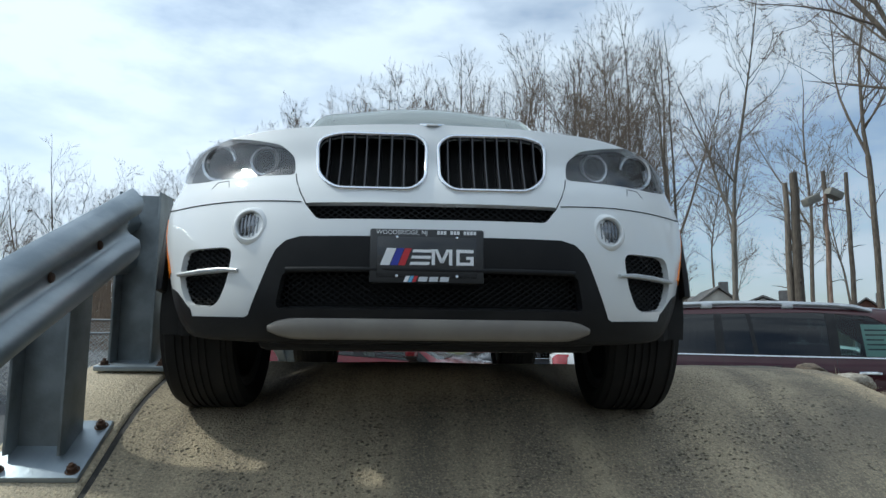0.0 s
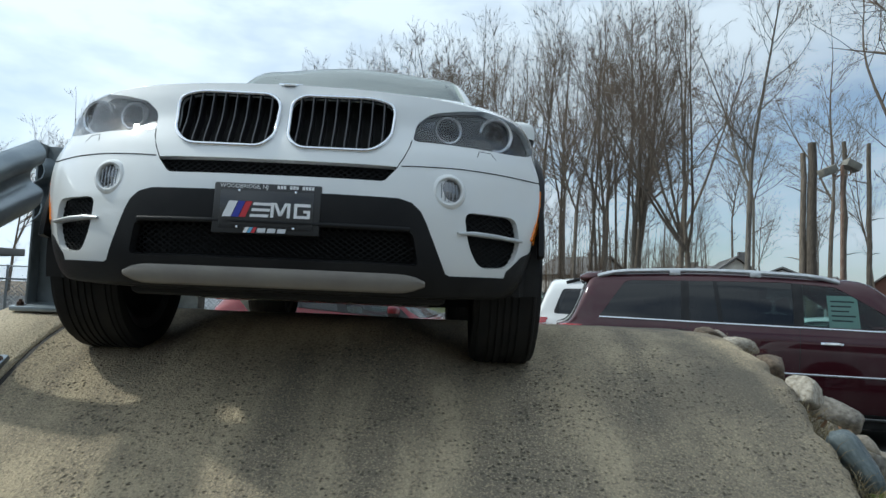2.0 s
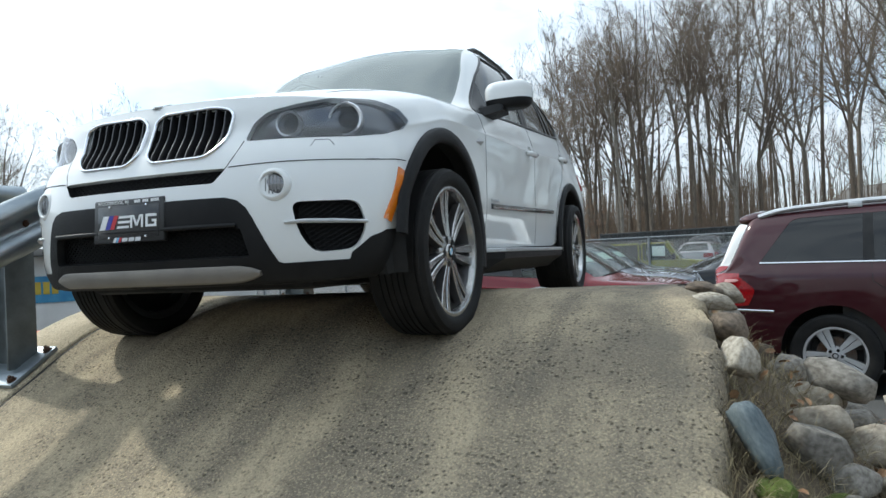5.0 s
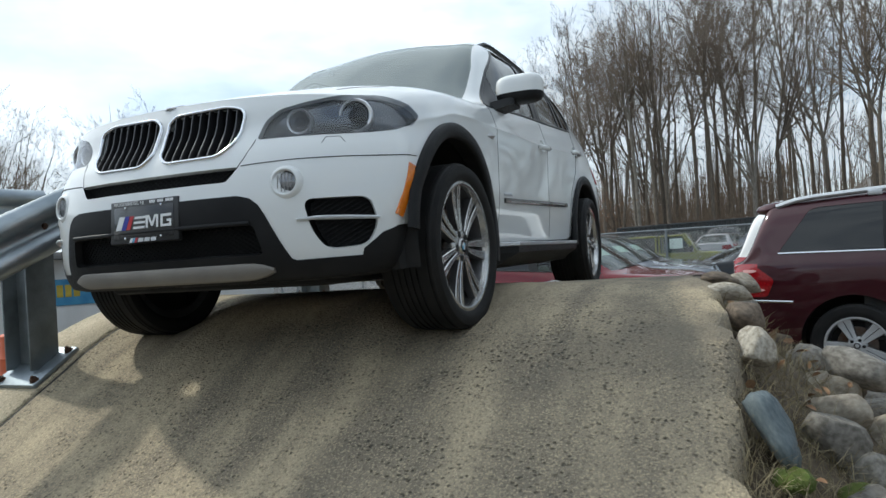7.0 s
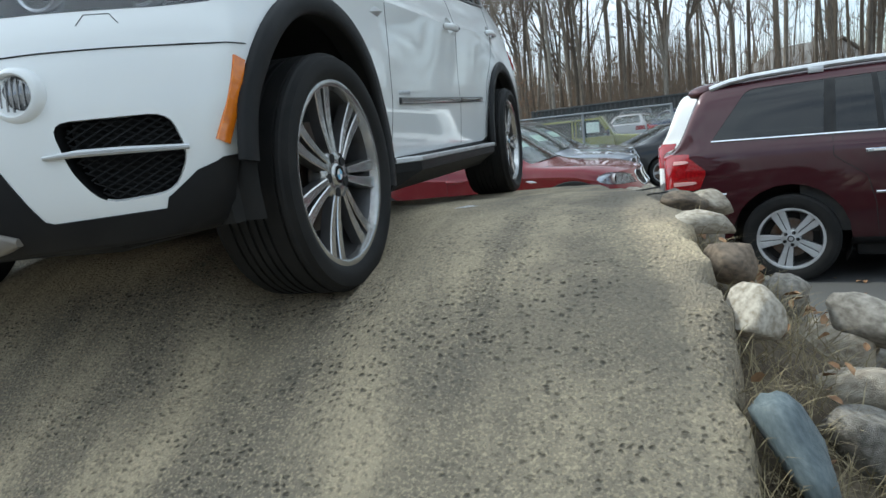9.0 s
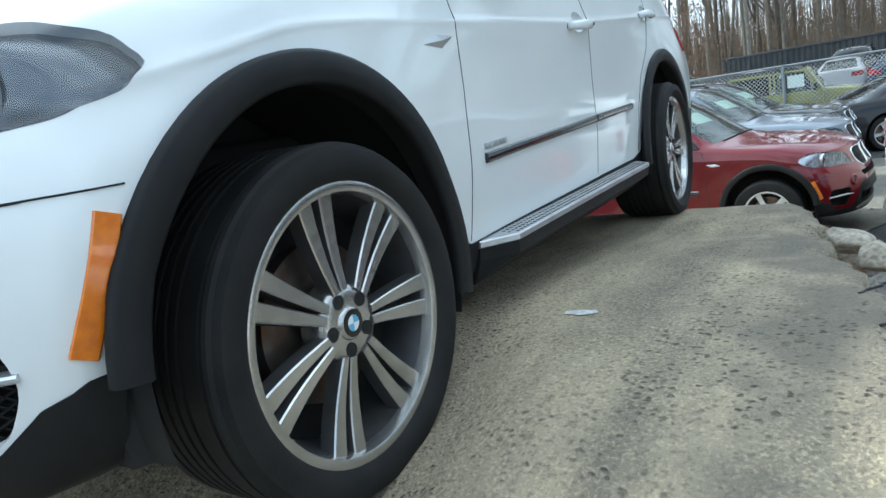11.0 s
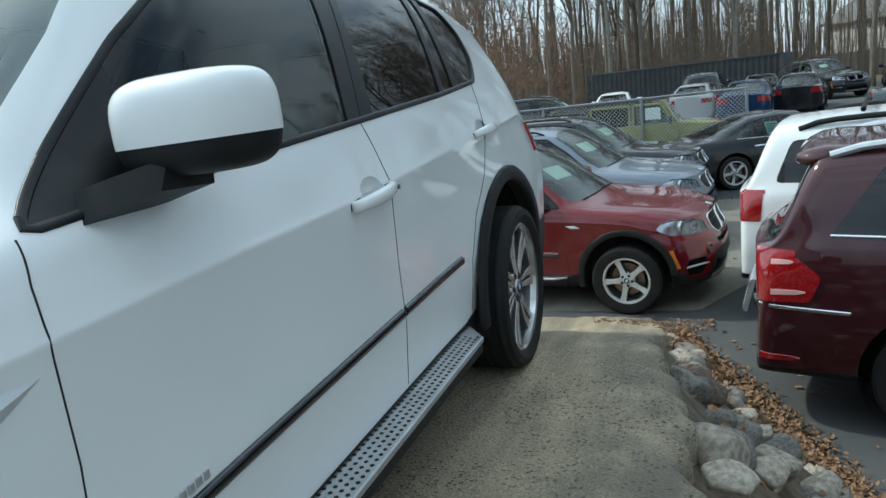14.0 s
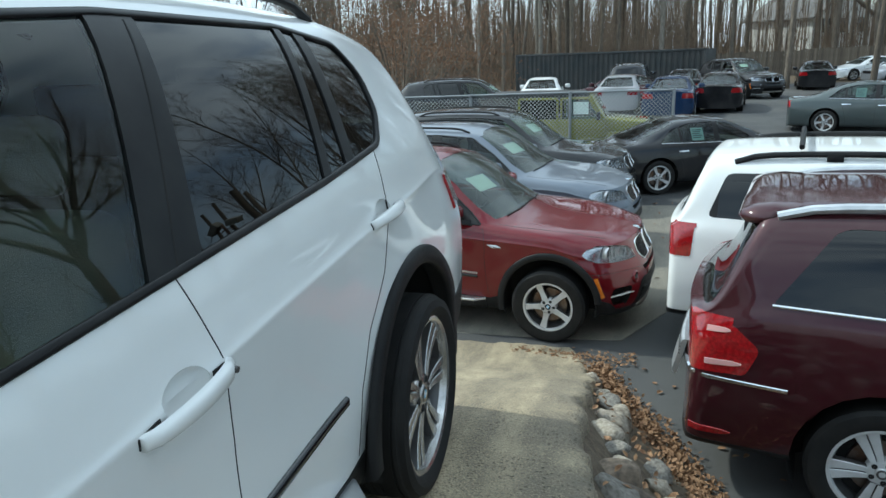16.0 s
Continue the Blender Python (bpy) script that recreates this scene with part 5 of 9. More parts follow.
def concrete_material(name, base, second, dark, pits=1.0, streak=0.5, edge_dark=0.0):
    """Weathered exposed-aggregate concrete: broad stains, tyre streaks along y, dark pits and pale stones."""
    m = material(name, base, 0.92, second=second, scale=1.6, fine=60, bump=0.0, spread=(0.32, 0.70), detail=9)
    n, l = m.node_tree.nodes, m.node_tree.links
    b = n["Principled BSDF"]
    src = b.inputs["Base Color"].links[0].from_socket
    co = n.new("ShaderNodeTexCoord")

    def mixin(fac, col_a, colour):
        mx = n.new("ShaderNodeMix")
        mx.data_type = "RGBA"
        l.new(fac, mx.inputs["Factor"])
        l.new(col_a, mx.inputs["A"])
        mx.inputs["B"].default_value = (*colour, 1)
        return mx.outputs["Result"]

    def noise_fac(scale, lo, hi, top, stretch=(1, 1, 1), detail=4):
        mp = n.new("ShaderNodeMapping")
        mp.inputs["Scale"].default_value = stretch
        l.new(co.outputs["Object"], mp.inputs[0])
        ns = n.new("ShaderNodeTexNoise")
        ns.inputs["Scale"].default_value, ns.inputs["Detail"].default_value = scale, detail
        l.new(mp.outputs[0], ns.inputs["Vector"])
        mr = n.new("ShaderNodeMapRange")
        mr.inputs[1].default_value, mr.inputs[2].default_value, mr.inputs[4].default_value = lo, hi, top
        l.new(ns.outputs["Fac"], mr.inputs[0])
        return mr.outputs[0], ns

    f1, _ = noise_fac(2.2, 0.43, 0.62, streak, (1.8, 0.22, 0.22), 7)
    col = mixin(f1, src, dark)
    f0, _ = noise_fac(5, 0.46, 0.72, 0.62, (1, 0.45, 1), 8)
    col = mixin(f0, col, dark)
    f2, _ = noise_fac(120, 0.50, 0.66, 0.42, (1, 1, 1), 3)
    col = mixin(f2, col, (base[0] * 1.5, base[1] * 1.47, base[2] * 1.40))
    f3, _ = noise_fac(85, 0.52, 0.68, 0.55, (1, 0.8, 1), 3)
    col = mixin(f3, col, (dark[0] * 0.8, dark[1] * 0.8, dark[2] * 0.8))
    if edge_dark:
        # darker noisy patches towards the broken edge of the crest
        where = n.new("ShaderNodeSeparateXYZ")
        l.new(co.outputs["Object"], where.inputs[0])
        patch, _ = noise_fac(3.5, 0.36, 0.58, edge_dark, (1, 1, 1), 8)
        for axis, lo, hi in (("X", 1.05, 1.55), ("Y", -0.9, -0.1)):
            near = n.new("ShaderNodeMapRange")
            near.inputs[1].default_value, near.inputs[2].default_value = lo, hi
            l.new(where.outputs[axis], near.inputs[0])
            both = n.new("ShaderNodeMath")
            both.operation = "MULTIPLY"
            l.new(patch, both.inputs[0])
            l.new(near.outputs[0], both.inputs[1])
            patch = both.outputs[0]
        col = mixin(patch, col, (dark[0] * 1.1, dark[1] * 1.1, dark[2] * 1.1))
    # pits
    vo = n.new("ShaderNodeTexVoronoi")
    vo.inputs["Scale"].default_value = 56
    wob = n.new("ShaderNodeVectorMath")
    nz = n.new("ShaderNodeTexNoise")
    nz.inputs["Scale"].default_value = 40
    sc = n.new("ShaderNodeVectorMath")
    sc.operation = "SCALE"
    sc.inputs["Scale"].default_value = 0.02
    l.new(co.outputs["Object"], nz.inputs["Vector"])
    l.new(nz.outputs["Color"], sc.inputs[0])
    l.new(co.outputs["Object"], wob.inputs[0])
    l.new(sc.outputs[0], wob.inputs[1])
    long = n.new("ShaderNodeMapping")
    long.inputs["Scale"].default_value = (0.85, 1.1, 1.0)
    l.new(wob.outputs[0], long.inputs[0])
    l.new(long.outputs[0], vo.inputs["Vector"])
    pit = n.new("ShaderNodeMapRange")
    pit.inputs[1].default_value, pit.inputs[2].default_value, pit.inputs[3].default_value, pit.inputs[4].default_value = 0.12, 0.42, 1.0, 0.0
    l.new(vo.outputs["Distance"], pit.inputs[0])
    fp, _ = noise_fac(4, 0.34, 0.56, 1.0)
    rare = n.new("ShaderNodeSeparateColor")
    l.new(vo.outputs["Color"], rare.inputs[0])
    pick = n.new("ShaderNodeMapRange")
    pick.inputs[1].default_value, pick.inputs[2].default_value = 0.42, 0.52
    l.new(rare.outputs[0], pick.inputs[0])
    m1 = n.new("ShaderNodeMath")
    m1.operation = "MULTIPLY"
    l.new(pit.outputs[0], m1.inputs[0])
    l.new(pick.outputs[0], m1.inputs[1])
    m2 = n.new("ShaderNodeMath")
    m2.operation = "MULTIPLY"
    l.new(m1.outputs[0], m2.inputs[0])
    l.new(fp, m2.inputs[1])
    m3 = n.new("ShaderNodeMath")
    m3.operation = "MULTIPLY"
    m3.inputs[1].default_value = 0.84 * pits
    l.new(m2.outputs[0], m3.inputs[0])
    col = mixin(m3.outputs[0], col, (dark[0] * 0.45, dark[1] * 0.45, dark[2] * 0.45))
    l.new(col, b.inputs["Base Color"])
    grain, gn = noise_fac(110, 0, 1, 1.0, (1, 1, 1), 6)
    hgt = n.new("ShaderNodeMath")
    hgt.operation = "MULTIPLY_ADD"
    hgt.inputs[1].default_value = -1.1 * pits
    l.new(m2.outputs[0], hgt.inputs[0])
    l.new(gn.outputs["Fac"], hgt.inputs[2])
    bp = n.new("ShaderNodeBump")
    bp.inputs["Strength"].default_value, bp.inputs["Distance"].default_value = 0.9, 0.012
    l.new(hgt.outputs[0], bp.inputs["Height"])
    l.new(bp.outputs[0], b.inputs["Normal"])
    return m


M_GROUND = ground_material()
M_CONCRETE = concrete_material("ramp concrete", (0.50, 0.410, 0.272), (0.375, 0.312, 0.213), (0.145, 0.126, 0.098), 1.0, 0.66, 0.8)
M_KERB = concrete_material("kerb concrete", (0.58, 0.49, 0.34), (0.46, 0.39, 0.28), (0.32, 0.265, 0.19), 0.35, 0.25)
M_PAVING = concrete_material("worn paving", (0.27, 0.245, 0.20), (0.20, 0.185, 0.155), (0.13, 0.12, 0.105), 0.4, 0.35)
M_GALV = material("galvanised steel", (0.36, 0.40, 0.43), 0.42, 0.75, second=(0.24, 0.28, 0.31), scale=5, fine=45, bump=0.12, rvar=0.12, spread=(0.35, 0.65), stretch=(1, 0.6, 1.4))
M_STEELPOST = material("weathered steel post", (0.24, 0.265, 0.275), 0.5, 0.6, second=(0.13, 0.145, 0.15), scale=6, fine=80, bump=0.12, rvar=0.12)
M_RUST = material("rusty bolt", (0.09, 0.045, 0.025), 0.8, 0.3, second=(0.05, 0.03, 0.022), scale=60, fine=200, bump=0.4)
M_TAR = material("tar joint", (0.02, 0.019, 0.017), 0.8, second=(0.05, 0.045, 0.04), scale=30, fine=120, bump=0.4)
M_SOIL = material("bank soil", (0.075, 0.055, 0.036), 0.95, second=(0.14, 0.11, 0.075), scale=14, fine=60, bump=0.8)
M_ROCKS = [material("pale fieldstone", (0.46, 0.41, 0.33), 0.9, second=(0.24, 0.20, 0.155), scale=5, fine=38, bump=0.55, rand=0.22, detail=9),
           material("grey fieldstone", (0.27, 0.25, 0.22), 0.9, second=(0.13, 0.118, 0.10), scale=6, fine=42, bump=0.6, rand=0.25, detail=9),
           material("brown fieldstone", (0.22, 0.17, 0.125), 0.9, second=(0.11, 0.088, 0.068), scale=5, fine=40, bump=0.6, rand=0.25, detail=9)]
M_SLATE = material("blue-grey stone", (0.135, 0.165, 0.175), 0.6, second=(0.075, 0.098, 0.108), scale=5, fine=30, bump=0.3, detail=9)
M_QUARTZ = material("white quartz stone", (0.66, 0.61, 0.52), 0.85, second=(0.34, 0.29, 0.22), scale=5, fine=45, bump=0.8, detail=9)
M_MOSS = material("moss", (0.075, 0.115, 0.018), 0.95, second=(0.12, 0.14, 0.03), scale=40, fine=120, bump=1.0)
M_STRAW = material("dry grass", (0.30, 0.25, 0.15), 0.9, second=(0.20, 0.16, 0.09), scale=20)
M_LEAF = material("dead leaves", (0.15, 0.075, 0.036), 0.8, second=(0.32, 0.19, 0.10), scale=34)
M_CHALK = material("white scuff", (0.70, 0.70, 0.70), 0.9, second=(0.50, 0.48, 0.44), scale=60, fine=90, bump=0.5)

# lot
bm = bmesh.new()
rows_y = [-360, -60, -20, -8, -6, -4.5, -2.5, -1.0, 0.5, 2.0, 3.5, 5.0, 6.5, 8, 12, 17, 19, 20, 21, 22, 23, 25, 40, 80, 160, 480]
loft(bm, [[Vector((x, y, lot_z(y))) for x in (-420, -100, -30, -10, -4, -1, 2, 5, 10, 30, 100, 420)] for y in rows_y], closed=False)
bmesh.ops.recalc_face_normals(bm, faces=bm.faces)
tagged(part("ground", bm, M_GROUND), "dark worn asphalt lot with leaf litter beyond", "ground", kind="structure")


def build_ramp():
    """Hump-backed concrete ramp, its broken right edge, and its flanks down to the lot."""
    bm = bmesh.new()
    rows = []
    for y in np.concatenate([np.linspace(-5.0, -1.2, 60), np.linspace(-1.17, 3.3, 150), np.linspace(3.35, 7.15, 60)]):
        xr = float(edge_right(y)) + 0.05 * noise.noise(Vector((0.3, y * 3.1, 5))) + 0.05 * noise.noise(Vector((0.3, y * 8.0, 2))) + 0.02 * noise.noise(Vector((0.3, y * 25.0, 7)))
        row = []
        for i in range(57):
            x = -1.10 + (xr + 1.10) * i / 56
            z = ramp_height(x, y)
            e = (xr - x) / 0.06
            if e < 1:
                z -= 0.022 * (1 - e) ** 2
            row.append(Vector((x, y, z)))
        row.append(Vector((xr + 0.015, y, ramp_height(xr, y) - 0.10)))
        row.append(Vector((xr + 0.02, y, LOT - 0.1)))
        row = [Vector((-1.10, y, LOT - 0.1))] + row
        rows.append(row)
    loft(bm, rows, closed=False)
    bmesh.ops.recalc_face_normals(bm, faces=bm.faces)
    ramp = tagged(part("ramp", bm, M_CONCRETE, sharp=60), "steep hump-backed concrete display ramp with a broken edge", "ramp", kind="structure")
    bm = bmesh.new()
    rows = []
    for y in np.linspace(-5.0, 7.1, 130):
        z = ramp_height(-1.12, y)
        rows.append([Vector((-1.125, y, LOT - 0.1)), Vector((-1.125, y, z - 0.002)), Vector((-1.137, y, z + 0.010)), Vector((-1.48, y, z + 0.016)), Vector((-1.495, y, z + 0.004)), Vector((-1.50, y, LOT - 0.1))])
    loft(bm, rows, closed=False)
    bmesh.ops.recalc_face_normals(bm, faces=bm.faces)
    tagged(part("kerb", bm, M_KERB, sharp=50), "pale concrete kerb strip along the ramp", "kerb", kind="structure")
    bm = bmesh.new()
    strip(bm, [(-1.1125, y, ramp_height(-1.11, y) - 0.010) for y in np.linspace(-5.0, 7.0, 120)], [(0, 0, 1)] * 120, 0.028, 0.004)
    bmesh.ops.recalc_face_normals(bm, faces=bm.faces)
    tagged(part("trim", bm, M_TAR), "dark tar joint between ramp and kerb", "joint", kind="structure")
    for x0, y0, x1, y1 in ((1.82, 0.90, 1.90, 1.05), (1.86, 0.64, 1.93, 0.70)):
        bm = bmesh.new()
        path = []
        for k in range(13):
            t = k / 12
            x, y = x0 + (x1 - x0) * t + 0.018 * noise.noise(Vector((t * 6, x0 * 9, 1))), y0 + (y1 - y0) * t + 0.018 * noise.noise(Vector((t * 6, y0 * 9, 4)))
            path.append((x, y, ramp_height(x, y) + 0.001))
        strip(bm, path, [(0, 0, 1)] * 13, 0.006, 0.002)
        bmesh.ops.recalc_face_normals(bm, faces=bm.faces)
        part("crack", bm, M_TAR, ramp, "dark crack in the concrete")
    bm = bmesh.new()
    apron = [(-5.0, 7.10), (1.0, 7.16), (1.66, 7.22), (2.3, 8.4), (3.2, 9.2), (4.3, 10.2), (4.4, 13.6), (-5.0, 13.0)]
    low = [bm.verts.new((x, y, lot_z(y) - 0.03)) for x, y in apron]
    top = [bm.verts.new((x, y, lot_z(y) + 0.006)) for x, y in apron]
    bm.faces.new(top)
    for i in range(len(apron)):
        bm.faces.new((low[i - 1], low[i], top[i], top[i - 1]))
    bmesh.ops.recalc_face_normals(bm, faces=bm.faces)
    tagged(part("pavement", bm, M_PAVING, smooth=False), "worn pale paving under the row of parked cars", "pavement", kind="structure")
    bm = bmesh.new()
    rnd = random.Random(4)
    pts = []
    for k in range(14):
        a = 2 * math.pi * k / 14
        r = 1 + 0.3 * rnd.uniform(-1, 1)
        x, y = 1.165 + 0.050 * r * math.cos(a), 0.70 + 0.028 * r * math.sin(a)
        pts.append(Vector((x, y, ramp_height(x, y) + 0.003)))
    c = bm.verts.new((1.165, 0.70, ramp_height(1.165, 0.70) + 0.010))
    vs = [bm.verts.new(p) for p in pts]
    for i in range(14):
        bm.faces.new((vs[i - 1], vs[i], c))
    tagged(part("crumpled_tissue", bm, M_CHALK), "small white crumpled tissue lying on the ramp", "litter")


build_ramp()


# ---------- guard rail ----------
def guard_rail(points, label, group):
    """Corrugated steel beam along points (centre line), with its face towards +x."""
    rail = empty("guard_rail", Matrix.Translation(points[0]), label, "guard rail", group)
    prof = [(-0.155, 0.012), (-0.140, 0.030), (-0.115, 0.052), (-0.085, 0.060), (-0.055, 0.050), (-0.030, 0.012), (-0.018, 0.0), (0.018, 0.0), (0.030, 0.012), (0.055, 0.050),
            (0.085, 0.060), (0.115, 0.052), (0.140, 0.030), (0.155, 0.012)]
    base = Vector(points[0])
    bm = bmesh.new()
    rings = []
    for p in resample(points, 0.12):
        q = p - base
        wob = 0.006 * noise.noise(p * 3)
        rings.append([q + Vector((d + wob, 0, h)) for h, d in prof] + [q + Vector((d - 0.006 + wob, 0, h)) for h, d in prof[::-1]])
    loft(bm, rings, cap=True)
    bmesh.ops.recalc_face_normals(bm, faces=bm.faces)
    part("beam", bm, M_GALV, rail, "dull galvanised corrugated beam", sharp=55)
    return rail, base


def rail_post(x, y, top, label):
    """H-section steel post welded to a bolted base plate."""
    z0 = ramp_height(-1.12, y) + 0.016
    tilt = math.degrees(math.atan((ramp_height(-1.12, y + 0.1) - ramp_height(-1.12, y - 0.1)) / 0.2))
    post = empty("rail_post", pose(x, y, z0, 0, 0, 0), label, "guard rail post", "posts of the guard rail")
    t = Matrix.Rotation(radians(tilt), 4, "X")
    bm = bmesh.new()
    box(bm, -0.16, 0.15, -0.15, 0.15, 0.0, 0.022, 0.004, m=t)
    part("base_plate", bm, M_GALV, post)
    h = top - z0
    for nm, b in (("flange", (-0.130, -0.119, -0.080, 0.080, 0.0, h)), ("flange", (0.049, 0.060, -0.080, 0.080, 0.0, h)), ("web", (-0.119, 0.049, -0.006, 0.006, 0.0, h - 0.004))):
        bm = bmesh.new()
        box(bm, *b, 0.003)
        part(nm, bm, M_STEELPOST, post)
    for bx, by in ((-0.125, -0.115), (0.12, -0.115), (-0.125, 0.115), (0.12, 0.115)):
        bm = bmesh.new()
        q = t @ Matrix.Translation((bx, by, 0.02))
        lathe(bm, [(0.001, 0.030), (0.008, 0.030), (0.009, 0.012)], 8, "z", q)
        lathe(bm, [(0.001, 0.020), (0.017, 0.019), (0.018, 0.004), (0.018, 0.0)], 6, "z", q)
        lathe(bm, [(0.018, 0.004), (0.024, 0.003), (0.025, 0.0)], 14, "z", q)
        part("anchor_bolt", bm, M_RUST, post)


rail, base = guard_rail([(-1.19, -0.16, 0.715), (-1.19, -1.0, 0.335), (-1.19, -2.6, -0.385)], "galvanised corrugated guard rail running down beside the ramp", "guard rails")
for y, h in ((-0.40, 0.0), (-0.72, 0.04)):
    bm = bmesh.new()
    lathe(bm, [(0.0005, 0.012), (0.014, 0.008), (0.018, 0.0)], 12, "x", Matrix.Translation(Vector((-1.19, y, 0.715 + (y + 0.16) * 0.452)) - base))
    part("rail_bolt", bm, M_RUST, rail)
guard_rail([(-1.38, 0.16, 0.70), (-1.38, 1.0, 0.80), (-1.38, 3.2, 0.55), (-1.38, 6.0, -0.45)], "galvanised corrugated guard rail along the far side of the car", "guard rails")
rail_post(-1.29, -0.41, 0.58, "dark grey steel H-section post on a bolted plate")
rail_post(-1.265, 0.30, 0.935, "dark grey steel H-section post on a bolted plate")
for y in (2.2, 4.4):
    rail_post(-1.275, y, ramp_height(-1.1, y) + 0.75, "dark grey steel H-section post on a bolted plate")
rail2, _ = guard_rail([(-3.05, 1.0, 0.90), (-3.05, -2.4, 0.82)], "weathered steel guard rail of the next ramp", "guard rails")
for y in (0.8, -1.2):
    bm = bmesh.new()
    box(bm, -0.10, 0.0, y - 0.05 - 1.0, y + 0.05 - 1.0, LOT - 0.90, 0.12, 0.004)
    part("post", bm, M_STEELPOST, rail2)

# ---------- rock bank ----------
foot_right = curve([-6.0, -2.5, -1.0, 0.5, 1.0, 2.2, 3.2, 4.0, 4.6, 5.4, 6.4, 7.0], [3.3, 3.4, 3.45, 3.5, 3.45, 3.1, 2.75, 2.45, 2.25, 1.95, 1.55, 1.3])


def bank_z(x, y):
    x0, x1 = float(edge_right(y)), float(foot_right(y))
    t = min(1.0, max(0.0, (x - x0) / max(0.2, x1 - x0)))
    top = max(lot_z(y) - 0.06, ramp_height(x0, y) - 0.10)
    return top + (lot_z(y) - 0.01 - top) * (1.45 * t - 0.45 * t * t) + 0.03 * min(1.0, 4 * (1 - t)) * noise.noise(Vector((x * 3, y * 3, 9)))


bm = bmesh.new()
loft(bm, [[Vector((float(edge_right(y)) - 0.02 + (float(foot_right(y)) - float(edge_right(y)) + 0.08) * i / 16, y, bank_z(float(edge_right(y)) + (float(foot_right(y)) - float(edge_right(y))) * i / 16, y) - (0.03 if i == 16 else 0))) for i in range(17)] for y in np.linspace(-2.4, 6.9, 110)], closed=False)
bmesh.ops.recalc_face_normals(bm, faces=bm.faces)
tagged(part("bank", bm, M_SOIL), "soil bank between the ramp and the lot", "bank", kind="structure")


def rock_mesh(seed, subdiv=3, facets=15):
    bm = bmesh.new()
    bmesh.ops.create_icosphere(bm, subdivisions=subdiv, radius=1.0)
    o = Vector((seed * 7.3, seed * 3.1, seed * 1.7))
    rnd = random.Random(seed)
    planes = [(Vector((rnd.gauss(0, 1), rnd.gauss(0, 1), rnd.gauss(0, 1))).normalized(), rnd.uniform(0.48, 0.86)) for _ in range(facets)]
    for v in bm.verts:
        d = v.co.normalized()
        r = 1.0 + 0.22 * noise.noise(d * 1.3 + o) + 0.10 * noise.noise(d * 3.2 + o) + 0.05 * noise.noise(d * 7 + o)
        p = d * r
        for n, h in planes:
            k = p.dot(n)
            if k > h:
                p = p - n * (k - h) * 0.84
        v.co = p
    me = bpy.data.meshes.new("rock")
    bm.to_mesh(me)
    bm.free()
    me.shade_smooth()
    me.set_sharp_from_angle(angle=radians(58))
    return me


ROCKS = [rock_mesh(k) for k in range(12)] + [rock_mesh(12, 3, 1), rock_mesh(13, 3, 6)]
ROCK_WORDS = ["pale weathered fieldstone piled against the ramp", "grey weathered fieldstone piled against the ramp", "brown weathered fieldstone piled against the ramp"]


def stone(k, p, size, turn, mat, label):
    ob = new("rock", ROCKS[k])
    if not ROCKS[k].materials:
        ROCKS[k].materials.append(mat)
    ob.material_slots[0].link = "OBJECT"
    ob.material_slots[0].material = mat
    ob.matrix_world = Matrix.LocRotScale(p, Euler(turn), size)
    return tagged(ob, label, "rock", "rocks beside the ramp")


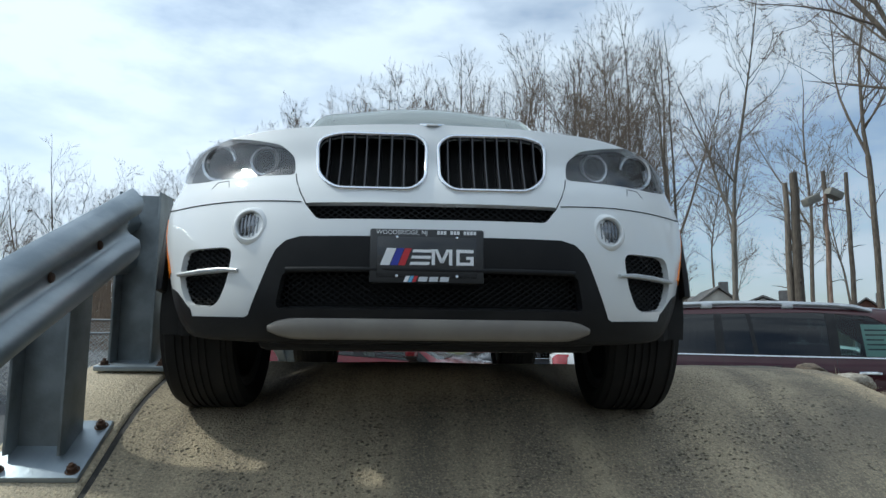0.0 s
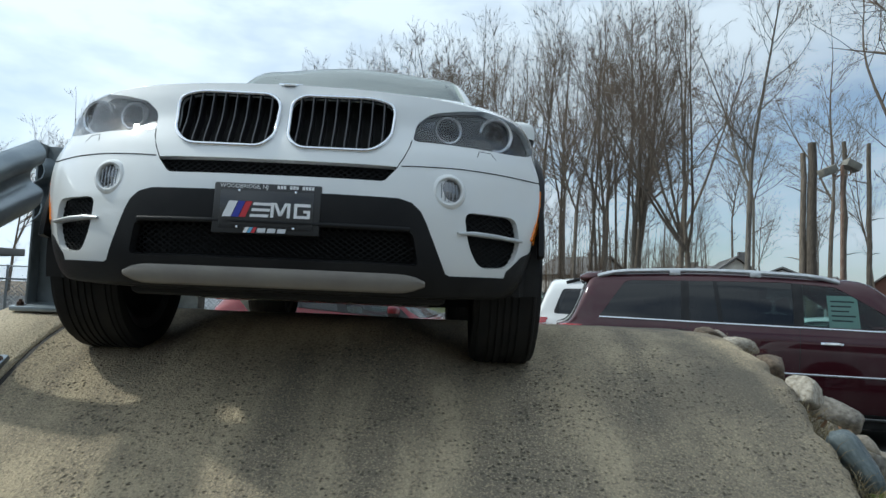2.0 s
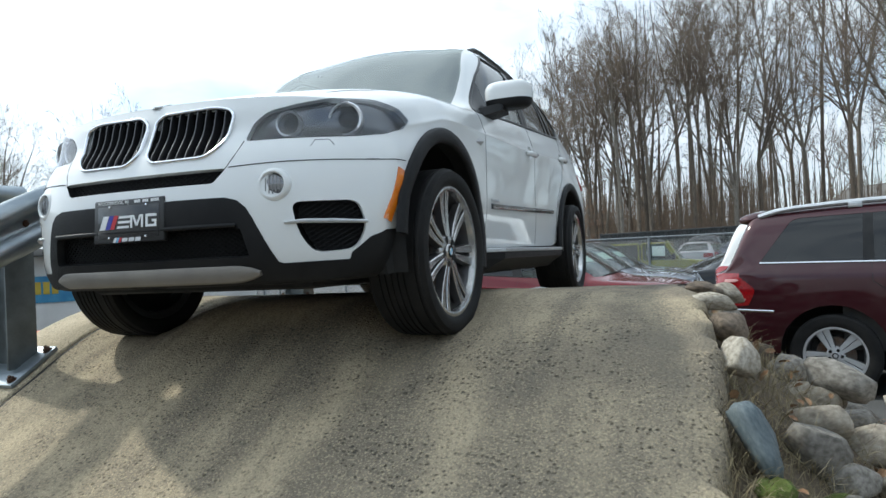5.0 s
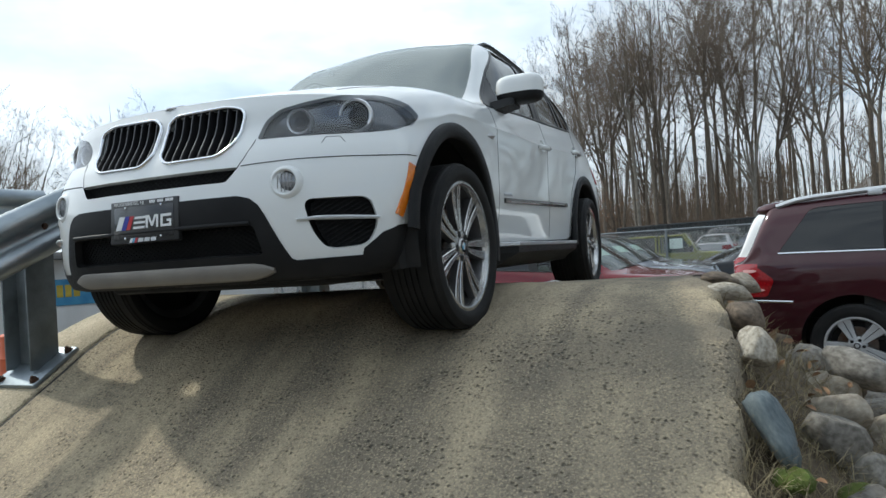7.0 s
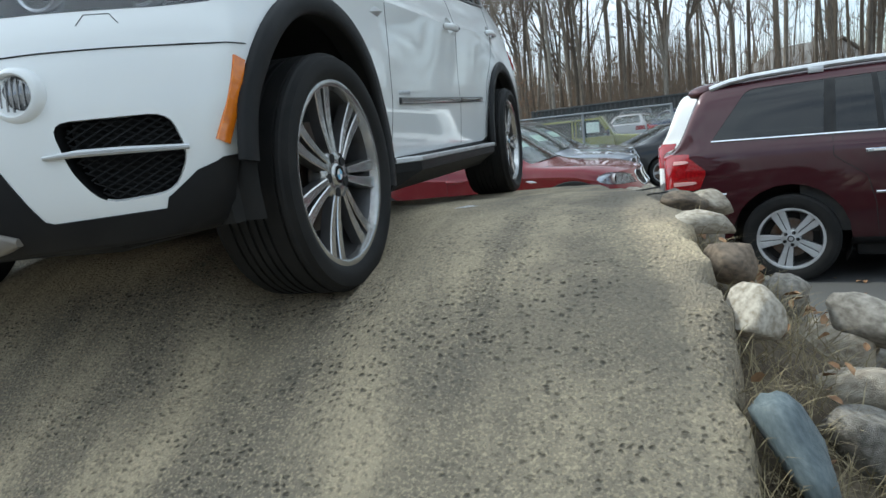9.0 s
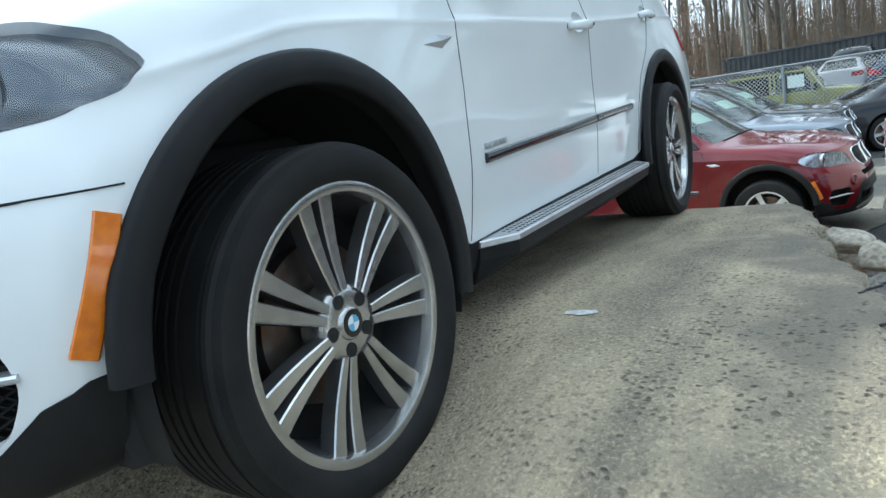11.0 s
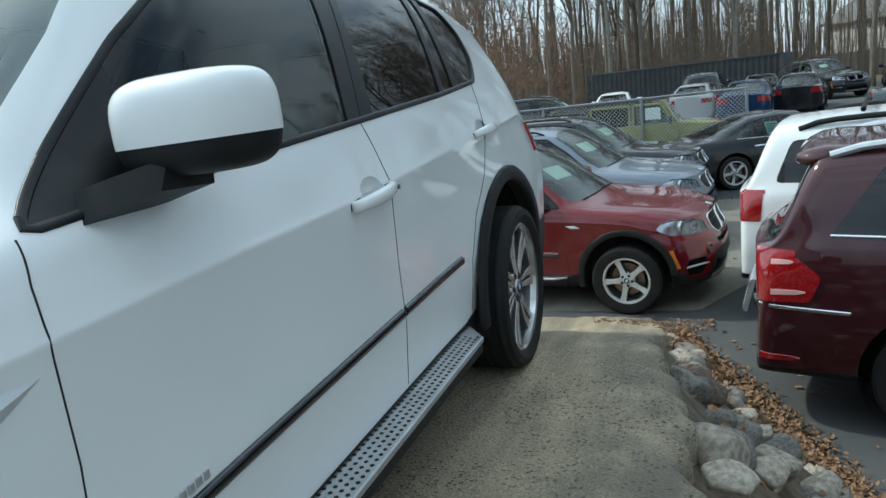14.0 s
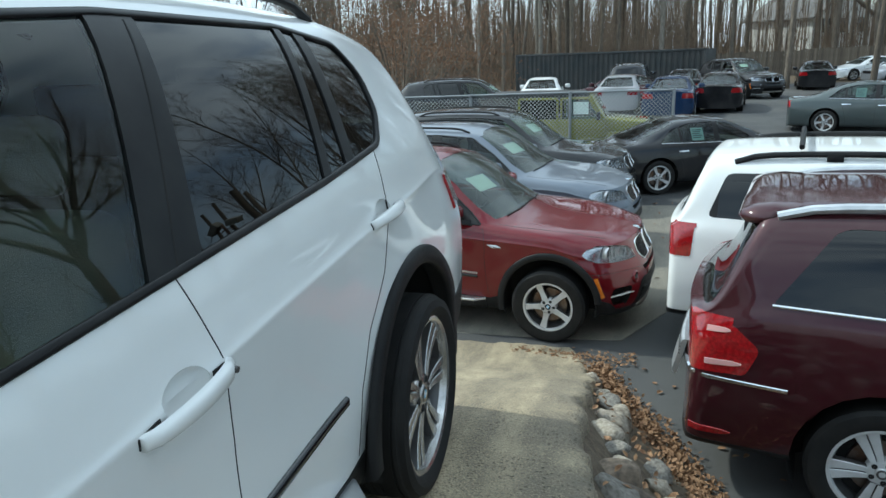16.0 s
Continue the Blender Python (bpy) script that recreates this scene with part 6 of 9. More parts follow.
def rock_bank():
    rnd = random.Random(21)
    # those that stand out
    stone(13, (2.085, -0.21, -0.065), (0.068, 0.096, 0.080), (0.3, 0.35, 0.5), M_QUARTZ, "pale quartz boulder at the ramp's edge")
    stone(3, (2.06, 0.02, 0.02), (0.096, 0.104, 0.064), (0.1, 0.3, 1.0), M_ROCKS[2], ROCK_WORDS[2])
    stone(1, (2.02, 0.22, 0.10), (0.104, 0.096, 0.044), (0.0, 0.2, 0.2), M_QUARTZ, "pale flat stone at the ramp's edge")
    stone(2, (1.96, 0.50, 0.13), (0.112, 0.104, 0.044), (0.1, 0.1, 1.2), M_ROCKS[2], ROCK_WORDS[2])
    stone(12, (2.115, -0.52, -0.275), (0.058, 0.076, 0.140), (-0.50, -0.32, 0.3), M_SLATE, "smooth blue-grey stone leaning on the ramp")
    stone(5, (2.30, -0.30, -0.34), (0.128, 0.128, 0.104), (0.2, 0.1, 2.0), M_ROCKS[1], ROCK_WORDS[1])
    stone(6, (2.27, -0.78, -0.55), (0.136, 0.120, 0.120), (0.5, 0.4, 0.9), M_ROCKS[1], "grey weathered boulder with mossy foot")
    stone(7, (2.62, -0.22, -0.50), (0.168, 0.152, 0.120), (0.2, 0.5, 0.2), M_ROCKS[0], ROCK_WORDS[0])
    stone(8, (2.45, 0.16, -0.20), (0.160, 0.128, 0.096), (0.3, 0.3, 0.6), M_ROCKS[1], ROCK_WORDS[1])
    stone(9, (2.75, 0.25, -0.45), (0.192, 0.128, 0.104), (0.1, 0.6, 0.1), M_QUARTZ, "pale quartz boulder on the bank")
    stone(10, (3.0, 0.55, -0.72), (0.176, 0.160, 0.128), (0.1, 0.4, 1.1), M_QUARTZ, "pale quartz boulder on the bank")
    stone(1, (3.02, 1.0, -0.62), (0.176, 0.144, 0.120), (0.2, 0.5, 0.4), M_QUARTZ, "pale quartz boulder on the bank")
    stone(4, (2.80, 0.72, -0.46), (0.160, 0.136, 0.112), (0.5, 0.2, 1.4), M_QUARTZ, "pale quartz boulder on the bank")
    stone(8, (2.95, 1.35, -0.50), (0.152, 0.160, 0.104), (0.1, 0.5, 2.4), M_QUARTZ, "pale quartz boulder on the bank")
    stone(0, (2.06, 0.60, 0.115), (0.125, 0.105, 0.050), (0.0, 0.2, 0.5), M_ROCKS[0], "pale flat stone level with the ramp's edge")
    stone(9, (2.04, 0.92, 0.085), (0.120, 0.105, 0.050), (0.1, 0.25, 1.9), M_ROCKS[1], ROCK_WORDS[1])
    stone(4, (1.95, 1.28, 0.050), (0.120, 0.090, 0.065), (0.2, 0.2, 0.3), M_ROCKS[1], ROCK_WORDS[1])
    stone(11, (1.87, 1.66, 0.035), (0.100, 0.090, 0.070), (0.1, 0.3, 2.6), M_ROCKS[0], ROCK_WORDS[0])
    stone(6, (1.80, 2.08, -0.005), (0.095, 0.105, 0.062), (0.1, 0.2, 1.1), M_ROCKS[0], ROCK_WORDS[0])
    n = 0
    y = -2.0
    while y < 6.6:
        x0, x1 = float(edge_right(y)) + 0.06, float(foot_right(y)) - (0.55 if y < 1.6 else 0.25)
        row = max(1, int((x1 - x0) / 0.20))
        for i in range(row):
            t = (i + rnd.uniform(0.2, 0.8)) / row
            x, yy = x0 + (x1 - x0) * t, y + rnd.uniform(-0.1, 0.1)
            if y > 3.8 and t > 0.80:
                continue
            s = rnd.uniform(0.078, 0.142) * (0.9 if y > 3.5 else 1.0)
            if -1.0 < yy < 0.7 and x < 2.24:
                continue
            k = rnd.choice((0, 0, 1, 1, 2))
            stone(rnd.randrange(12), (x, yy, bank_z(x, yy) + s * 0.30), (s * rnd.uniform(0.9, 1.45), s * rnd.uniform(0.85, 1.2), s * rnd.uniform(0.6, 0.95)),
                  (rnd.uniform(-0.5, 0.5), rnd.uniform(0.0, 0.7), rnd.uniform(0, 6.3)), M_ROCKS[k], ROCK_WORDS[k])
            n += 1
        y += 0.200 + 0.02 * rnd.random()


rock_bank()


def scatter_leaves():
    """Curled dead leaves along the foot of the bank and blown over the asphalt."""
    rnd = random.Random(5)
    verts, faces = [], []

    def leaf(x, y, z, s, flat):
        a, b = rnd.uniform(0, 6.28), rnd.uniform(-0.9, 0.9) * flat
        q = Euler((b, rnd.uniform(-0.9, 0.9) * flat, a)).to_matrix()
        i = len(verts)
        c = rnd.uniform(0.1, 0.5)
        for u, v, w in ((-1, 0, 0.1), (-0.3, -0.55, c), (0.5, -0.45, c * 0.8), (1, 0, 0.05), (0.5, 0.45, c * 0.8), (-0.3, 0.55, c)):
            verts.append(tuple(Vector((x, y, z)) + q @ Vector((u * s, v * s, w * s))))
        faces.append((i, i + 1, i + 2, i + 3))
        faces.append((i, i + 3, i + 4, i + 5))

    for _ in range(10500):
        y = rnd.uniform(-2.2, 6.6)
        x1 = float(foot_right(y))
        d = rnd.gauss(-0.06, 0.085) if y > 1.8 else rnd.gauss(-0.12, 0.20)
        x = x1 + d
        if d > (0.16 if y > 1.8 else 0.34):
            continue
        leaf(x, y, max(lot_z(y), bank_z(x, y)) + rnd.uniform(0.0, 0.05), rnd.uniform(0.011, 0.026), 1.0)
    for _ in range(5200):
        y = rnd.uniform(-2.2, 0.7)
        x = float(foot_right(y)) + rnd.uniform(-0.62, 0.10)
        leaf(x, y, max(lot_z(y), bank_z(x, y)) + rnd.uniform(0.0, 0.06), rnd.uniform(0.016, 0.034), 1.0)
    for _ in range(260):
        y = rnd.uniform(-2, 14)
        x = float(foot_right(min(6.8, y))) + abs(rnd.gauss(0, 1.6))
        leaf(x, y, lot_z(y) + 0.01, rnd.uniform(0.02, 0.035), 0.35)
    for _ in range(500):
        y = rnd.uniform(-1.5, 6.4)
        x = float(edge_right(y)) + rnd.uniform(0.05, float(foot_right(y)) - float(edge_right(y)))
        leaf(x, y, bank_z(x, y) + 0.06 + rnd.uniform(0, 0.06), rnd.uniform(0.015, 0.03), 1.0)
    for _ in range(260):
        x = 0.6 + rnd.uniform(0, 1.2)
        leaf(x, 6.75 + rnd.gauss(0, 0.07), LOT + 0.02, rnd.uniform(0.012, 0.025), 0.6)
    me = bpy.data.meshes.new("leaf_litter")
    me.from_pydata(verts, [], faces)
    me.materials.append(M_LEAF)
    ob = tagged(new("leaf_litter", me), "drift of curled brown dead leaves", "leaves", kind="stuff")
    verts, faces = [], []
    for _ in range(2600):
        y = rnd.gauss(-0.45, 0.5)
        x = float(edge_right(y)) + abs(rnd.gauss(0.18, 0.22))
        z = bank_z(x, y) + rnd.uniform(-0.01, 0.05)
        a, h, w = rnd.uniform(0, 6.28), rnd.uniform(0.05, 0.15), 0.0012
        d = Vector((rnd.gauss(0, 0.6), rnd.gauss(0, 0.6), 0.6)).normalized()
        p = Vector((x, y, z))
        sd = Vector((math.cos(a), math.sin(a), 0)) * w
        m1, e = p + d * h * 0.6, p + d * h + Vector((d.x, d.y, -0.3)) * h * 0.3
        i = len(verts)
        verts += [tuple(v) for v in (p - sd, p + sd, m1 + sd, m1 - sd, e)]
        faces += [(i, i + 1, i + 2, i + 3), (i + 3, i + 2, i + 4)]
    me = bpy.data.meshes.new("dry_grass")
    me.from_pydata(verts, [], faces)
    me.materials.append(M_STRAW)
    tagged(new("dry_grass", me), "tufts of dry straw-coloured grass between the rocks", "grass", kind="stuff")
    bm = bmesh.new()
    for x, y, s in ((2.16, -0.62, 0.06), (2.36, -0.50, 0.085), (2.33, -0.95, 0.06), (2.62, -0.45, 0.07), (2.22, -0.98, 0.07), (2.5, -0.78, 0.06), (2.85, -0.1, 0.06)):
        r = bmesh.ops.create_icosphere(bm, subdivisions=3, radius=1.0, matrix=Matrix.LocRotScale((x, y, bank_z(x, y) + 0.045), None, (s, s * 1.1, s * 0.55)))
        for v in r["verts"]:
            v.co += Vector((0, 0, 1)) * 0.018 * noise.noise(v.co * 45) + v.co.normalized() * 0.006 * noise.noise(v.co * 130)
    tagged(part("moss", bm, M_MOSS), "cushions of bright green moss between the rocks", "moss", kind="stuff")


scatter_leaves()


# ---------- the white car on the ramp ----------
main, main_skin = five_door(Matrix.Identity(4), M_WHITE, "white five-door off-road car standing on a concrete ramp", (7, 0.026, 0.030), True, steer=-1.5)
dealer_plate(main)


# ---------- other vehicles ----------
def table_of(f, wb, r, w, hood, cowl, screen, roof, roof_y, belt, deck, roof_half, tail_bulge=0.12, nose_bow=0.30, low=0.30, square=False):
    """Sections of a plain car body. hood: (z at nose, z at cowl); cowl, screen, roof_y: stations where the screen starts, ends, and the roof ends;
    deck: (station, z) where the rear glass ends; belt: (z front, z rear)."""
    s0, s1 = -f + nose_bow, wb + r - tail_bulge
    S = [s0, s0 + 0.25, cowl * 0.5, cowl, screen, (screen + roof_y) / 2, roof_y, deck[0], s1]
    S = [a + 0.001 * i for i, a in enumerate(S)]
    zr, zd = roof, deck[1]
    cz = curve(S, [hood[0], hood[0] + 0.35 * (hood[1] - hood[0]), hood[0] + 0.75 * (hood[1] - hood[0]), hood[1], zr - 0.05, zr, zr - 0.05, zd, zd - 0.04])
    rz = curve(S, [hood[0] - 0.01, hood[0] + 0.33 * (hood[1] - hood[0]), hood[0] + 0.73 * (hood[1] - hood[0]), hood[1] - 0.01, zr - 0.065, zr - 0.015, zr - 0.065, zd - 0.01, zd - 0.05])
    gz = curve(S, [hood[0] - 0.03, hood[0] + 0.28 * (hood[1] - hood[0]), hood[0] + 0.65 * (hood[1] - hood[0]), hood[1] - 0.04, zr - 0.115, zr - 0.075, zr - 0.12, zd - 0.03, zd - 0.07])
    gx = curve(S, [w * 0.68, w * 0.72, w * 0.75, w * 0.80, roof_half, roof_half + 0.02, roof_half, w * (0.885 if square else 0.72), w * (0.86 if square else 0.70)])
    tz = curve(S, [hood[0] - 0.09, hood[0] + 0.15 * (hood[1] - hood[0]), hood[1] - 0.10, belt[0] - 0.02, belt[0], (belt[0] + belt[1]) / 2, belt[1], min(belt[1], zd - 0.05), zd - 0.10])
    tx = curve(S, [w * 0.84, w * 0.91, w * 0.92, w * 0.92, w * 0.925, w * 0.925, w * 0.915, w * 0.90, w * 0.86])
    sz = curve(S, [hood[0] - 0.17, hood[0] - 0.10, hood[1] - 0.20, belt[0] - 0.12, belt[0] - 0.12, (belt[0] + belt[1]) / 2 - 0.12, belt[1] - 0.12, min(belt[1], zd) - 0.15, zd - 0.20])
    sx = curve(S, [w * 0.90, w * 0.955, w * 0.965, w * 0.965, w * 0.965, w * 0.965, w * 0.96, w * 0.955, w * 0.92])
    nx = curve(S, [w * 0.935, w * 0.98, w * 1.0, w * 0.99, w * 0.985, w * 0.985, w * 0.995, w * 0.99, w * 0.95])
    lx = curve(S, [w * 0.88, w * 0.92, w * 0.94, w * 0.93, w * 0.925, w * 0.925, w * 0.94, w * 0.935, w * 0.90])

    def ctl(s):
        o, one = np.zeros_like(s), np.ones_like(s)
        nz = low + 0.55 * (sz(s) - low)
        cols = [(o, (low - 0.06) * one), (w * 0.74 * one, (low - 0.05) * one), (lx(s), low * one), (nx(s) * 0.995, low + 0.28 * (sz(s) - low)), (nx(s), nz), (sx(s), sz(s)), (tx(s), tz(s)),
                (gx(s), gz(s)), (roof_half * 0.66 * one, rz(s)), (o, cz(s))]
        return np.stack([np.stack(c, -1) for c in cols], 1)

    bow = curve([s0, cowl, screen, screen + 0.8], [nose_bow, nose_bow * 0.6, nose_bow * 0.35, 0.0])
    back = curve([roof_y - 0.6, s1 - 0.2, s1], [0.0, tail_bulge * 0.6, tail_bulge])

    def y(s, x, z):
        q = min(1.0, x / (w * 0.94)) ** 2.8
        lean = 0.10 * max(0.0, (z - 0.55)) / 0.5 * max(0.0, min(1.0, (s0 + 0.5 - s) / 0.5))
        return float(s - bow(s) * (1 - q) + lean + back(s) * (1 - q))

    return {"s0": s0, "s1": s1, "ctl": ctl, "y": y, "relax": 2}


def plain_car(m, spec, lacquer, name, label, category="car", fine=True):
    """A car from a short specification; returns its root."""
    car = empty(name, m, label, category)
    sk = Skin(spec["table"], ns=80 if fine else 42, nx=16 if fine else 6)
    wb, wr, w = spec["wb"], spec["tyre"], spec["w"]
    zc = wr + 0.02
    for yy in (0.0, wb):
        sk.cut(arc_poly(yy, zc, wr + spec.get("gap", 0.075), 24), "x", 1, lambda c, n: abs(c.x) > w * 0.55 and c.z < wr * 2 + 0.3)
    for i, (poly, _, _) in enumerate(spec.get("front", [])):
        for k in (poly, mirror_poly(poly)):
            sk.cut(k, "y", 20 + i, lambda c, n: c.y < 0.2 and n.y < 0.1)
    for i, (poly, _, _) in enumerate(spec.get("rear", [])):
        for k in (poly, mirror_poly(poly)):
            sk.cut(k, "y", 30 + i, lambda c, n: c.y > spec["table"]["s1"] - 0.22 and n.y > 0.12)
    for i, (poly, _, _) in enumerate(spec.get("flank", [])):
        sk.cut(poly, "x", 40 + i, lambda c, n: abs(c.x) > w * 0.5 and abs(n.x) > 0.25)
    sk.cut(spec["dlo"], "x", 2, lambda c, n: abs(c.x) > w * 0.5 and c.z > spec["dlo"][0][1] - 0.15 and abs(n.x) > 0.3)
    for i, poly in enumerate(spec["panes"]):
        sk.cut(poly, "x", 10 + i, lambda c, n: True, 2)
    sk.cut(spec["screen"], "y", 3, lambda c, n: c.y < wb * 0.75 and n.z > 0.15 and n.y < 0 and c.z > spec["screen"][0][1] - 0.2)
    if spec.get("backlight"):
        sk.cut(spec["backlight"], "y", 4, lambda c, n: c.y > wb * 0.7 and n.y > 0.1)
    if spec.get("low"):
        z = spec["low"]
        sk.cut([(-2, 0.0), (-2, z), (wb + 2.5, z), (wb + 2.5, 0.0)], "x", 5, lambda c, n: True)
    take(sk.bm, sk.layer, 1).free()
    for i, (_, mat, nm) in enumerate(spec.get("front", [])):
        for s in (1, -1):
            sk.panel(nm, 20 + i, mat, car, 0.003, 0.02, side=s)
    for i, (_, mat, nm) in enumerate(spec.get("rear", [])):
        for s in (1, -1):
            sk.panel(nm, 30 + i, mat, car, 0.004, 0.02, side=s)
    for i, (_, mat, nm) in enumerate(spec.get("flank", [])):
        for s in (1, -1):
            sk.panel(nm, 40 + i, mat, car, 0.004, 0.02, side=s)
    for s in (1, -1):
        for i in range(len(spec["panes"])):
            sk.panel("side_window", 10 + i, M_GLASS_DOOR if i == 0 else spec.get("rear_glass", M_GLASS_DARK), car, -0.004, 0.0, "", s)
        split_loose(sk.panel("window_trim", 2, M_TRIM, car, 0.001, 0.015, side=s))
    ws = sk.panel("windscreen", 3, M_GLASS_SCREEN, car, -0.003, 0.0)
    bl = sk.panel("rear_window", 4, spec.get("rear_glass", M_GLASS_DARK), car, -0.003, 0.0)
    for o in (ws, bl):
        if o:
            o.visible_shadow = False
    if spec.get("low"):
        sk.panel("lower_cladding", 5, M_PLASTIC, car, 0.002, 0.02)
    sk.panel("body", 0, lacquer, car, 0.0, 0.02)
    for b in ((-w * 0.55, w * 0.55, -0.55, wb + 0.6, 0.22, 0.62), (-w * 0.84, w * 0.84, wr + 0.1, wb - wr - 0.1, 0.225, 0.5)):
        bm = bmesh.new()
        box(bm, *b, 0.03)
        part("underbody", bm, M_DARK, car)
    for yy in (0.0, wb):
        for s in (1, -1):
            bm = bmesh.new()
            r = wr + spec.get("gap", 0.075) + 0.012
            lathe(bm, [(r, s * w * 0.955), (r, s * w * 0.52), (0.05, s * w * 0.52)], 20, m=Matrix.Translation((0, yy, zc)), a0=-0.5, a1=math.pi + 0.5)
            part("wheel_well", bm, M_DARK, car)
            wheel("wheel", car, Matrix.Translation((s * (w * 0.985 - 0.125), yy, wr)), wr, 0.245, spec["rim"], spec["style"], s, spec.get("rims", (M_RIMSILVER, M_RIMGREY)), 48 if fine else 26, False)
    bm = bmesh.new()
    box(bm, -w * 0.82, w * 0.82, spec["cabin"][0], spec["cabin"][0] + 0.4, 0.7, spec["dlo"][0][1] - 0.05, 0.05)
    part("dashboard", bm, M_CABIN, car)
    for s in (1, -1):
        for y0 in spec["seats"]:
            seat = new("seat")
            seat.parent = car
            for nm, b in (("cushion", (s * 0.37 - 0.25, s * 0.37 + 0.25, y0 - 0.45, y0 + 0.1, 0.5, 0.68)), ("backrest", (s * 0.37 - 0.24, s * 0.37 + 0.24, y0, y0 + 0.14, 0.62, spec["dlo"][0][1] + 0.12)),
                          ("headrest", (s * 0.37 - 0.13, s * 0.37 + 0.13, y0 + 0.05, y0 + 0.14, spec["dlo"][0][1] + 0.14, spec["dlo"][0][1] + 0.30))):
                bm = bmesh.new()
                box(bm, *b, 0.04)
                part(nm, bm, M_CABIN, seat, sharp=70)
        bm = bmesh.new()
        box(bm, min(s * w * 0.86, s * w * 0.90), max(s * w * 0.86, s * w * 0.90), spec["cabin"][0] + 0.1, spec["cabin"][1], 0.45, spec["dlo"][0][1] - 0.03, 0.01)
        part("door_lining", bm, M_CABIN, car)
    for s in (1, -1):
        for pts in spec["gaps"]:
            seam(sk, car, pts, "x", 0.006, "door_gap", s=s, step=0.06)
        for y0, z0 in spec["handles"]:
            bm = bmesh.new()
            q = [sk.side(y0 + 0.22 * t, z0, s) for t in np.linspace(0, 1, 8)]
            strip(bm, [c + n * 0.022 * math.sin(math.pi * i / 7) ** 0.5 for i, (c, n) in enumerate(q)], [n for _, n in q], 0.030, 0.014)
            bmesh.ops.recalc_face_normals(bm, faces=bm.faces)
            part("door_handle", bm, spec.get("handle_mat", lacquer), car)
        for pts, wd, mat, nm in spec.get("strips", []):
            seam(sk, car, pts, "x", wd, nm, mat, 0.008, s, 0.08)
        my, mz = spec["mirror"]
        c, n = sk.side(my, mz - 0.06, s)
        mir = new("wing_mirror")
        mir.parent = car
        bm = bmesh.new()
        box(bm, c.x + (0.03 if s > 0 else -0.25), c.x + (0.25 if s > 0 else -0.03), my - 0.09, my + 0.03, mz - 0.07, mz + 0.09, 0.045, seg=3)
        part("mirror_cap", bm, lacquer, mir, sharp=80)
        bm = bmesh.new()
        box(bm, min(c.x - s * 0.02, c.x + s * 0.12), max(c.x - s * 0.02, c.x + s * 0.12), my - 0.05, my + 0.02, mz - 0.10, mz - 0.055, 0.012)
        part("mirror_arm", bm, M_GLOSSBLACK, mir)
        if spec.get("rails"):
            x, y0, y1, mat, h, rad = spec["rails"]
            bm = bmesh.new()
            q = [sk.top(s * x, yy)[0] for yy in np.linspace(y0, y1, 16)]
            lift = [0.0, h * 0.8] + [h] * 12 + [h * 0.8, 0.0]
            tube(bm, [p + Vector((0, 0, k)) for p, k in zip(q, lift)], rad, 8)
            for p in (q[5], q[10]):
                box(bm, p.x - rad, p.x + rad, p.y - 0.06, p.y + 0.06, p.z - 0.01, p.z + h, 0.005)
            part("roof_rail", bm, mat, car)
    return car, sk


def recolour(car, old, fresh):
    """Another lacquer for a copied car."""
    for o in car.children_recursive:
        for s in o.material_slots:
            if s.material == old:
                s.link = "OBJECT"
                s.material = fresh
    return car


def sticker(car, sk, y, z, s, w=0.30, h=0.36):
    """A price sheet taped inside a side window."""
    bm = bmesh.new()
    c, n = sk.side(y, z, s)
    q = Matrix.Translation(c - n * 0.02) @ n.to_track_quat("Z", "Y").to_matrix().to_4x4()
    box(bm, -w / 2, w / 2, -h / 2, h / 2, 0, 0.003, m=q)
    part("price_sheet", bm, M_PAPER, car, "pale green price sheet in the window", smooth=False)
    for k in range(5):
        bm = bmesh.new()
        box(bm, -w * 0.40, w * (0.38 - 0.1 * (k % 3)), h * (0.32 - 0.15 * k) - 0.008, h * (0.32 - 0.15 * k) + 0.008, 0.0032, 0.0045, m=q)
        part("print_bar", bm, M_CABIN, car, smooth=False)


def world_at(x, y, heading, z=None):
    """Pose of a car whose nose points along heading (degrees from +x towards +y); its own front is -y."""
    return pose(x, y, lot_z(y) if z is None else z, 0, 0, heading + 90)


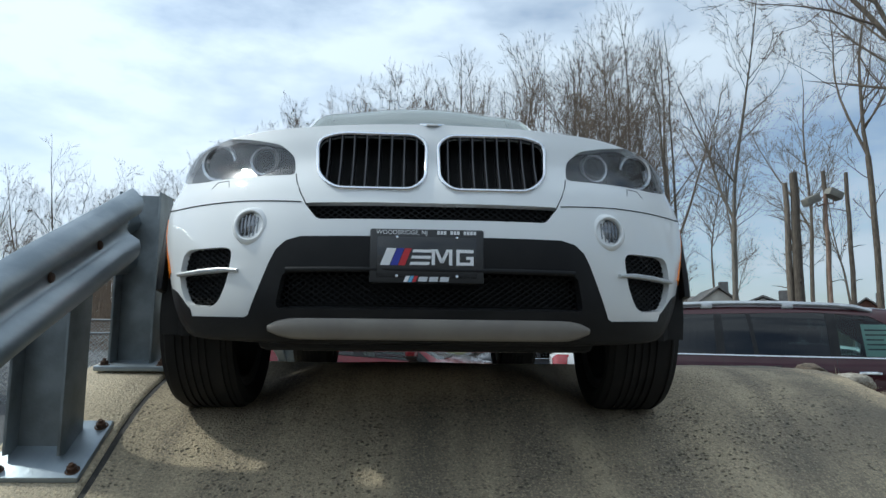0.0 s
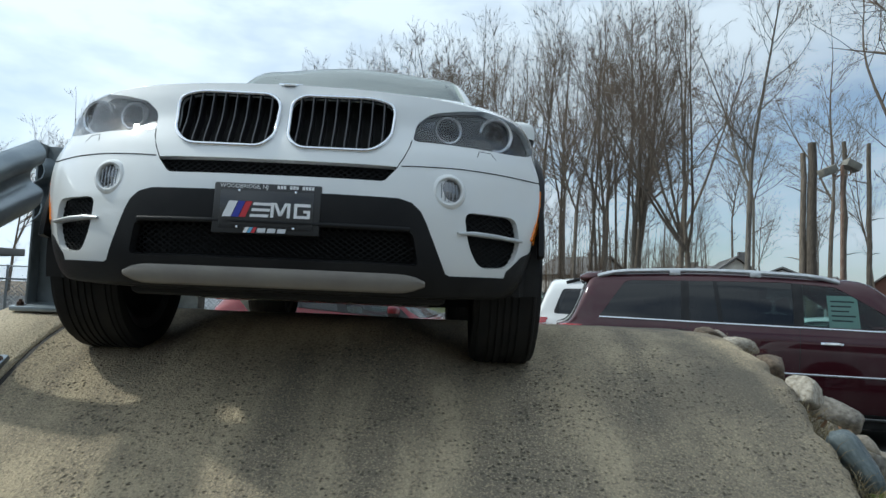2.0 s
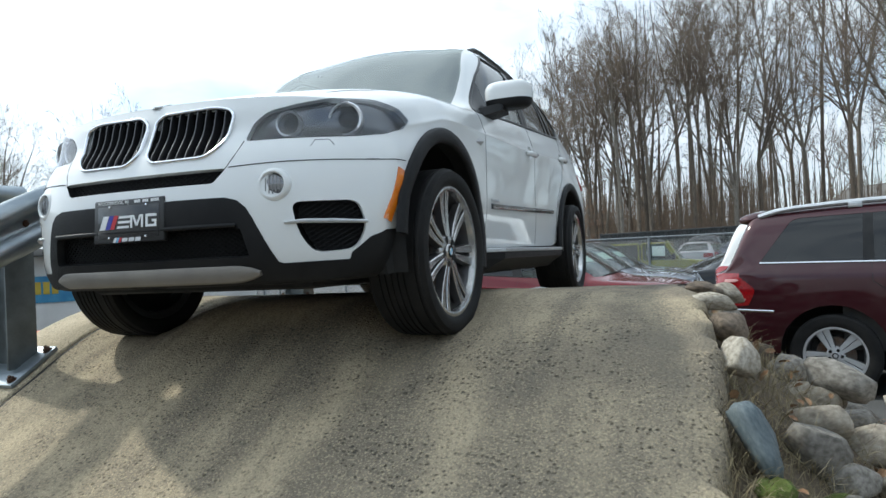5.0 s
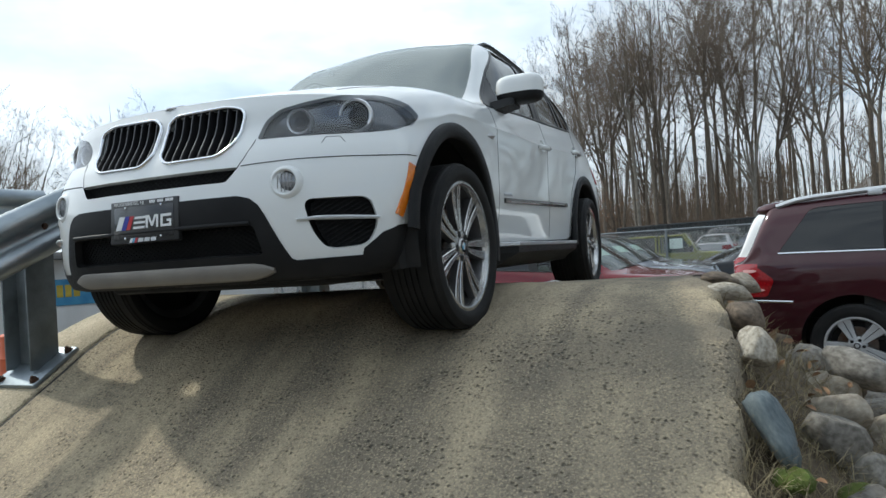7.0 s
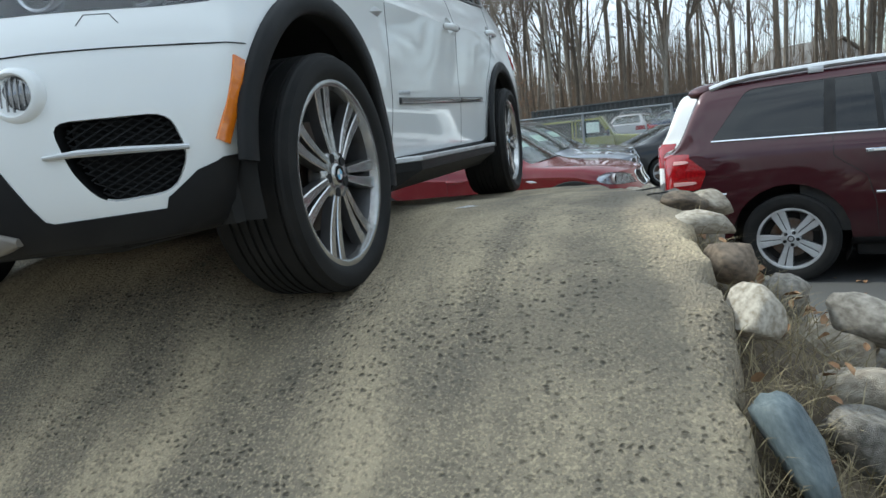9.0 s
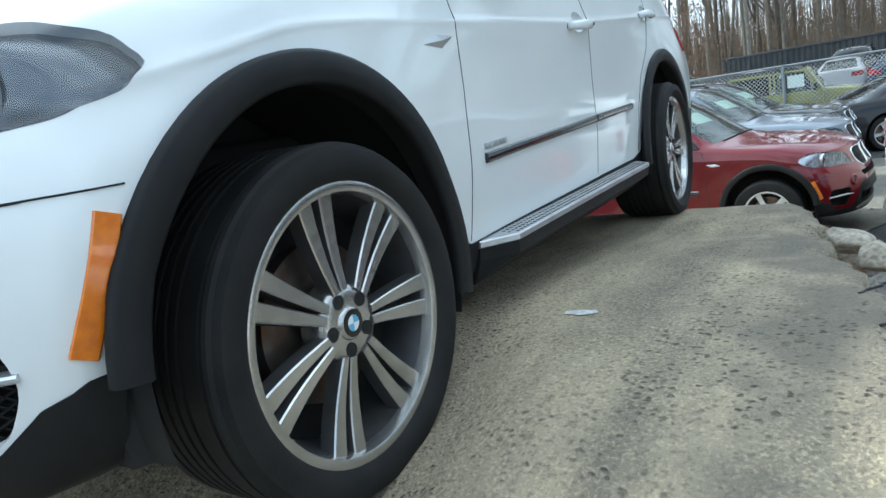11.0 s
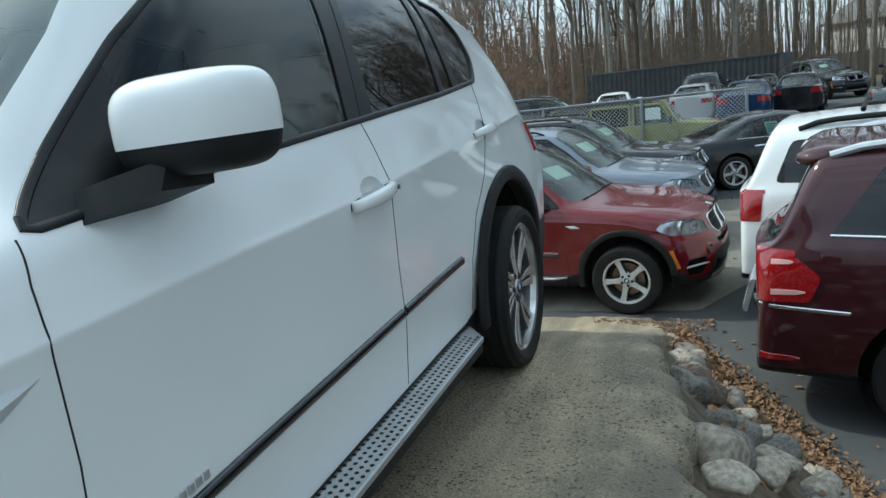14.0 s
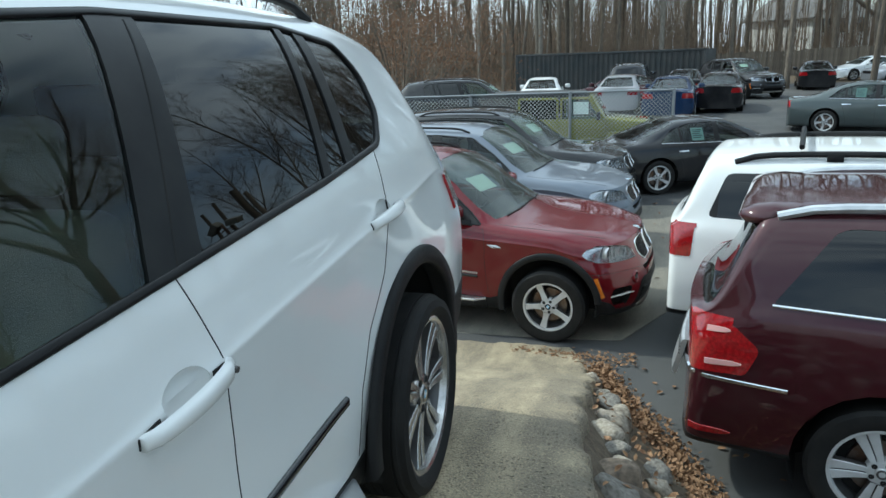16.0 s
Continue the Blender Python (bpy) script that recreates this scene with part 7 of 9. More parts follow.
# maroon seven-seater
GL = dict(table=table_of(0.90, 3.075, 1.13, 0.955, (1.06, 1.24), 0.22, 1.02, 1.875, 3.72, (1.255, 1.285), (4.02, 1.24), 0.67, 0.10, 0.30, 0.36, True), wb=3.075, tyre=0.395, w=0.955, rim=0.27,
          gap=0.07, style=(5, 0.034, 0.046),
          dlo=rounded([(0.46, 1.265), (2.2, 1.28), (3.70, 1.295), (3.42, 1.70), (3.35, 1.725), (1.75, 1.755), (1.20, 1.72)], 0.03, 2),
          panes=[[(0.70, 1.0), (1.56, 1.0), (1.54, 1.9), (0.70, 1.9)], [(1.66, 1.0), (2.34, 1.0), (2.44, 1.9), (1.64, 1.9)], [(2.39, 1.0), (2.72, 1.0), (2.72, 1.9), (2.48, 1.9)], [(2.82, 1.0), (3.9, 1.0), (3.9, 1.9), (2.80, 1.9)]],
          screen=[(-0.74, 1.28), (0, 1.30), (0.74, 1.28), (0.60, 1.74), (0, 1.795), (-0.60, 1.74)],
          backlight=rounded([(-0.80, 1.22), (0.80, 1.22), (0.66, 1.74), (-0.66, 1.74)], 0.04, 2),
          front=[(rounded([(0.48, 0.80), (0.90, 0.82), (0.86, 0.98), (0.50, 0.94)], 0.04, 2), M_CLEARLAMP, "headlight"), (rounded([(0.0, 0.72), (0.36, 0.72), (0.40, 0.95), (0.0, 0.96)], 0.03, 2), M_CHROME, "grille")],
          rear=[(rounded([(0.70, 0.88), (0.975, 0.86), (0.975, 1.19), (0.80, 1.20)], 0.03, 2), M_REDLAMP, "tail_lamp")],
          flank=[(rounded([(4.012, 1.195), (3.90, 1.165), (3.752, 1.045), (3.748, 1.010), (3.805, 0.872), (4.16, 0.858), (4.16, 1.195)], 0.025, 2), M_REDLAMP, "tail_lamp_side")],
          low=0.40, cabin=(0.45, 3.0), seats=(1.55, 2.55),
          gaps=[[(0.50, 1.25), (0.50, 0.9), (0.52, 0.42)], [(1.60, 1.27), (1.62, 0.8), (1.60, 0.42)], [(2.76, 1.75), (2.74, 1.1), (2.50, 0.92), (2.44, 0.70), (2.42, 0.42)]],
          handles=[(1.19, 1.11), (2.29, 1.12)], handle_mat=M_CHROME, mirror=(0.54, 1.33),
          strips=[([(0.50, 1.258), (2.2, 1.274), (3.70, 1.290)], 0.020, M_CHROME, "chrome_belt"), ([(0.60, 0.78), (2.44, 0.78)], 0.022, M_CHROME, "chrome_strip"),
                  ([(3.58, 0.815), (4.10, 0.835)], 0.026, M_CHROME, "chrome_strip"), ([(0.75, 0.345), (2.35, 0.345)], 0.05, M_ALU, "running_board")],
          rails=(0.665, 1.15, 3.72, M_ALU, 0.045, 0.027))
gl, gl_skin = plain_car(world_at(6.257, 4.724, -13), GL, M_MAROON, "suv", "maroon seven-seat car with chrome window line parked beside the ramp")
sticker(gl, gl_skin, 1.15, 1.46, -1)
# clear bands and reflector of its tail lamps
for s in (1, -1):
    for z, y0 in ((1.125, 3.90), (0.935, 3.83)):
        bm = bmesh.new()
        q = [gl_skin.side(yy, z - 0.04 * (yy - y0), s) for yy in np.linspace(y0, 4.03, 6)]
        strip(bm, [c + n * 0.004 for c, n in q], [n for _, n in q], [0.010, 0.028, 0.032, 0.034, 0.036, 0.036], 0.004)
        bmesh.ops.recalc_face_normals(bm, faces=bm.faces)
        part("clear_band", bm, M_PALELENS, gl, "pale clear band in the tail lamp")
    bm = bmesh.new()
    q = [gl_skin.side(yy, 0.475 + 0.03 * (4.1 - yy), s) for yy in np.linspace(3.86, 4.10, 6)]
    strip(bm, [c for c, _ in q], [n for _, n in q], [0.012, 0.034, 0.040, 0.044, 0.046, 0.046], 0.006)
    bmesh.ops.recalc_face_normals(bm, faces=bm.faces)
    part("reflector", bm, M_REDLAMP, gl, "red bumper reflector")
bm = bmesh.new()
q = [gl_skin.rear(x, 0.83)[0] for x in np.linspace(-0.86, 0.86, 16)]
tube(bm, [p + Vector((0, 0.004, 0)) for p in q], 0.014, 6)
part("bumper_chrome", bm, M_CHROME, gl)
bm = bmesh.new()
rings = []
for x in np.linspace(-0.675, 0.675, 27):
    c = gl_skin.top(math.copysign(min(abs(x), 0.55), x), 3.62)[0]
    k = math.sqrt(max(0.04, 1 - (max(0.0, abs(x) - 0.56) / 0.118) ** 2))
    mid = Vector((x, 3.78, c.z - 0.075))
    rings.append([mid + Vector((0, (yy - 3.78) * k, (zz + 0.075) * k)) for yy, zz in ((3.60, 0.004), (3.74, 0.006), (3.85, -0.010), (3.92, -0.042), (3.935, -0.075), (3.91, -0.110), (3.83, -0.128), (3.72, -0.125))])
loft(bm, rings, cap=True)
bmesh.ops.recalc_face_normals(bm, faces=bm.faces)
part("spoiler", bm, M_MAROON, gl, "rounded roof spoiler", sharp=60)
bm = bmesh.new()
q = [gl_skin.rear(x, 0.80)[0] for x in np.linspace(-0.66, 0.66, 10)]
strip(bm, [p + Vector((0, 0.035, 0)) for p in q], [Vector((0, 1, 0.25))] * 10, 0.24, 0.03)
bmesh.ops.recalc_face_normals(bm, faces=bm.faces)
part("step_plate", bm, M_ALU, gl, "ribbed aluminium loading guard")
for k in range(9):
    bm = bmesh.new()
    strip(bm, [p + Vector((0, 0.054 - 0.008 * (k - 4) * 0.25, 0.022 * (k - 4))) for p in q], [Vector((0, 1, 0.25))] * 10, 0.007, 0.006)
    bmesh.ops.recalc_face_normals(bm, faces=bm.faces)
    part("guard_rib", bm, M_RIMGREY, gl)

# white full-size car behind it
QX = dict(GL, table=table_of(0.95, 3.13, 1.22, 0.99, (1.12, 1.28), 0.55, 1.25, 1.90, 3.95, (1.28, 1.32), (4.22, 1.28), 0.72, 0.08, 0.25, 0.42, True), wb=3.13, tyre=0.40, w=0.99, rim=0.25, style=(6, 0, 0.05),
          dlo=rounded([(0.85, 1.29), (2.2, 1.30), (3.98, 1.33), (3.85, 1.70), (1.75, 1.77), (1.45, 1.75)], 0.05, 2),
          panes=[[(1.0, 1.1), (1.62, 1.1), (1.62, 1.9), (1.0, 1.9)], [(1.74, 1.1), (2.55, 1.1), (2.55, 1.9), (1.74, 1.9)], [(2.85, 1.1), (3.9, 1.1), (3.9, 1.9), (2.85, 1.9)]],
          screen=[(-0.76, 1.31), (0, 1.34), (0.76, 1.31), (0.64, 1.76), (0, 1.82), (-0.64, 1.76)], backlight=rounded([(-0.74, 1.32), (0.74, 1.32), (0.66, 1.74), (-0.66, 1.74)], 0.05, 2),
          flank=[(rounded([(4.09, 0.98), (4.45, 0.98), (4.45, 1.27), (4.07, 1.27)], 0.015, 2), M_REDLAMP, "tail_lamp_side")], rear=[(rounded([(0.84, 0.98), (1.02, 0.98), (1.02, 1.27), (0.85, 1.27)], 0.015, 2), M_REDLAMP, "tail_lamp")], low=0.46, strips=[], mirror=(0.92, 1.36), handles=[(1.38, 1.12), (2.42, 1.13)], handle_mat=M_CHROME,
          gaps=[[(0.74, 1.27), (0.72, 0.8), (0.70, 0.5)], [(1.68, 1.29), (1.70, 0.5)], [(2.72, 1.30), (2.62, 0.9), (2.52, 0.5)]], rails=(0.72, 1.55, 3.8, M_PLASTIC, 0.05, 0.026))
qx, qx_skin = plain_car(world_at(6.42, 6.94, -13), QX, M_WHITE, "suv", "white full-size car with black roof rails parked on the lot")
for y0 in (2.0, 3.3):
    bm = bmesh.new()
    tube(bm, [Vector((-0.72, y0, 1.93)), Vector((-0.40, y0, 1.965)), Vector((0.40, y0, 1.965)), Vector((0.72, y0, 1.93))], 0.022, 8)
    part("roof_bar", bm, M_PLASTIC, qx)

# white van with a sloping tail
VAN = dict(GL, table=table_of(0.95, 3.0, 1.20, 1.0, (0.98, 1.12), 0.30, 1.25, 1.74, 3.55, (1.10, 1.14), (3.95, 1.02), 0.66, 0.16, 0.35, 0.32, True), wb=3.0, tyre=0.345, w=1.0, rim=0.22, style=(5, 0.02, 0.03),
           dlo=rounded([(0.65, 1.12), (2.2, 1.13), (3.55, 1.17), (3.35, 1.55), (1.75, 1.61), (1.35, 1.60)], 0.05, 2),
           panes=[[(0.9, 0.9), (1.60, 0.9), (1.60, 1.8), (0.9, 1.8)], [(1.72, 0.9), (2.55, 0.9), (2.55, 1.8), (1.72, 1.8)], [(2.62, 0.9), (3.7, 0.9), (3.7, 1.8), (2.62, 1.8)]],
           screen=[(-0.74, 1.15), (0, 1.18), (0.74, 1.15), (0.60, 1.62), (0, 1.67), (-0.60, 1.62)], backlight=rounded([(-0.80, 1.14), (0.80, 1.14), (0.66, 1.62), (-0.66, 1.62)], 0.06, 3),
           flank=[], rear=[(rounded([(0.60, 0.985), (0.78, 0.945), (1.01, 0.90), (1.01, 1.06), (0.60, 1.045)], 0.02, 2), M_REDLAMP, "tail_lamp"), (rounded([(0.0, 0.985), (0.597, 0.985), (0.597, 1.045), (0.0, 1.045)], 0.004, 1), M_CLEARLAMP, "tail_band")], low=0.36, strips=[], rails=None, handles=[(1.40, 0.95), (2.35, 0.95)], mirror=(0.78, 1.18),
           gaps=[[(0.62, 1.10), (0.60, 0.4)], [(1.66, 1.12), (1.66, 0.4)], [(2.6, 1.14), (2.5, 0.4)]])
van, van_skin = plain_car(world_at(7.84, -0.08, -8), VAN, M_WHITE, "minivan", "white family van with a red-lamped tail parked on the lot", "van")
bm = bmesh.new()
c, n = van_skin.rear(0.0, 0.86)
q = Matrix.Translation(c) @ n.to_track_quat("Z", "Y").to_matrix().to_4x4()
box(bm, -0.155, 0.155, -0.078, 0.078, 0.0, 0.012, 0.004, m=q)
M_YELLOWPLATE = material("yellow number plate", (0.62, 0.50, 0.10), 0.4, second=(0.66, 0.60, 0.30), scale=9)
plate = part("number_plate", bm, M_YELLOWPLATE, van, "yellow number plate with dark bars")
for k in range(6):
    bm = bmesh.new()
    box(bm, -0.115 + 0.04 * k, -0.087 + 0.04 * k, -0.028, 0.028, 0.0125, 0.014, m=q)
    part("plate_bar", bm, M_GLOSSBLACK, plate, smooth=False)
bm = bmesh.new()
q = [van_skin.rear(x, 0.55) for x in np.linspace(-0.85, 0.85, 14)]
strip(bm, [c for c, _ in q], [n for _, n in q], 0.06, 0.010)
bmesh.ops.recalc_face_normals(bm, faces=bm.faces)
part("bumper_strip", bm, M_PLASTIC, van)
bm = bmesh.new()
rings = []
for x in np.linspace(-0.62, 0.62, 15):
    c = van_skin.top(x, 3.50)[0]
    e = 0.07 * (abs(x) / 0.62) ** 3
    rings.append([c + Vector((0, dy - e * (dy > 0), dz)) for dy, dz in ((-0.06, 0.004), (0.12, 0.0), (0.24, -0.03), (0.25, -0.055), (0.10, -0.07))])
loft(bm, rings, cap=True)
bmesh.ops.recalc_face_normals(bm, faces=bm.faces)
part("spoiler", bm, M_GLOSSBLACK, van, "black roof spoiler", sharp=60)
bm = bmesh.new()
c = van_skin.top(0.0, 3.60)[0]
box(bm, -0.16, 0.16, 3.735, 3.765, c.z - 0.075, c.z - 0.045, 0.006)
part("brake_light", bm, M_REDLAMP, van, "high red brake light")
bm = bmesh.new()
q = [van_skin.rear(x, z)[0] + Vector((0, 0.02, 0)) for x, z in ((0.02, 1.10), (0.22, 1.16), (0.46, 1.14))]
tube(bm, q, 0.010, 6)
part("wiper", bm, M_PLASTIC, van, "black rear wiper")
bm = bmesh.new()
q = [van_skin.rear(x, 1.075 + 0.02 * (1 - (x / 0.7) ** 2)) for x in np.linspace(-0.86, 0.86, 18)]
strip(bm, [c for c, _ in q], [n for _, n in q], 0.020, 0.010)
bmesh.ops.recalc_face_normals(bm, faces=bm.faces)
part("chrome_strip", bm, M_CHROME, van)

# three more of the same five-door make, lower trim
red, red_skin = five_door(world_at(1.08, 8.02, -8), M_RED, "dark red five-door off-road car parked nose out", (5, 0.0, 0.062), False, (M_RIMSILVER, M_RIMGREY), 0.0, 50)
red["group"] = "row of parked off-road cars"
c, n = red_skin.on((-0.30, -2.0, 1.47), (0, 1, 0))
q = Matrix.Translation(c - n * 0.025) @ n.to_track_quat("Z", "Y").to_matrix().to_4x4()
bm = bmesh.new()
box(bm, -0.17, 0.17, -0.11, 0.11, 0, 0.003, m=q)
part("price_sheet", bm, M_PAPER, red, "pale green price sheet behind the windscreen", smooth=False)
for (x, y, h), lac, lab in (((1.0, 10.75, -8), M_BLUEGREY, "blue-grey five-door off-road car parked nose out"), ((0.95, 13.45, -7), M_BLACKCAR, "black five-door off-road car parked nose out")):
    tagged(recolour(copy_thing(red, world_at(x, y, h)), M_RED, lac), lab)

# saloons
SEDAN = dict(GL, table=table_of(0.90, 2.75, 1.05, 0.90, (0.72, 0.93), 0.42, 1.32, 1.44, 2.42, (0.93, 0.97), (3.05, 1.02), 0.56, 0.14, 0.32, 0.24), wb=2.75, tyre=0.33, w=0.90, rim=0.235, style=(5, 0.018, 0.026), gap=0.05,
             dlo=rounded([(0.72, 0.955), (1.8, 0.965), (2.72, 0.985), (2.45, 1.22), (2.1, 1.315), (1.6, 1.335), (1.35, 1.31)], 0.03, 2),
             panes=[[(0.9, 0.8), (1.52, 0.8), (1.52, 1.5), (0.9, 1.5)], [(1.62, 0.8), (2.28, 0.8), (2.28, 1.5), (1.62, 1.5)], [(2.32, 0.8), (2.9, 0.8), (2.9, 1.5), (2.32, 1.5)]],
             screen=[(-0.68, 0.95), (0, 0.98), (0.68, 0.95), (0.50, 1.34), (0, 1.38), (-0.50, 1.34)], backlight=rounded([(-0.62, 1.03), (0.62, 1.03), (0.48, 1.34), (-0.48, 1.34)], 0.04, 2),
             front=[(rounded([(0.46, 0.60), (0.84, 0.64), (0.80, 0.72), (0.50, 0.69)], 0.03, 2), M_CLEARLAMP, "headlight"), (rounded([(0.0, 0.52), (0.34, 0.52), (0.36, 0.66), (0.0, 0.67)], 0.03, 2), M_GLOSSBLACK, "grille")],
             flank=[], rear=[(rounded([(0.46, 0.74), (0.90, 0.74), (0.90, 0.92), (0.48, 0.90)], 0.03, 2), M_REDLAMP, "tail_lamp")], low=None, strips=[([(0.80, 0.953), (1.8, 0.962), (2.70, 0.98)], 0.014, M_CHROME, "chrome_belt")],
             rails=None, handles=[(1.30, 0.80), (2.15, 0.82)], mirror=(0.82, 1.0), cabin=(0.62, 2.4), seats=(1.6, 2.35), rear_glass=M_GLASS_DOOR,
             gaps=[[(0.62, 0.92), (0.60, 0.3)], [(1.57, 0.96), (1.58, 0.3)], [(2.42, 0.97), (2.30, 0.6), (2.24, 0.3)]])
sedan, sedan_skin = plain_car(world_at(4.52, 16.28, 22), SEDAN, M_BLACKCAR, "sedan", "black saloon with chrome window line parked by the fence", "car", False)
sticker(sedan, sedan_skin, 1.95, 1.13, -1, 0.24, 0.26)
for x, y, h, lac, lab in ((3.5, 29.3, 82, M_BLUE, "blue saloon parked with its tail to the aisle"), (5.5, 31.7, 80, M_BLACKCAR, "black saloon parked with its tail to the aisle"),
                          (9.85, 21.9, -20, M_GREENGREY, "grey-green saloon standing in the aisle"), (14.6, 49.0, -160, M_WHITE, "white saloon parked near the wooden fence"),
                          (15.6, 45.8, -160, M_SILVER, "silver saloon parked near the wooden fence"), (17.0, 42.6, -162, M_RED, "red saloon parked near the wooden fence"),
                          (17.6, 39.0, -165, M_WHITE, "white saloon parked near the wooden fence"), (19.0, 35.4, -165, M_SILVER, "silver saloon parked near the wooden fence"),
                          (1.6, 31.6, 84, M_SILVER, "silver saloon parked in the second row"), (4.4, 37.2, 85, M_BLACKCAR, "black saloon parked in the far row"), (11.6, 43.6, 80, M_BLACKCAR, "black saloon parked with its tail to the lot"),
                          (11.2, 11.6, -30, M_WHITE, "white saloon parked behind the maroon car"), (14.6, 11.2, -32, M_BLUE, "blue saloon parked behind the maroon car"),
                          (-6.5, 24.5, 10, M_WHITE, "white saloon parked behind the fence"), (-1.75, 31.6, 92, M_WHITE, "white saloon parked behind the fence"), (0.5, 31.9, 128, M_MAROON, "dark maroon saloon parked behind the fence")):
    tagged(recolour(copy_thing(sedan, world_at(x, y, h)), M_BLACKCAR, lac) if lac is not M_BLACKCAR else copy_thing(sedan, world_at(x, y, h)), lab, "car", "cars on the far lot")
for x, y, h, lac, lab in ((7.55, 35.4, -62, M_BLACKCAR, "black off-road car parked facing the aisle"), (2.0, 37.0, 84, M_BLACKCAR, "black off-road car parked before the container"),
                          (-1.5, 22.5, 8, M_BLACKCAR, "black off-road car behind the fence")):
    tagged(recolour(copy_thing(red, world_at(x, y, h)), M_RED, lac), lab, "car", "cars on the far lot")


def jeep(m):
    """Olive square-bodied open-wheel off-roader."""
    car = empty("jeep", m, "olive green square-bodied off-road car with a dark soft top", "car")
    w = 0.78

    def slab(nm, pts, x0, x1, mat, bev=0.02):
        bm = bmesh.new()
        a = [bm.verts.new((x0, y, z)) for y, z in pts]
        b = [bm.verts.new((x1, y, z)) for y, z in pts]
        bm.faces.new(a)
        bm.faces.new(b[::-1])
        for i in range(len(pts)):
            bm.faces.new((a[i - 1], a[i], b[i], b[i - 1])[::-1])
        bmesh.ops.recalc_face_normals(bm, faces=bm.faces)
        bmesh.ops.bevel(bm, geom=bm.edges[:], offset=bev, segments=2, affect="EDGES", profile=0.5)
        return part(nm, bm, mat, car, sharp=50)

    slab("tub", [(0.55, 0.55), (0.52, 1.20), (3.55, 1.20), (3.60, 0.55)], -w, w, M_JEEP)
    slab("bonnet", [(-0.62, 0.75), (-0.62, 1.10), (0.55, 1.22), (0.55, 0.75)], -0.62, 0.62, M_JEEP, 0.04)
    slab("soft_top", [(0.98, 1.66), (1.10, 1.80), (3.30, 1.80), (3.55, 1.70), (3.55, 1.20), (3.50, 1.20), (3.45, 1.66)], -w + 0.03, w - 0.03, M_CABIN, 0.02)
    slab("windscreen_frame", [(0.52, 1.20), (0.84, 1.74), (0.90, 1.74), (0.60, 1.20)], -w + 0.02, w - 0.02, M_JEEP, 0.012)
    for s in (1, -1):
        for a, b in ((0.60, 1.55), (1.60, 2.55)):
            slab("door", [(a, 0.58), (a - 0.02, 1.20), (b, 1.20), (b, 0.58)], min(s * w, s * (w + 0.012)), max(s * w, s * (w + 0.012)), M_JEEP, 0.005)
            for p, q in (((a + 0.02, 1.20), (a + (0.30 if a < 1 else 0.02), 1.68)), ((a + (0.30 if a < 1 else 0.02), 1.68), (b - 0.02, 1.68)), ((b - 0.02, 1.68), (b - 0.02, 1.20))):
                bm = bmesh.new()
                tube(bm, [(s * (w - 0.01), *p), (s * (w - 0.04), *q)], 0.028, 6)
                part("door_frame", bm, M_JEEP, car)
            bm = bmesh.new()
            vs = [bm.verts.new((s * (w - 0.02), y, z)) for y, z in ((a + 0.03, 1.21), (b - 0.04, 1.21), (b - 0.04, 1.66), (a + (0.30 if a < 1 else 0.05), 1.66))]
            bm.faces.new(vs)
            part("side_window", bm, M_GLASS_DARK if a > 1 else M_GLASS_DOOR, car)
        slab("rear_curtain", [(2.62, 1.20), (2.62, 1.66), (3.42, 1.66), (3.48, 1.20)], min(s * (w - 0.03), s * (w - 0.01)), max(s * (w - 0.03), s * (w - 0.01)), M_CABIN, 0.006)
        for yy in (0.0, 2.95):
            slab("wing", [(yy - 0.55, 0.80), (yy - 0.48, 0.92), (yy + 0.42, 0.92), (yy + 0.60, 0.62), (yy + 0.54, 0.62), (yy + 0.36, 0.86), (yy - 0.44, 0.86), (yy - 0.50, 0.78)], min(s * 0.62, s * 0.93), max(s * 0.62, s * 0.93), M_JEEP if yy == 0 else M_PLASTIC, 0.01)
            wheel("wheel", car, Matrix.Translation((s * 0.80, yy, 0.39)), 0.39, 0.25, 0.21, (5, 0.0, 0.06), s, (M_RIMSILVER, M_RIMGREY), 48, False)
        bm = bmesh.new()
        lathe(bm, [(0.0005, -0.63), (0.08, -0.632), (0.09, -0.62), (0.09, -0.58)], 20, "y", Matrix.Translation((s * 0.42, 0, 0.95)))
        part("headlight", bm, M_CLEARLAMP, car)
        bm = bmesh.new()
        box(bm, min(s * 0.82, s * 1.0), max(s * 0.82, s * 1.0), 0.62, 0.70, 1.20, 1.38, 0.02)
        part("wing_mirror", bm, M_PLASTIC, car)
    slab("bumper", [(-0.80, 0.50), (-0.80, 0.66), (-0.66, 0.66), (-0.66, 0.50)], -0.78, 0.78, M_PLASTIC)
    bm = bmesh.new()
    box(bm, -0.5, 0.5, -0.5, 3.5, 0.35, 0.6, 0.03)
    part("chassis", bm, M_DARK, car)
    bm = bmesh.new()
    box(bm, -w - 0.002, -w + 0.016, 0.90, 1.25, 1.32, 1.60)
    part("price_sheet", bm, M_PAPER, car, "pale green price sheet in the window", smooth=False)
    return car


jeep(world_at(1.72, 18.0, -2))


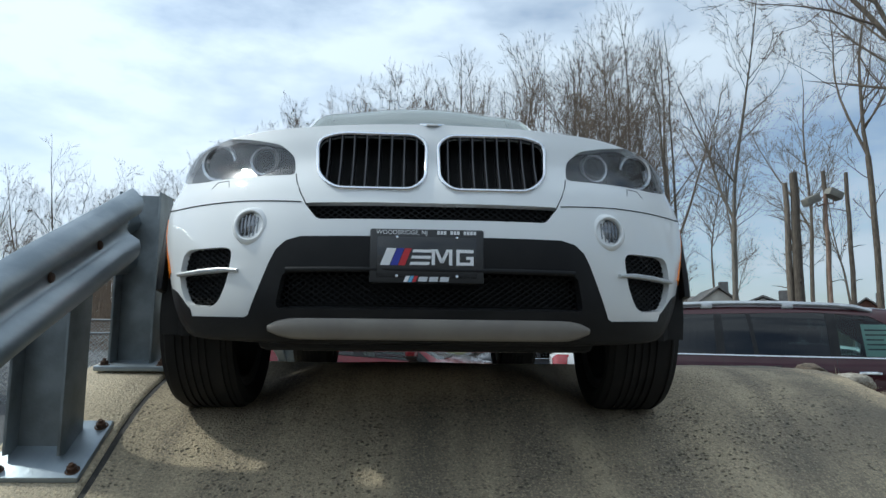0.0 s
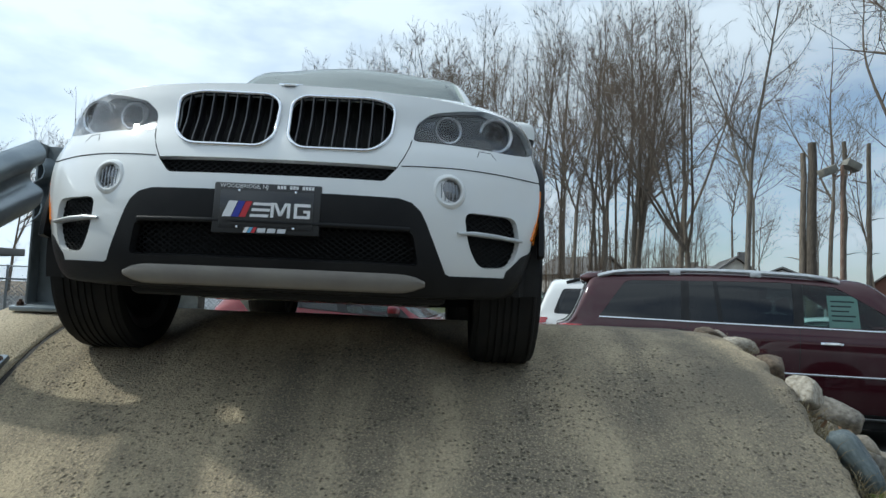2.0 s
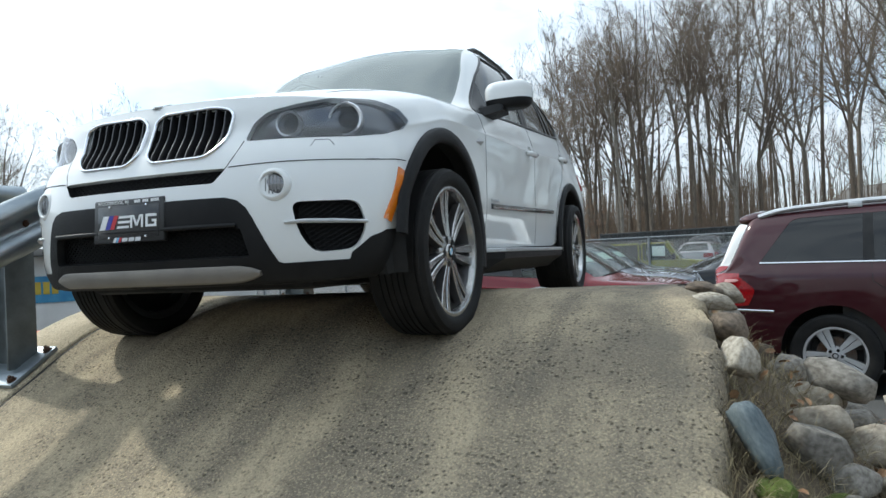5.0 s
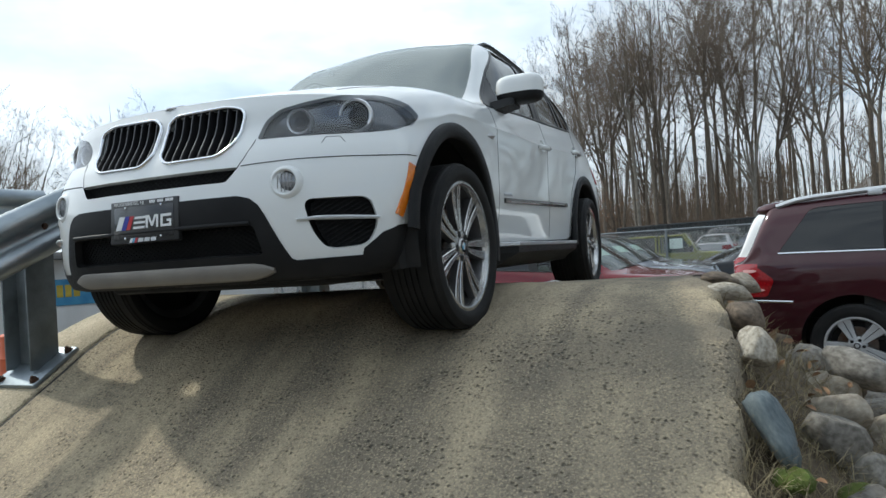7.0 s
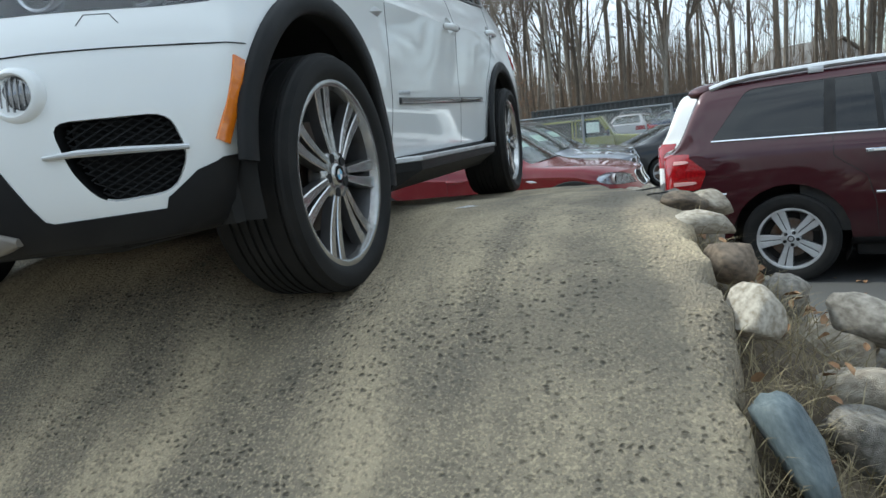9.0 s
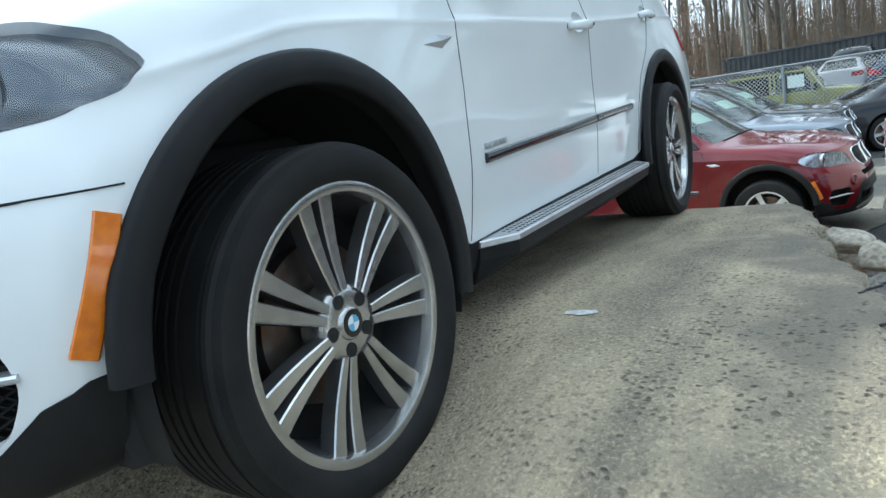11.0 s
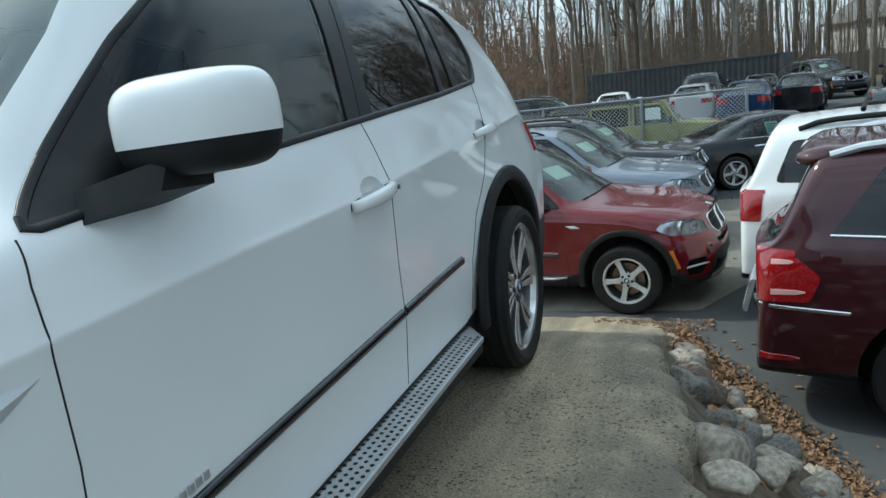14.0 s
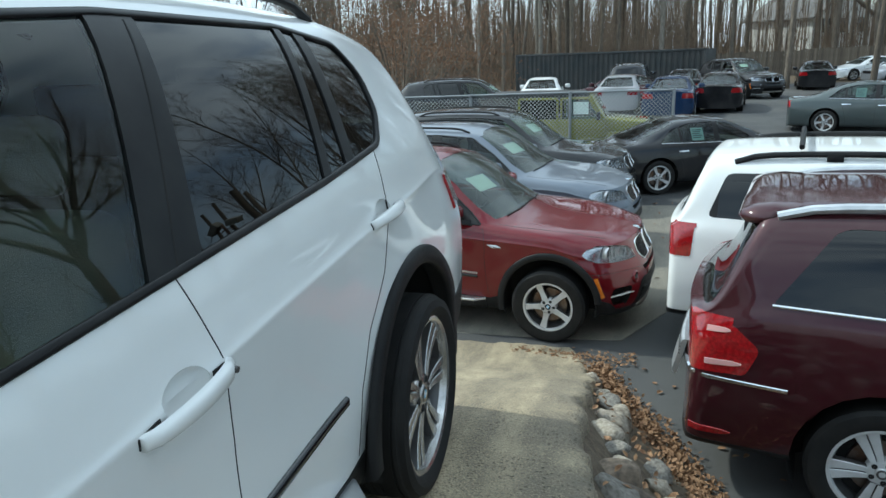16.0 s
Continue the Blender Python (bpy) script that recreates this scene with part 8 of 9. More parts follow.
# ---------- fences, container, buildings ----------
M_CONTAINER = material("black-green container steel", (0.030, 0.036, 0.038), 0.55, 0.1, second=(0.05, 0.05, 0.048), scale=1.5, fine=30, bump=0.1)
M_WIRE = material("galvanised wire", (0.32, 0.34, 0.35), 0.5, 0.7)
M_BOARD = material("weathered fence board", (0.13, 0.105, 0.08), 0.9, second=(0.20, 0.17, 0.135), scale=3, fine=40, bump=0.4, rand=0.3, stretch=(6, 6, 0.6))
M_SIDING = material("cream siding", (0.62, 0.59, 0.52), 0.75, second=(0.54, 0.51, 0.45), scale=2, fine=30, bump=0.1)
M_WHITEWALL = material("white painted wall", (0.80, 0.79, 0.76), 0.8, second=(0.64, 0.63, 0.60), scale=1.4, fine=25, bump=0.2, detail=9)
M_BRICK = material("red-brown wall", (0.20, 0.09, 0.065), 0.85, second=(0.14, 0.07, 0.05), scale=4, fine=30, bump=0.3)
M_SHINGLE = material("grey roof shingle", (0.15, 0.145, 0.14), 0.9, second=(0.22, 0.21, 0.20), scale=3, fine=20, bump=0.5)
M_BARK = material("grey-brown bark", (0.205, 0.168, 0.130), 0.95, second=(0.105, 0.086, 0.068), scale=7, fine=22, bump=0.9, rand=0.3, stretch=(3, 3, 0.5))
M_PALEBARK = material("pale grey bark", (0.27, 0.24, 0.20), 0.95, second=(0.15, 0.132, 0.11), scale=6, fine=22, bump=0.8, rand=0.25, stretch=(3, 3, 0.5))
M_TWIG = material("twigs", (0.195, 0.148, 0.108), 0.95, second=(0.115, 0.088, 0.066), scale=3, rand=0.3)
M_CEDAR = material("evergreen foliage", (0.050, 0.068, 0.018), 0.7, second=(0.10, 0.11, 0.035), scale=12)
M_BEECH = material("withered beech leaves", (0.26, 0.15, 0.085), 0.8, second=(0.17, 0.09, 0.05), scale=9)
M_MURALBLUE = material("mural blue", (0.05, 0.22, 0.42), 0.7, second=(0.10, 0.34, 0.52), scale=3)
M_MURALYELLOW = material("mural yellow", (0.60, 0.45, 0.06), 0.7, second=(0.48, 0.34, 0.05), scale=6)
M_ORANGE = material("orange barrel plastic", (0.62, 0.12, 0.03), 0.5, second=(0.50, 0.09, 0.03), scale=5)
M_LAMPBOX = material("floodlight casting", (0.24, 0.23, 0.19), 0.6, second=(0.17, 0.16, 0.14), scale=10)
M_RUSTPOLE = material("rusty lamp pole", (0.20, 0.12, 0.085), 0.8, second=(0.28, 0.20, 0.15), scale=5)


def container():
    a, b = Vector((-4.75, 42.5, 0)), Vector((5.5, 39.2, 0))
    d = (b - a).normalized()
    n = Vector((d.y, -d.x, 0))
    root = empty("shipping_container", Matrix.Translation((a + b) / 2 + Vector((0, 0, LOT))), "dark corrugated steel shipping container at the end of the lot", "container")
    L, W, H = (b - a).length, 2.44, 2.60
    q = Matrix((( d.x, -n.x, 0, 0), (d.y, -n.y, 0, 0), (0, 0, 1, 0), (0, 0, 0, 1)))
    bm = bmesh.new()
    prof = []
    k = int(L / 0.29)
    for i in range(k):
        x0 = -L / 2 + 0.08 + i * (L - 0.16) / k
        st = (L - 0.16) / k
        prof += [(x0, 0.0), (x0 + st * 0.30, 0.0), (x0 + st * 0.45, 0.045), (x0 + st * 0.85, 0.045)]
    prof.append((L / 2 - 0.08, 0.0))
    loft(bm, [[q @ Vector((x, y, z)) for x, y in prof] for z in (0.14, H - 0.10)], closed=False)
    loft(bm, [[q @ Vector((x, W - y, z)) for x, y in prof] for z in (0.14, H - 0.10)], closed=False)
    part("corrugated_wall", bm, M_CONTAINER, root, smooth=False)
    for nm, bx in (("top_rail", (-L / 2, L / 2, -0.015, 0.06, H - 0.12, H)), ("bottom_rail", (-L / 2, L / 2, -0.015, 0.06, 0.0, 0.16)), ("corner_post", (-L / 2, -L / 2 + 0.10, -0.015, 0.10, 0, H)),
                   ("corner_post", (L / 2 - 0.10, L / 2, -0.015, 0.10, 0, H)), ("roof_panel", (-L / 2, L / 2, 0.02, W, H - 0.04, H - 0.01)), ("end_wall", (L / 2 - 0.05, L / 2 - 0.01, 0.05, W, 0.1, H - 0.05)),
                   ("end_wall", (-L / 2 + 0.01, -L / 2 + 0.05, 0.05, W, 0.1, H - 0.05))):
        bm = bmesh.new()
        box(bm, *bx, 0.008, m=q)
        part(nm, bm, M_CONTAINER, root)


container()


def chain_fence(a, b, height, label, cell=0.09, thick=0.004):
    """Chain-link fence: posts, top rail, woven wire."""
    a, b = Vector(a), Vector(b)
    root = empty("chain_link_fence", Matrix.Translation(a), label, "fence")
    d, L = (b - a).normalized(), (b - a).length
    n = int(L / 2.6) + 1
    for k in range(n + 1):
        p = d * (L * k / n)
        bm = bmesh.new()
        tube(bm, [p, p + Vector((0, 0, height + 0.03))], 0.032, 8)
        part("post", bm, M_WIRE, root)
    bm = bmesh.new()
    tube(bm, [Vector((0, 0, height)), d * L + Vector((0, 0, height))], 0.022, 6)
    part("top_rail", bm, M_WIRE, root)
    verts, faces = [], []
    side = Vector((d.y, -d.x, 0)) * thick
    for s in (1, -1):
        k = -height
        while k < L:
            u0, u1 = max(0.0, k), min(L, k + height)
            if u1 > u0:
                z0, z1 = (u0 - k, u1 - k) if s > 0 else (height - (u0 - k), height - (u1 - k))
                p, q = d * u0 + Vector((0, 0, z0)), d * u1 + Vector((0, 0, z1))
                w = (q - p).cross(side).normalized() * thick
                i = len(verts)
                verts += [tuple(v) for v in (p - w, p + side, p + w, q - w, q + side, q + w)]
                faces += [(i, i + 1, i + 4, i + 3), (i + 1, i + 2, i + 5, i + 4), (i + 2, i, i + 3, i + 5)]
            k += cell
    me = bpy.data.meshes.new("wire_mesh")
    me.from_pydata(verts, [], faces)
    me.materials.append(M_WIRE)
    ob = new("wire_mesh", me)
    ob.parent = root
    tagged(ob, "woven galvanised wire", kind="stuff")


chain_fence((-13, 15.2, LOT), (2.65, 16.95, LOT), 1.85, "galvanised chain-link fence beside the parked cars")
chain_fence((-16, 9.0, LOT), (-4.2, 14.2, LOT), 1.5, "low galvanised chain-link fence across the lot", 0.12, 0.005)
chain_fence((12.9, 16.4, LOT), (23.2, 10.9, LOT), 1.9, "galvanised chain-link fence along the lot's side", 0.12, 0.005)


def board_fence():
    a, b = Vector((7.4, 58.0, LOT)), Vector((52, 55, LOT))
    d, L = (b - a).normalized(), (b - a).length
    root = empty("board_fence", Matrix.Translation(a), "brown weathered board fence at the end of the lot", "fence")
    rnd = random.Random(3)
    meshes = []
    q = Matrix.Rotation(math.atan2(d.y, d.x), 4, "Z")
    for k in range(4):
        bm = bmesh.new()
        box(bm, -0.072, 0.072, -0.012, 0.012, -0.3, 1.98 + 0.03 * k, 0.004, m=q)
        me = bpy.data.meshes.new("board")
        bm.to_mesh(me)
        bm.free()
        me.materials.append(M_BOARD)
        meshes.append(me)
    n = int(L / 0.152)
    for i in range(n):
        ob = new("board", rnd.choice(meshes))
        ob.parent = root
        ob.matrix_local = Matrix.Translation(d * (0.152 * i) + Vector((0, 0, 0.005 * i * 0.152 * 4 + rnd.uniform(-0.02, 0.02))))
    for z in (0.4, 1.5):
        bm = bmesh.new()
        box(bm, 0, L, 0.014, 0.05, z, z + 0.09, 0.004, m=q)
        part("fence_rail", bm, M_BOARD, root)


board_fence()


def house(x, y, turn, w, d, h, ridge, wall, label):
    """Two-storey house: walls, gabled roof, windows with frames."""
    root = empty("house", pose(x, y, LOT - 0.5, 0, 0, turn), label, "house", "houses beyond the lot")
    bm = bmesh.new()
    pts = [(-w / 2, 0), (w / 2, 0), (w / 2, h), (0, ridge), (-w / 2, h)]
    a = [bm.verts.new((px, -d / 2, pz)) for px, pz in pts]
    b = [bm.verts.new((px, d / 2, pz)) for px, pz in pts]
    bm.faces.new(a)
    bm.faces.new(b[::-1])
    for i in range(5):
        bm.faces.new((a[i - 1], b[i - 1], b[i], a[i]))
    bmesh.ops.recalc_face_normals(bm, faces=bm.faces)
    part("wall", bm, wall, root, smooth=False)
    for s in (1, -1):
        bm = bmesh.new()
        vs = [Vector((s * (w / 2 + 0.45), 0, h - 0.45 * (ridge - h) / (w / 2))), Vector((0, 0, ridge + 0.12))]
        loft(bm, [[v + Vector((0, yy, zz)) for v in vs for zz in (0.0,)] + [v + Vector((0, yy, 0.16)) for v in vs[::-1]] for yy in (-d / 2 - 0.35, d / 2 + 0.35)], cap=True)
        bmesh.ops.recalc_face_normals(bm, faces=bm.faces)
        part("roof", bm, M_SHINGLE, root, smooth=False)
    for fl in (1.2, 3.9):
        if fl + 1.4 > h + 0.6:
            continue
        for k in (-0.3, 0.0, 0.3):
            win = new("window")
            win.parent = root
            bm = bmesh.new()
            box(bm, k * w - 0.55, k * w + 0.55, -d / 2 - 0.06, -d / 2 + 0.02, fl - 0.08, fl + 1.38, 0.01)
            part("frame", bm, M_WHITEWALL, win)
            bm = bmesh.new()
            box(bm, k * w - 0.46, k * w + 0.46, -d / 2 - 0.075, -d / 2 - 0.04, fl, fl + 1.30, 0.005)
            part("pane", bm, M_GLOSSBLACK, win)
    bm = bmesh.new()
    box(bm, w * 0.18, w * 0.18 + 0.7, -0.4, 0.4, h, ridge + 0.9, 0.02)
    part("chimney", bm, M_SHINGLE, root)


house(19.0, 80, 38, 8.0, 8, 5.4, 7.4, M_WHITEWALL, "white two-storey house beyond the fence")
house(33, 84, 34, 10, 9, 5.0, 7.0, M_SIDING, "cream two-storey house beyond the fence")
house(44, 78, 40, 13, 9, 3.6, 6.0, M_WHITEWALL, "white low house beyond the fence")
house(26.4, 56, -14, 4.6, 8, 4.4, 6.1, M_SIDING, "cream gabled house among the bare trees")
house(32.5, 59, -24, 9, 8, 3.8, 5.6, M_WHITEWALL, "white low house among the bare trees")
house(47.5, 66, -34, 5.0, 9, 4.2, 6.0, M_BRICK, "red-brown house behind the trees")


def mural_shed():
    root = empty("garage_building", pose(-12.2, 8.1, LOT, 0, 0, 52), "low white garage building with a blue painted sign", "building")
    bm = bmesh.new()
    box(bm, -5, 5, 0, 6, 0, 2.0, 0.02)
    part("wall", bm, M_WHITEWALL, root)
    bm = bmesh.new()
    box(bm, -5.5, 5.5, -0.6, 6.4, 2.0, 2.16, 0.03)
    part("roof", bm, M_SHINGLE, root)
    bm = bmesh.new()
    box(bm, -0.85, 1.0, -0.04, 0.0, 0.95, 1.55, 0.005)
    sign = part("painted_sign", bm, M_MURALBLUE, root)
    for k in range(5):
        bm = bmesh.new()
        box(bm, -0.32 + 0.17 * k, -0.19 + 0.17 * k, -0.055, -0.035, 1.14, 1.42, 0.008)
        part("sign_bar", bm, M_MURALYELLOW, sign)
    for x in (-4.0, -2.4, 3.2):
        bm = bmesh.new()
        tube(bm, [(x, -0.5, 0), (x, -0.5, 2.0)], 0.05, 8)
        part("porch_post", bm, M_STEELPOST, root)
    for x, y in ((-5.6, 3.35), (-6.6, 3.3)):
        bm = bmesh.new()
        lathe(bm, [(0.001, 0.88), (0.27, 0.88), (0.29, 0.86), (0.29, 0.60), (0.30, 0.58), (0.29, 0.56), (0.29, 0.30), (0.30, 0.28), (0.29, 0.26), (0.29, 0.0)], 20, "z")
        ob = tagged(part("barrel", bm, M_ORANGE), "orange plastic barrel by the garage", "barrel", "barrels")
        ob.matrix_world = pose(x, y, LOT)


mural_shed()


# ---------- trees ----------
def tree_meshes(seed, height, trunk_r, clear, radius, leaders, gnarl=1.0, fine=True):
    """A bare broadleaf tree: trunk, leaders and limbs in one mesh; the fine twigs in another.
    clear: share of the height below the crown; radius: reach of the crown; leaders: stems that rise from the fork."""
    rnd = random.Random(seed)
    V, F = {0: [], 1: []}, {0: [], 1: []}

    def bar(pts, rads, sides, k):
        ref = prev = None
        for i, p in enumerate(pts):
            d = (pts[min(i + 1, len(pts) - 1)] - pts[max(i - 1, 0)]).normalized()
            ref = d.orthogonal().normalized() if ref is None else (ref - d * ref.dot(d)).normalized()
            b = d.cross(ref)
            base = len(V[k])
            for j in range(sides):
                a = 2 * math.pi * j / sides
                V[k].append(tuple(p + (ref * math.cos(a) + b * math.sin(a)) * rads[i]))
            if prev is not None:
                F[k].extend((prev + j, prev + (j + 1) % sides, base + (j + 1) % sides, base + j) for j in range(sides))
            prev = base

    def sprig(p, q, w):
        d = (q - p).normalized()
        u = d.orthogonal().normalized()
        v = d.cross(u)
        i = len(V[1])
        V[1].extend(tuple(p + (u * math.cos(a) + v * math.sin(a)) * w) for a in (0, 2.094, 4.189))
        V[1].append(tuple(q))
        F[1].extend(((i, i + 1, i + 3), (i + 1, i + 2, i + 3), (i + 2, i, i + 3)))

    def away(e, gape):
        o = Matrix.Rotation(rnd.uniform(0, 6.283), 3, e) @ e.orthogonal().normalized()
        return (e * math.cos(gape) + o * math.sin(gape)).normalized()

    def run(p, d, length, r, n, jit, up, end):
        """A wandering stem: its nodes as (place, way, share of length, radius)."""
        out = [(p, d, 0.0, r)]
        for i in range(n):
            d = (d + Vector((rnd.gauss(0, jit), rnd.gauss(0, jit), up + rnd.gauss(0, jit * 0.6)))).normalized()
            p = p + d * (length / n)
            t = (i + 1) / n
            out.append((p, d, t, max(0.006, r * (1 - (1 - end) * t))))
        return out

    def along(nodes, t):
        x = t * (len(nodes) - 1)
        i = min(int(x), len(nodes) - 2)
        f = x - i
        return nodes[i][0].lerp(nodes[i + 1][0], f), nodes[i + 1][1], nodes[i][3] * (1 - f) + nodes[i + 1][3] * f

    def twigs(nodes, length):
        for k in range(5 if fine else 4):
            q, e, rr = along(nodes, rnd.uniform(0.15, 1.0))
            w = away(e, rnd.uniform(0.3, 0.8))
            ln = length * rnd.uniform(0.28, 0.55)
            z = q + w * ln + Vector((0, 0, 0.10 * ln))
            sprig(q, z, 0.0075 if fine else 0.011)
            if fine:
                for _ in range(3):
                    f = rnd.uniform(0.25, 0.85)
                    y = q.lerp(z, f)
                    sprig(y, y + away(w, rnd.uniform(0.4, 0.9)) * ln * rnd.uniform(0.35, 0.6), 0.005)

    def limb(p, d, length, r):
        nodes = run(p, d, length, r, 6, 0.10 * gnarl, 0.075, 0.16)
        bar([n[0] for n in nodes], [n[3] for n in nodes], 5 if fine else 4, 0)
        for k in range(max(4, int(length * (2.4 if fine else 2.0)))):
            t = rnd.uniform(0.22, 1.0)
            q, e, rr = along(nodes, t)
            ln = length * rnd.uniform(0.26, 0.50) * (1.15 - 0.55 * t) + 0.25
            sub = run(q, away(e, rnd.uniform(0.45, 1.0)), ln, min(rr * 0.55, 0.026), 3, 0.17 * gnarl, 0.08, 0.3)
            bar([n[0] for n in sub], [n[3] for n in sub], 3, 1)
            twigs(sub, ln)

    z0 = height * clear
    stem = run(Vector((0, 0, -0.1)), Vector((rnd.gauss(0, 0.02), rnd.gauss(0, 0.02), 1)).normalized(), z0, trunk_r, 7, 0.022, 0.02, 0.80)
    bar([n[0] for n in stem], [n[3] * (1.0 if n[2] else 1.35) for n in stem], 9, 0)
    top, way, _, r0 = stem[-1]
    limbs = int(26 + 3.0 * radius)
    for k in range(leaders):
        d = away(way, (0.12 if k == 0 else 0.28 + 0.045 * radius) * rnd.uniform(0.7, 1.2))
        ln = (height - z0) * (1.0 if k == 0 else rnd.uniform(0.78, 0.95))
        lead = run(top, d, ln, r0 * (0.80 if k == 0 else 0.62), 9, 0.055 * gnarl, 0.03, 0.08)
        bar([n[0] for n in lead], [n[3] for n in lead], 7, 0)
        for j in range(max(6, limbs // leaders)):
            t = rnd.uniform(0.06, 0.97)
            q, e, rr = along(lead, t)
            reach = radius * (1.30 - 0.92 * t ** 1.3) * rnd.uniform(0.55, 1.05)
            limb(q, away(e, rnd.uniform(0.50, 0.98)), reach, min(rr * rnd.uniform(0.42, 0.62), 0.022 * reach + 0.012))
    for k in range(3):
        q, e, rr = along(stem, rnd.uniform(0.55, 0.98))
        limb(q, away(e, rnd.uniform(0.7, 1.1)), radius * rnd.uniform(0.25, 0.6), rr * 0.22)
    out = []
    for k, nm in ((0, "trunk"), (1, "crown")):
        me = bpy.data.meshes.new(nm)
        me.from_pydata(V[k], [], F[k])
        me.shade_smooth()
        out.append(me)
    return out


def plant(m, meshes, label, bark, group="bare trees round the lot"):
    t = empty("tree", m, label, "tree", group)
    for me, nm, mat in ((meshes[0], "trunk", bark), (meshes[1], "crown", M_TWIG)):
        if not me.materials:
            me.materials.append(mat)
        ob = new(nm, me)
        ob.parent = t
        if me.materials[0] != mat:
            ob.material_slots[0].link = "OBJECT"
            ob.material_slots[0].material = mat
    return t


TALL = [tree_meshes(11 + k, 19.5, 0.145, 0.38 + 0.05 * k, 3.7, 2 + k % 2) for k in range(4)]
BROAD = [tree_meshes(31 + k, 18.0, 0.175, 0.24 + 0.05 * k, 4.6, 4 + k % 2) for k in range(4)]
OAK = [tree_meshes(71 + k, 20.0, 0.28, 0.40, 5.4, 4, 1.5) for k in range(2)]
FAR_TALL = [tree_meshes(91 + k, 19.5, 0.130, 0.38 + 0.06 * k, 4.0, 1 + k % 2, 1.0, False) for k in range(4)]
FAR_BROAD = [tree_meshes(111 + k, 18.0, 0.165, 0.22 + 0.06 * k, 5.0, 3, 1.0, False) for k in range(3)]
POLE = [tree_meshes(51 + k, 18.0, 0.10, 0.50, 2.6, 1, 1.0, False) for k in range(2)]


def woods():
    rnd = random.Random(8)

    def at(az, dist, kinds, scale, eye=(0.8, -3.0), bark=None, z=LOT):
        a = radians(az)
        x, y = eye[0] + dist * math.sin(a), eye[1] + dist * math.cos(a)
        k = rnd.choice(kinds)
        b = bark or rnd.choice((M_BARK, M_BARK, M_BARK, M_PALEBARK))
        s = scale * rnd.uniform(0.9, 1.12)
        w = s * min(1.0, 0.45 + 0.55 / s)
        plant(Matrix.LocRotScale((x, y, z - 0.1), Euler((0, 0, rnd.uniform(0, 6.28))), (w, w, s)), k,
              "tall bare winter tree with grey bark" if b is M_PALEBARK else "tall bare winter tree with brown-grey bark", b)

    # trees that stand out, nearer than the wood
    for az, dist, sc, kinds, bark in ((24.6, 34, 1.0, TALL[:1], M_PALEBARK), (20.7, 38, 1.0, BROAD[:1], M_BARK), (19.8, 41, 1.0, BROAD[1:2], M_BARK), (34.2, 34, 1.0, TALL[2:3], M_BARK), (30.3, 46, 1.0, TALL[1:2], M_BARK),
                                      (16.4, 44, 1.0, BROAD, M_BARK), (11.5, 46, 1.0, TALL, M_BARK), (39.8, 28, 1.0, OAK[:1], M_BARK), (46.5, 26, 1.0, OAK[1:], M_BARK), (53, 23, 1.05, OAK[:1], M_BARK),
                                      (60, 24, 1.1, OAK, M_BARK), (68, 22, 1.0, OAK, M_BARK), (77, 25, 1.1, BROAD, M_BARK), (88, 24, 1.0, OAK, M_BARK), (98, 28, 1.1, TALL, M_BARK)):
        at(az, dist, kinds, sc, bark=bark)
    # the wood beyond the container, denser towards the middle
    for k in range(86):
        az, far = rnd.uniform(-24, 17), rnd.uniform(47, 78)
        if az > 6 and rnd.random() < 0.35:
            continue
        if az > 5:
            far = 61 + (far - 47) * 0.7
        rise = 15.0 + 4.0 * min(1.0, max(0.0, (az + 18) / 6)) + 0.33 * max(0.0, az + 12)
        kinds = TALL + TALL + BROAD if far < 56 else FAR_TALL + FAR_TALL + FAR_BROAD + POLE
        at(az, far, kinds, far * math.tan(radians(rise)) / 19.0 * rnd.uniform(0.80, 1.0), (1.2, -2.0))
    for _ in range(8):
        at(rnd.uniform(6, 14), rnd.uniform(66, 96), FAR_TALL + POLE, 1.05, (1.5, -1.0))
    for _ in range(14):
        at(rnd.uniform(17, 48), rnd.uniform(58, 95), FAR_TALL + POLE, 0.85, (1.5, -1.0))
    # low far trees on the other side
    for _ in range(28):
        at(rnd.uniform(-62, -18), rnd.uniform(62, 88), FAR_BROAD, 0.98, (0, 0))
    for az in (118, 135, 150, 172, 195, 220, 245):
        at(az, rnd.uniform(34, 48), FAR_BROAD + FAR_TALL, 0.9, (0, 0))


woods()


def leafy(name, m, label, category, mat, n, fill, leaf, seed, stem=None):
    """A bush or leafy tree: stems and very many separate small leaves."""
    rnd = random.Random(seed)
    root = empty(name, m, label, category)
    bm = bmesh.new()
    for k in range(stem or 5):
        a = rnd.uniform(0, 6.28)
        top = Vector((math.cos(a) * 0.5, math.sin(a) * 0.5, rnd.uniform(0.6, 1.0)))
        p = fill(rnd, top)
        tube(bm, [Vector((0, 0, 0)), p * 0.4 + Vector((rnd.gauss(0, 0.1), rnd.gauss(0, 0.1), 0)), p], [0.05, 0.03, 0.008], 5)
    split_loose(part("stem", bm, M_BARK, root))
    verts, faces = [], []
    for _ in range(n):
        p = fill(rnd, None)
        q = Euler((rnd.uniform(0, 6.3), rnd.uniform(0, 6.3), rnd.uniform(0, 6.3))).to_matrix()
        s = leaf * rnd.uniform(0.6, 1.3)
        i = len(verts)
        for u, v, w in ((-1, 0, 0), (0, -0.5, 0.15), (1, 0, 0), (0, 0.5, 0.15)):
            verts.append(tuple(p + q @ Vector((u * s, v * s, w * s))))
        faces.append((i, i + 1, i + 2, i + 3))
    me = bpy.data.meshes.new("foliage")
    me.from_pydata(verts, [], faces)
    me.materials.append(mat)
    ob = new("foliage", me)
    ob.parent = root


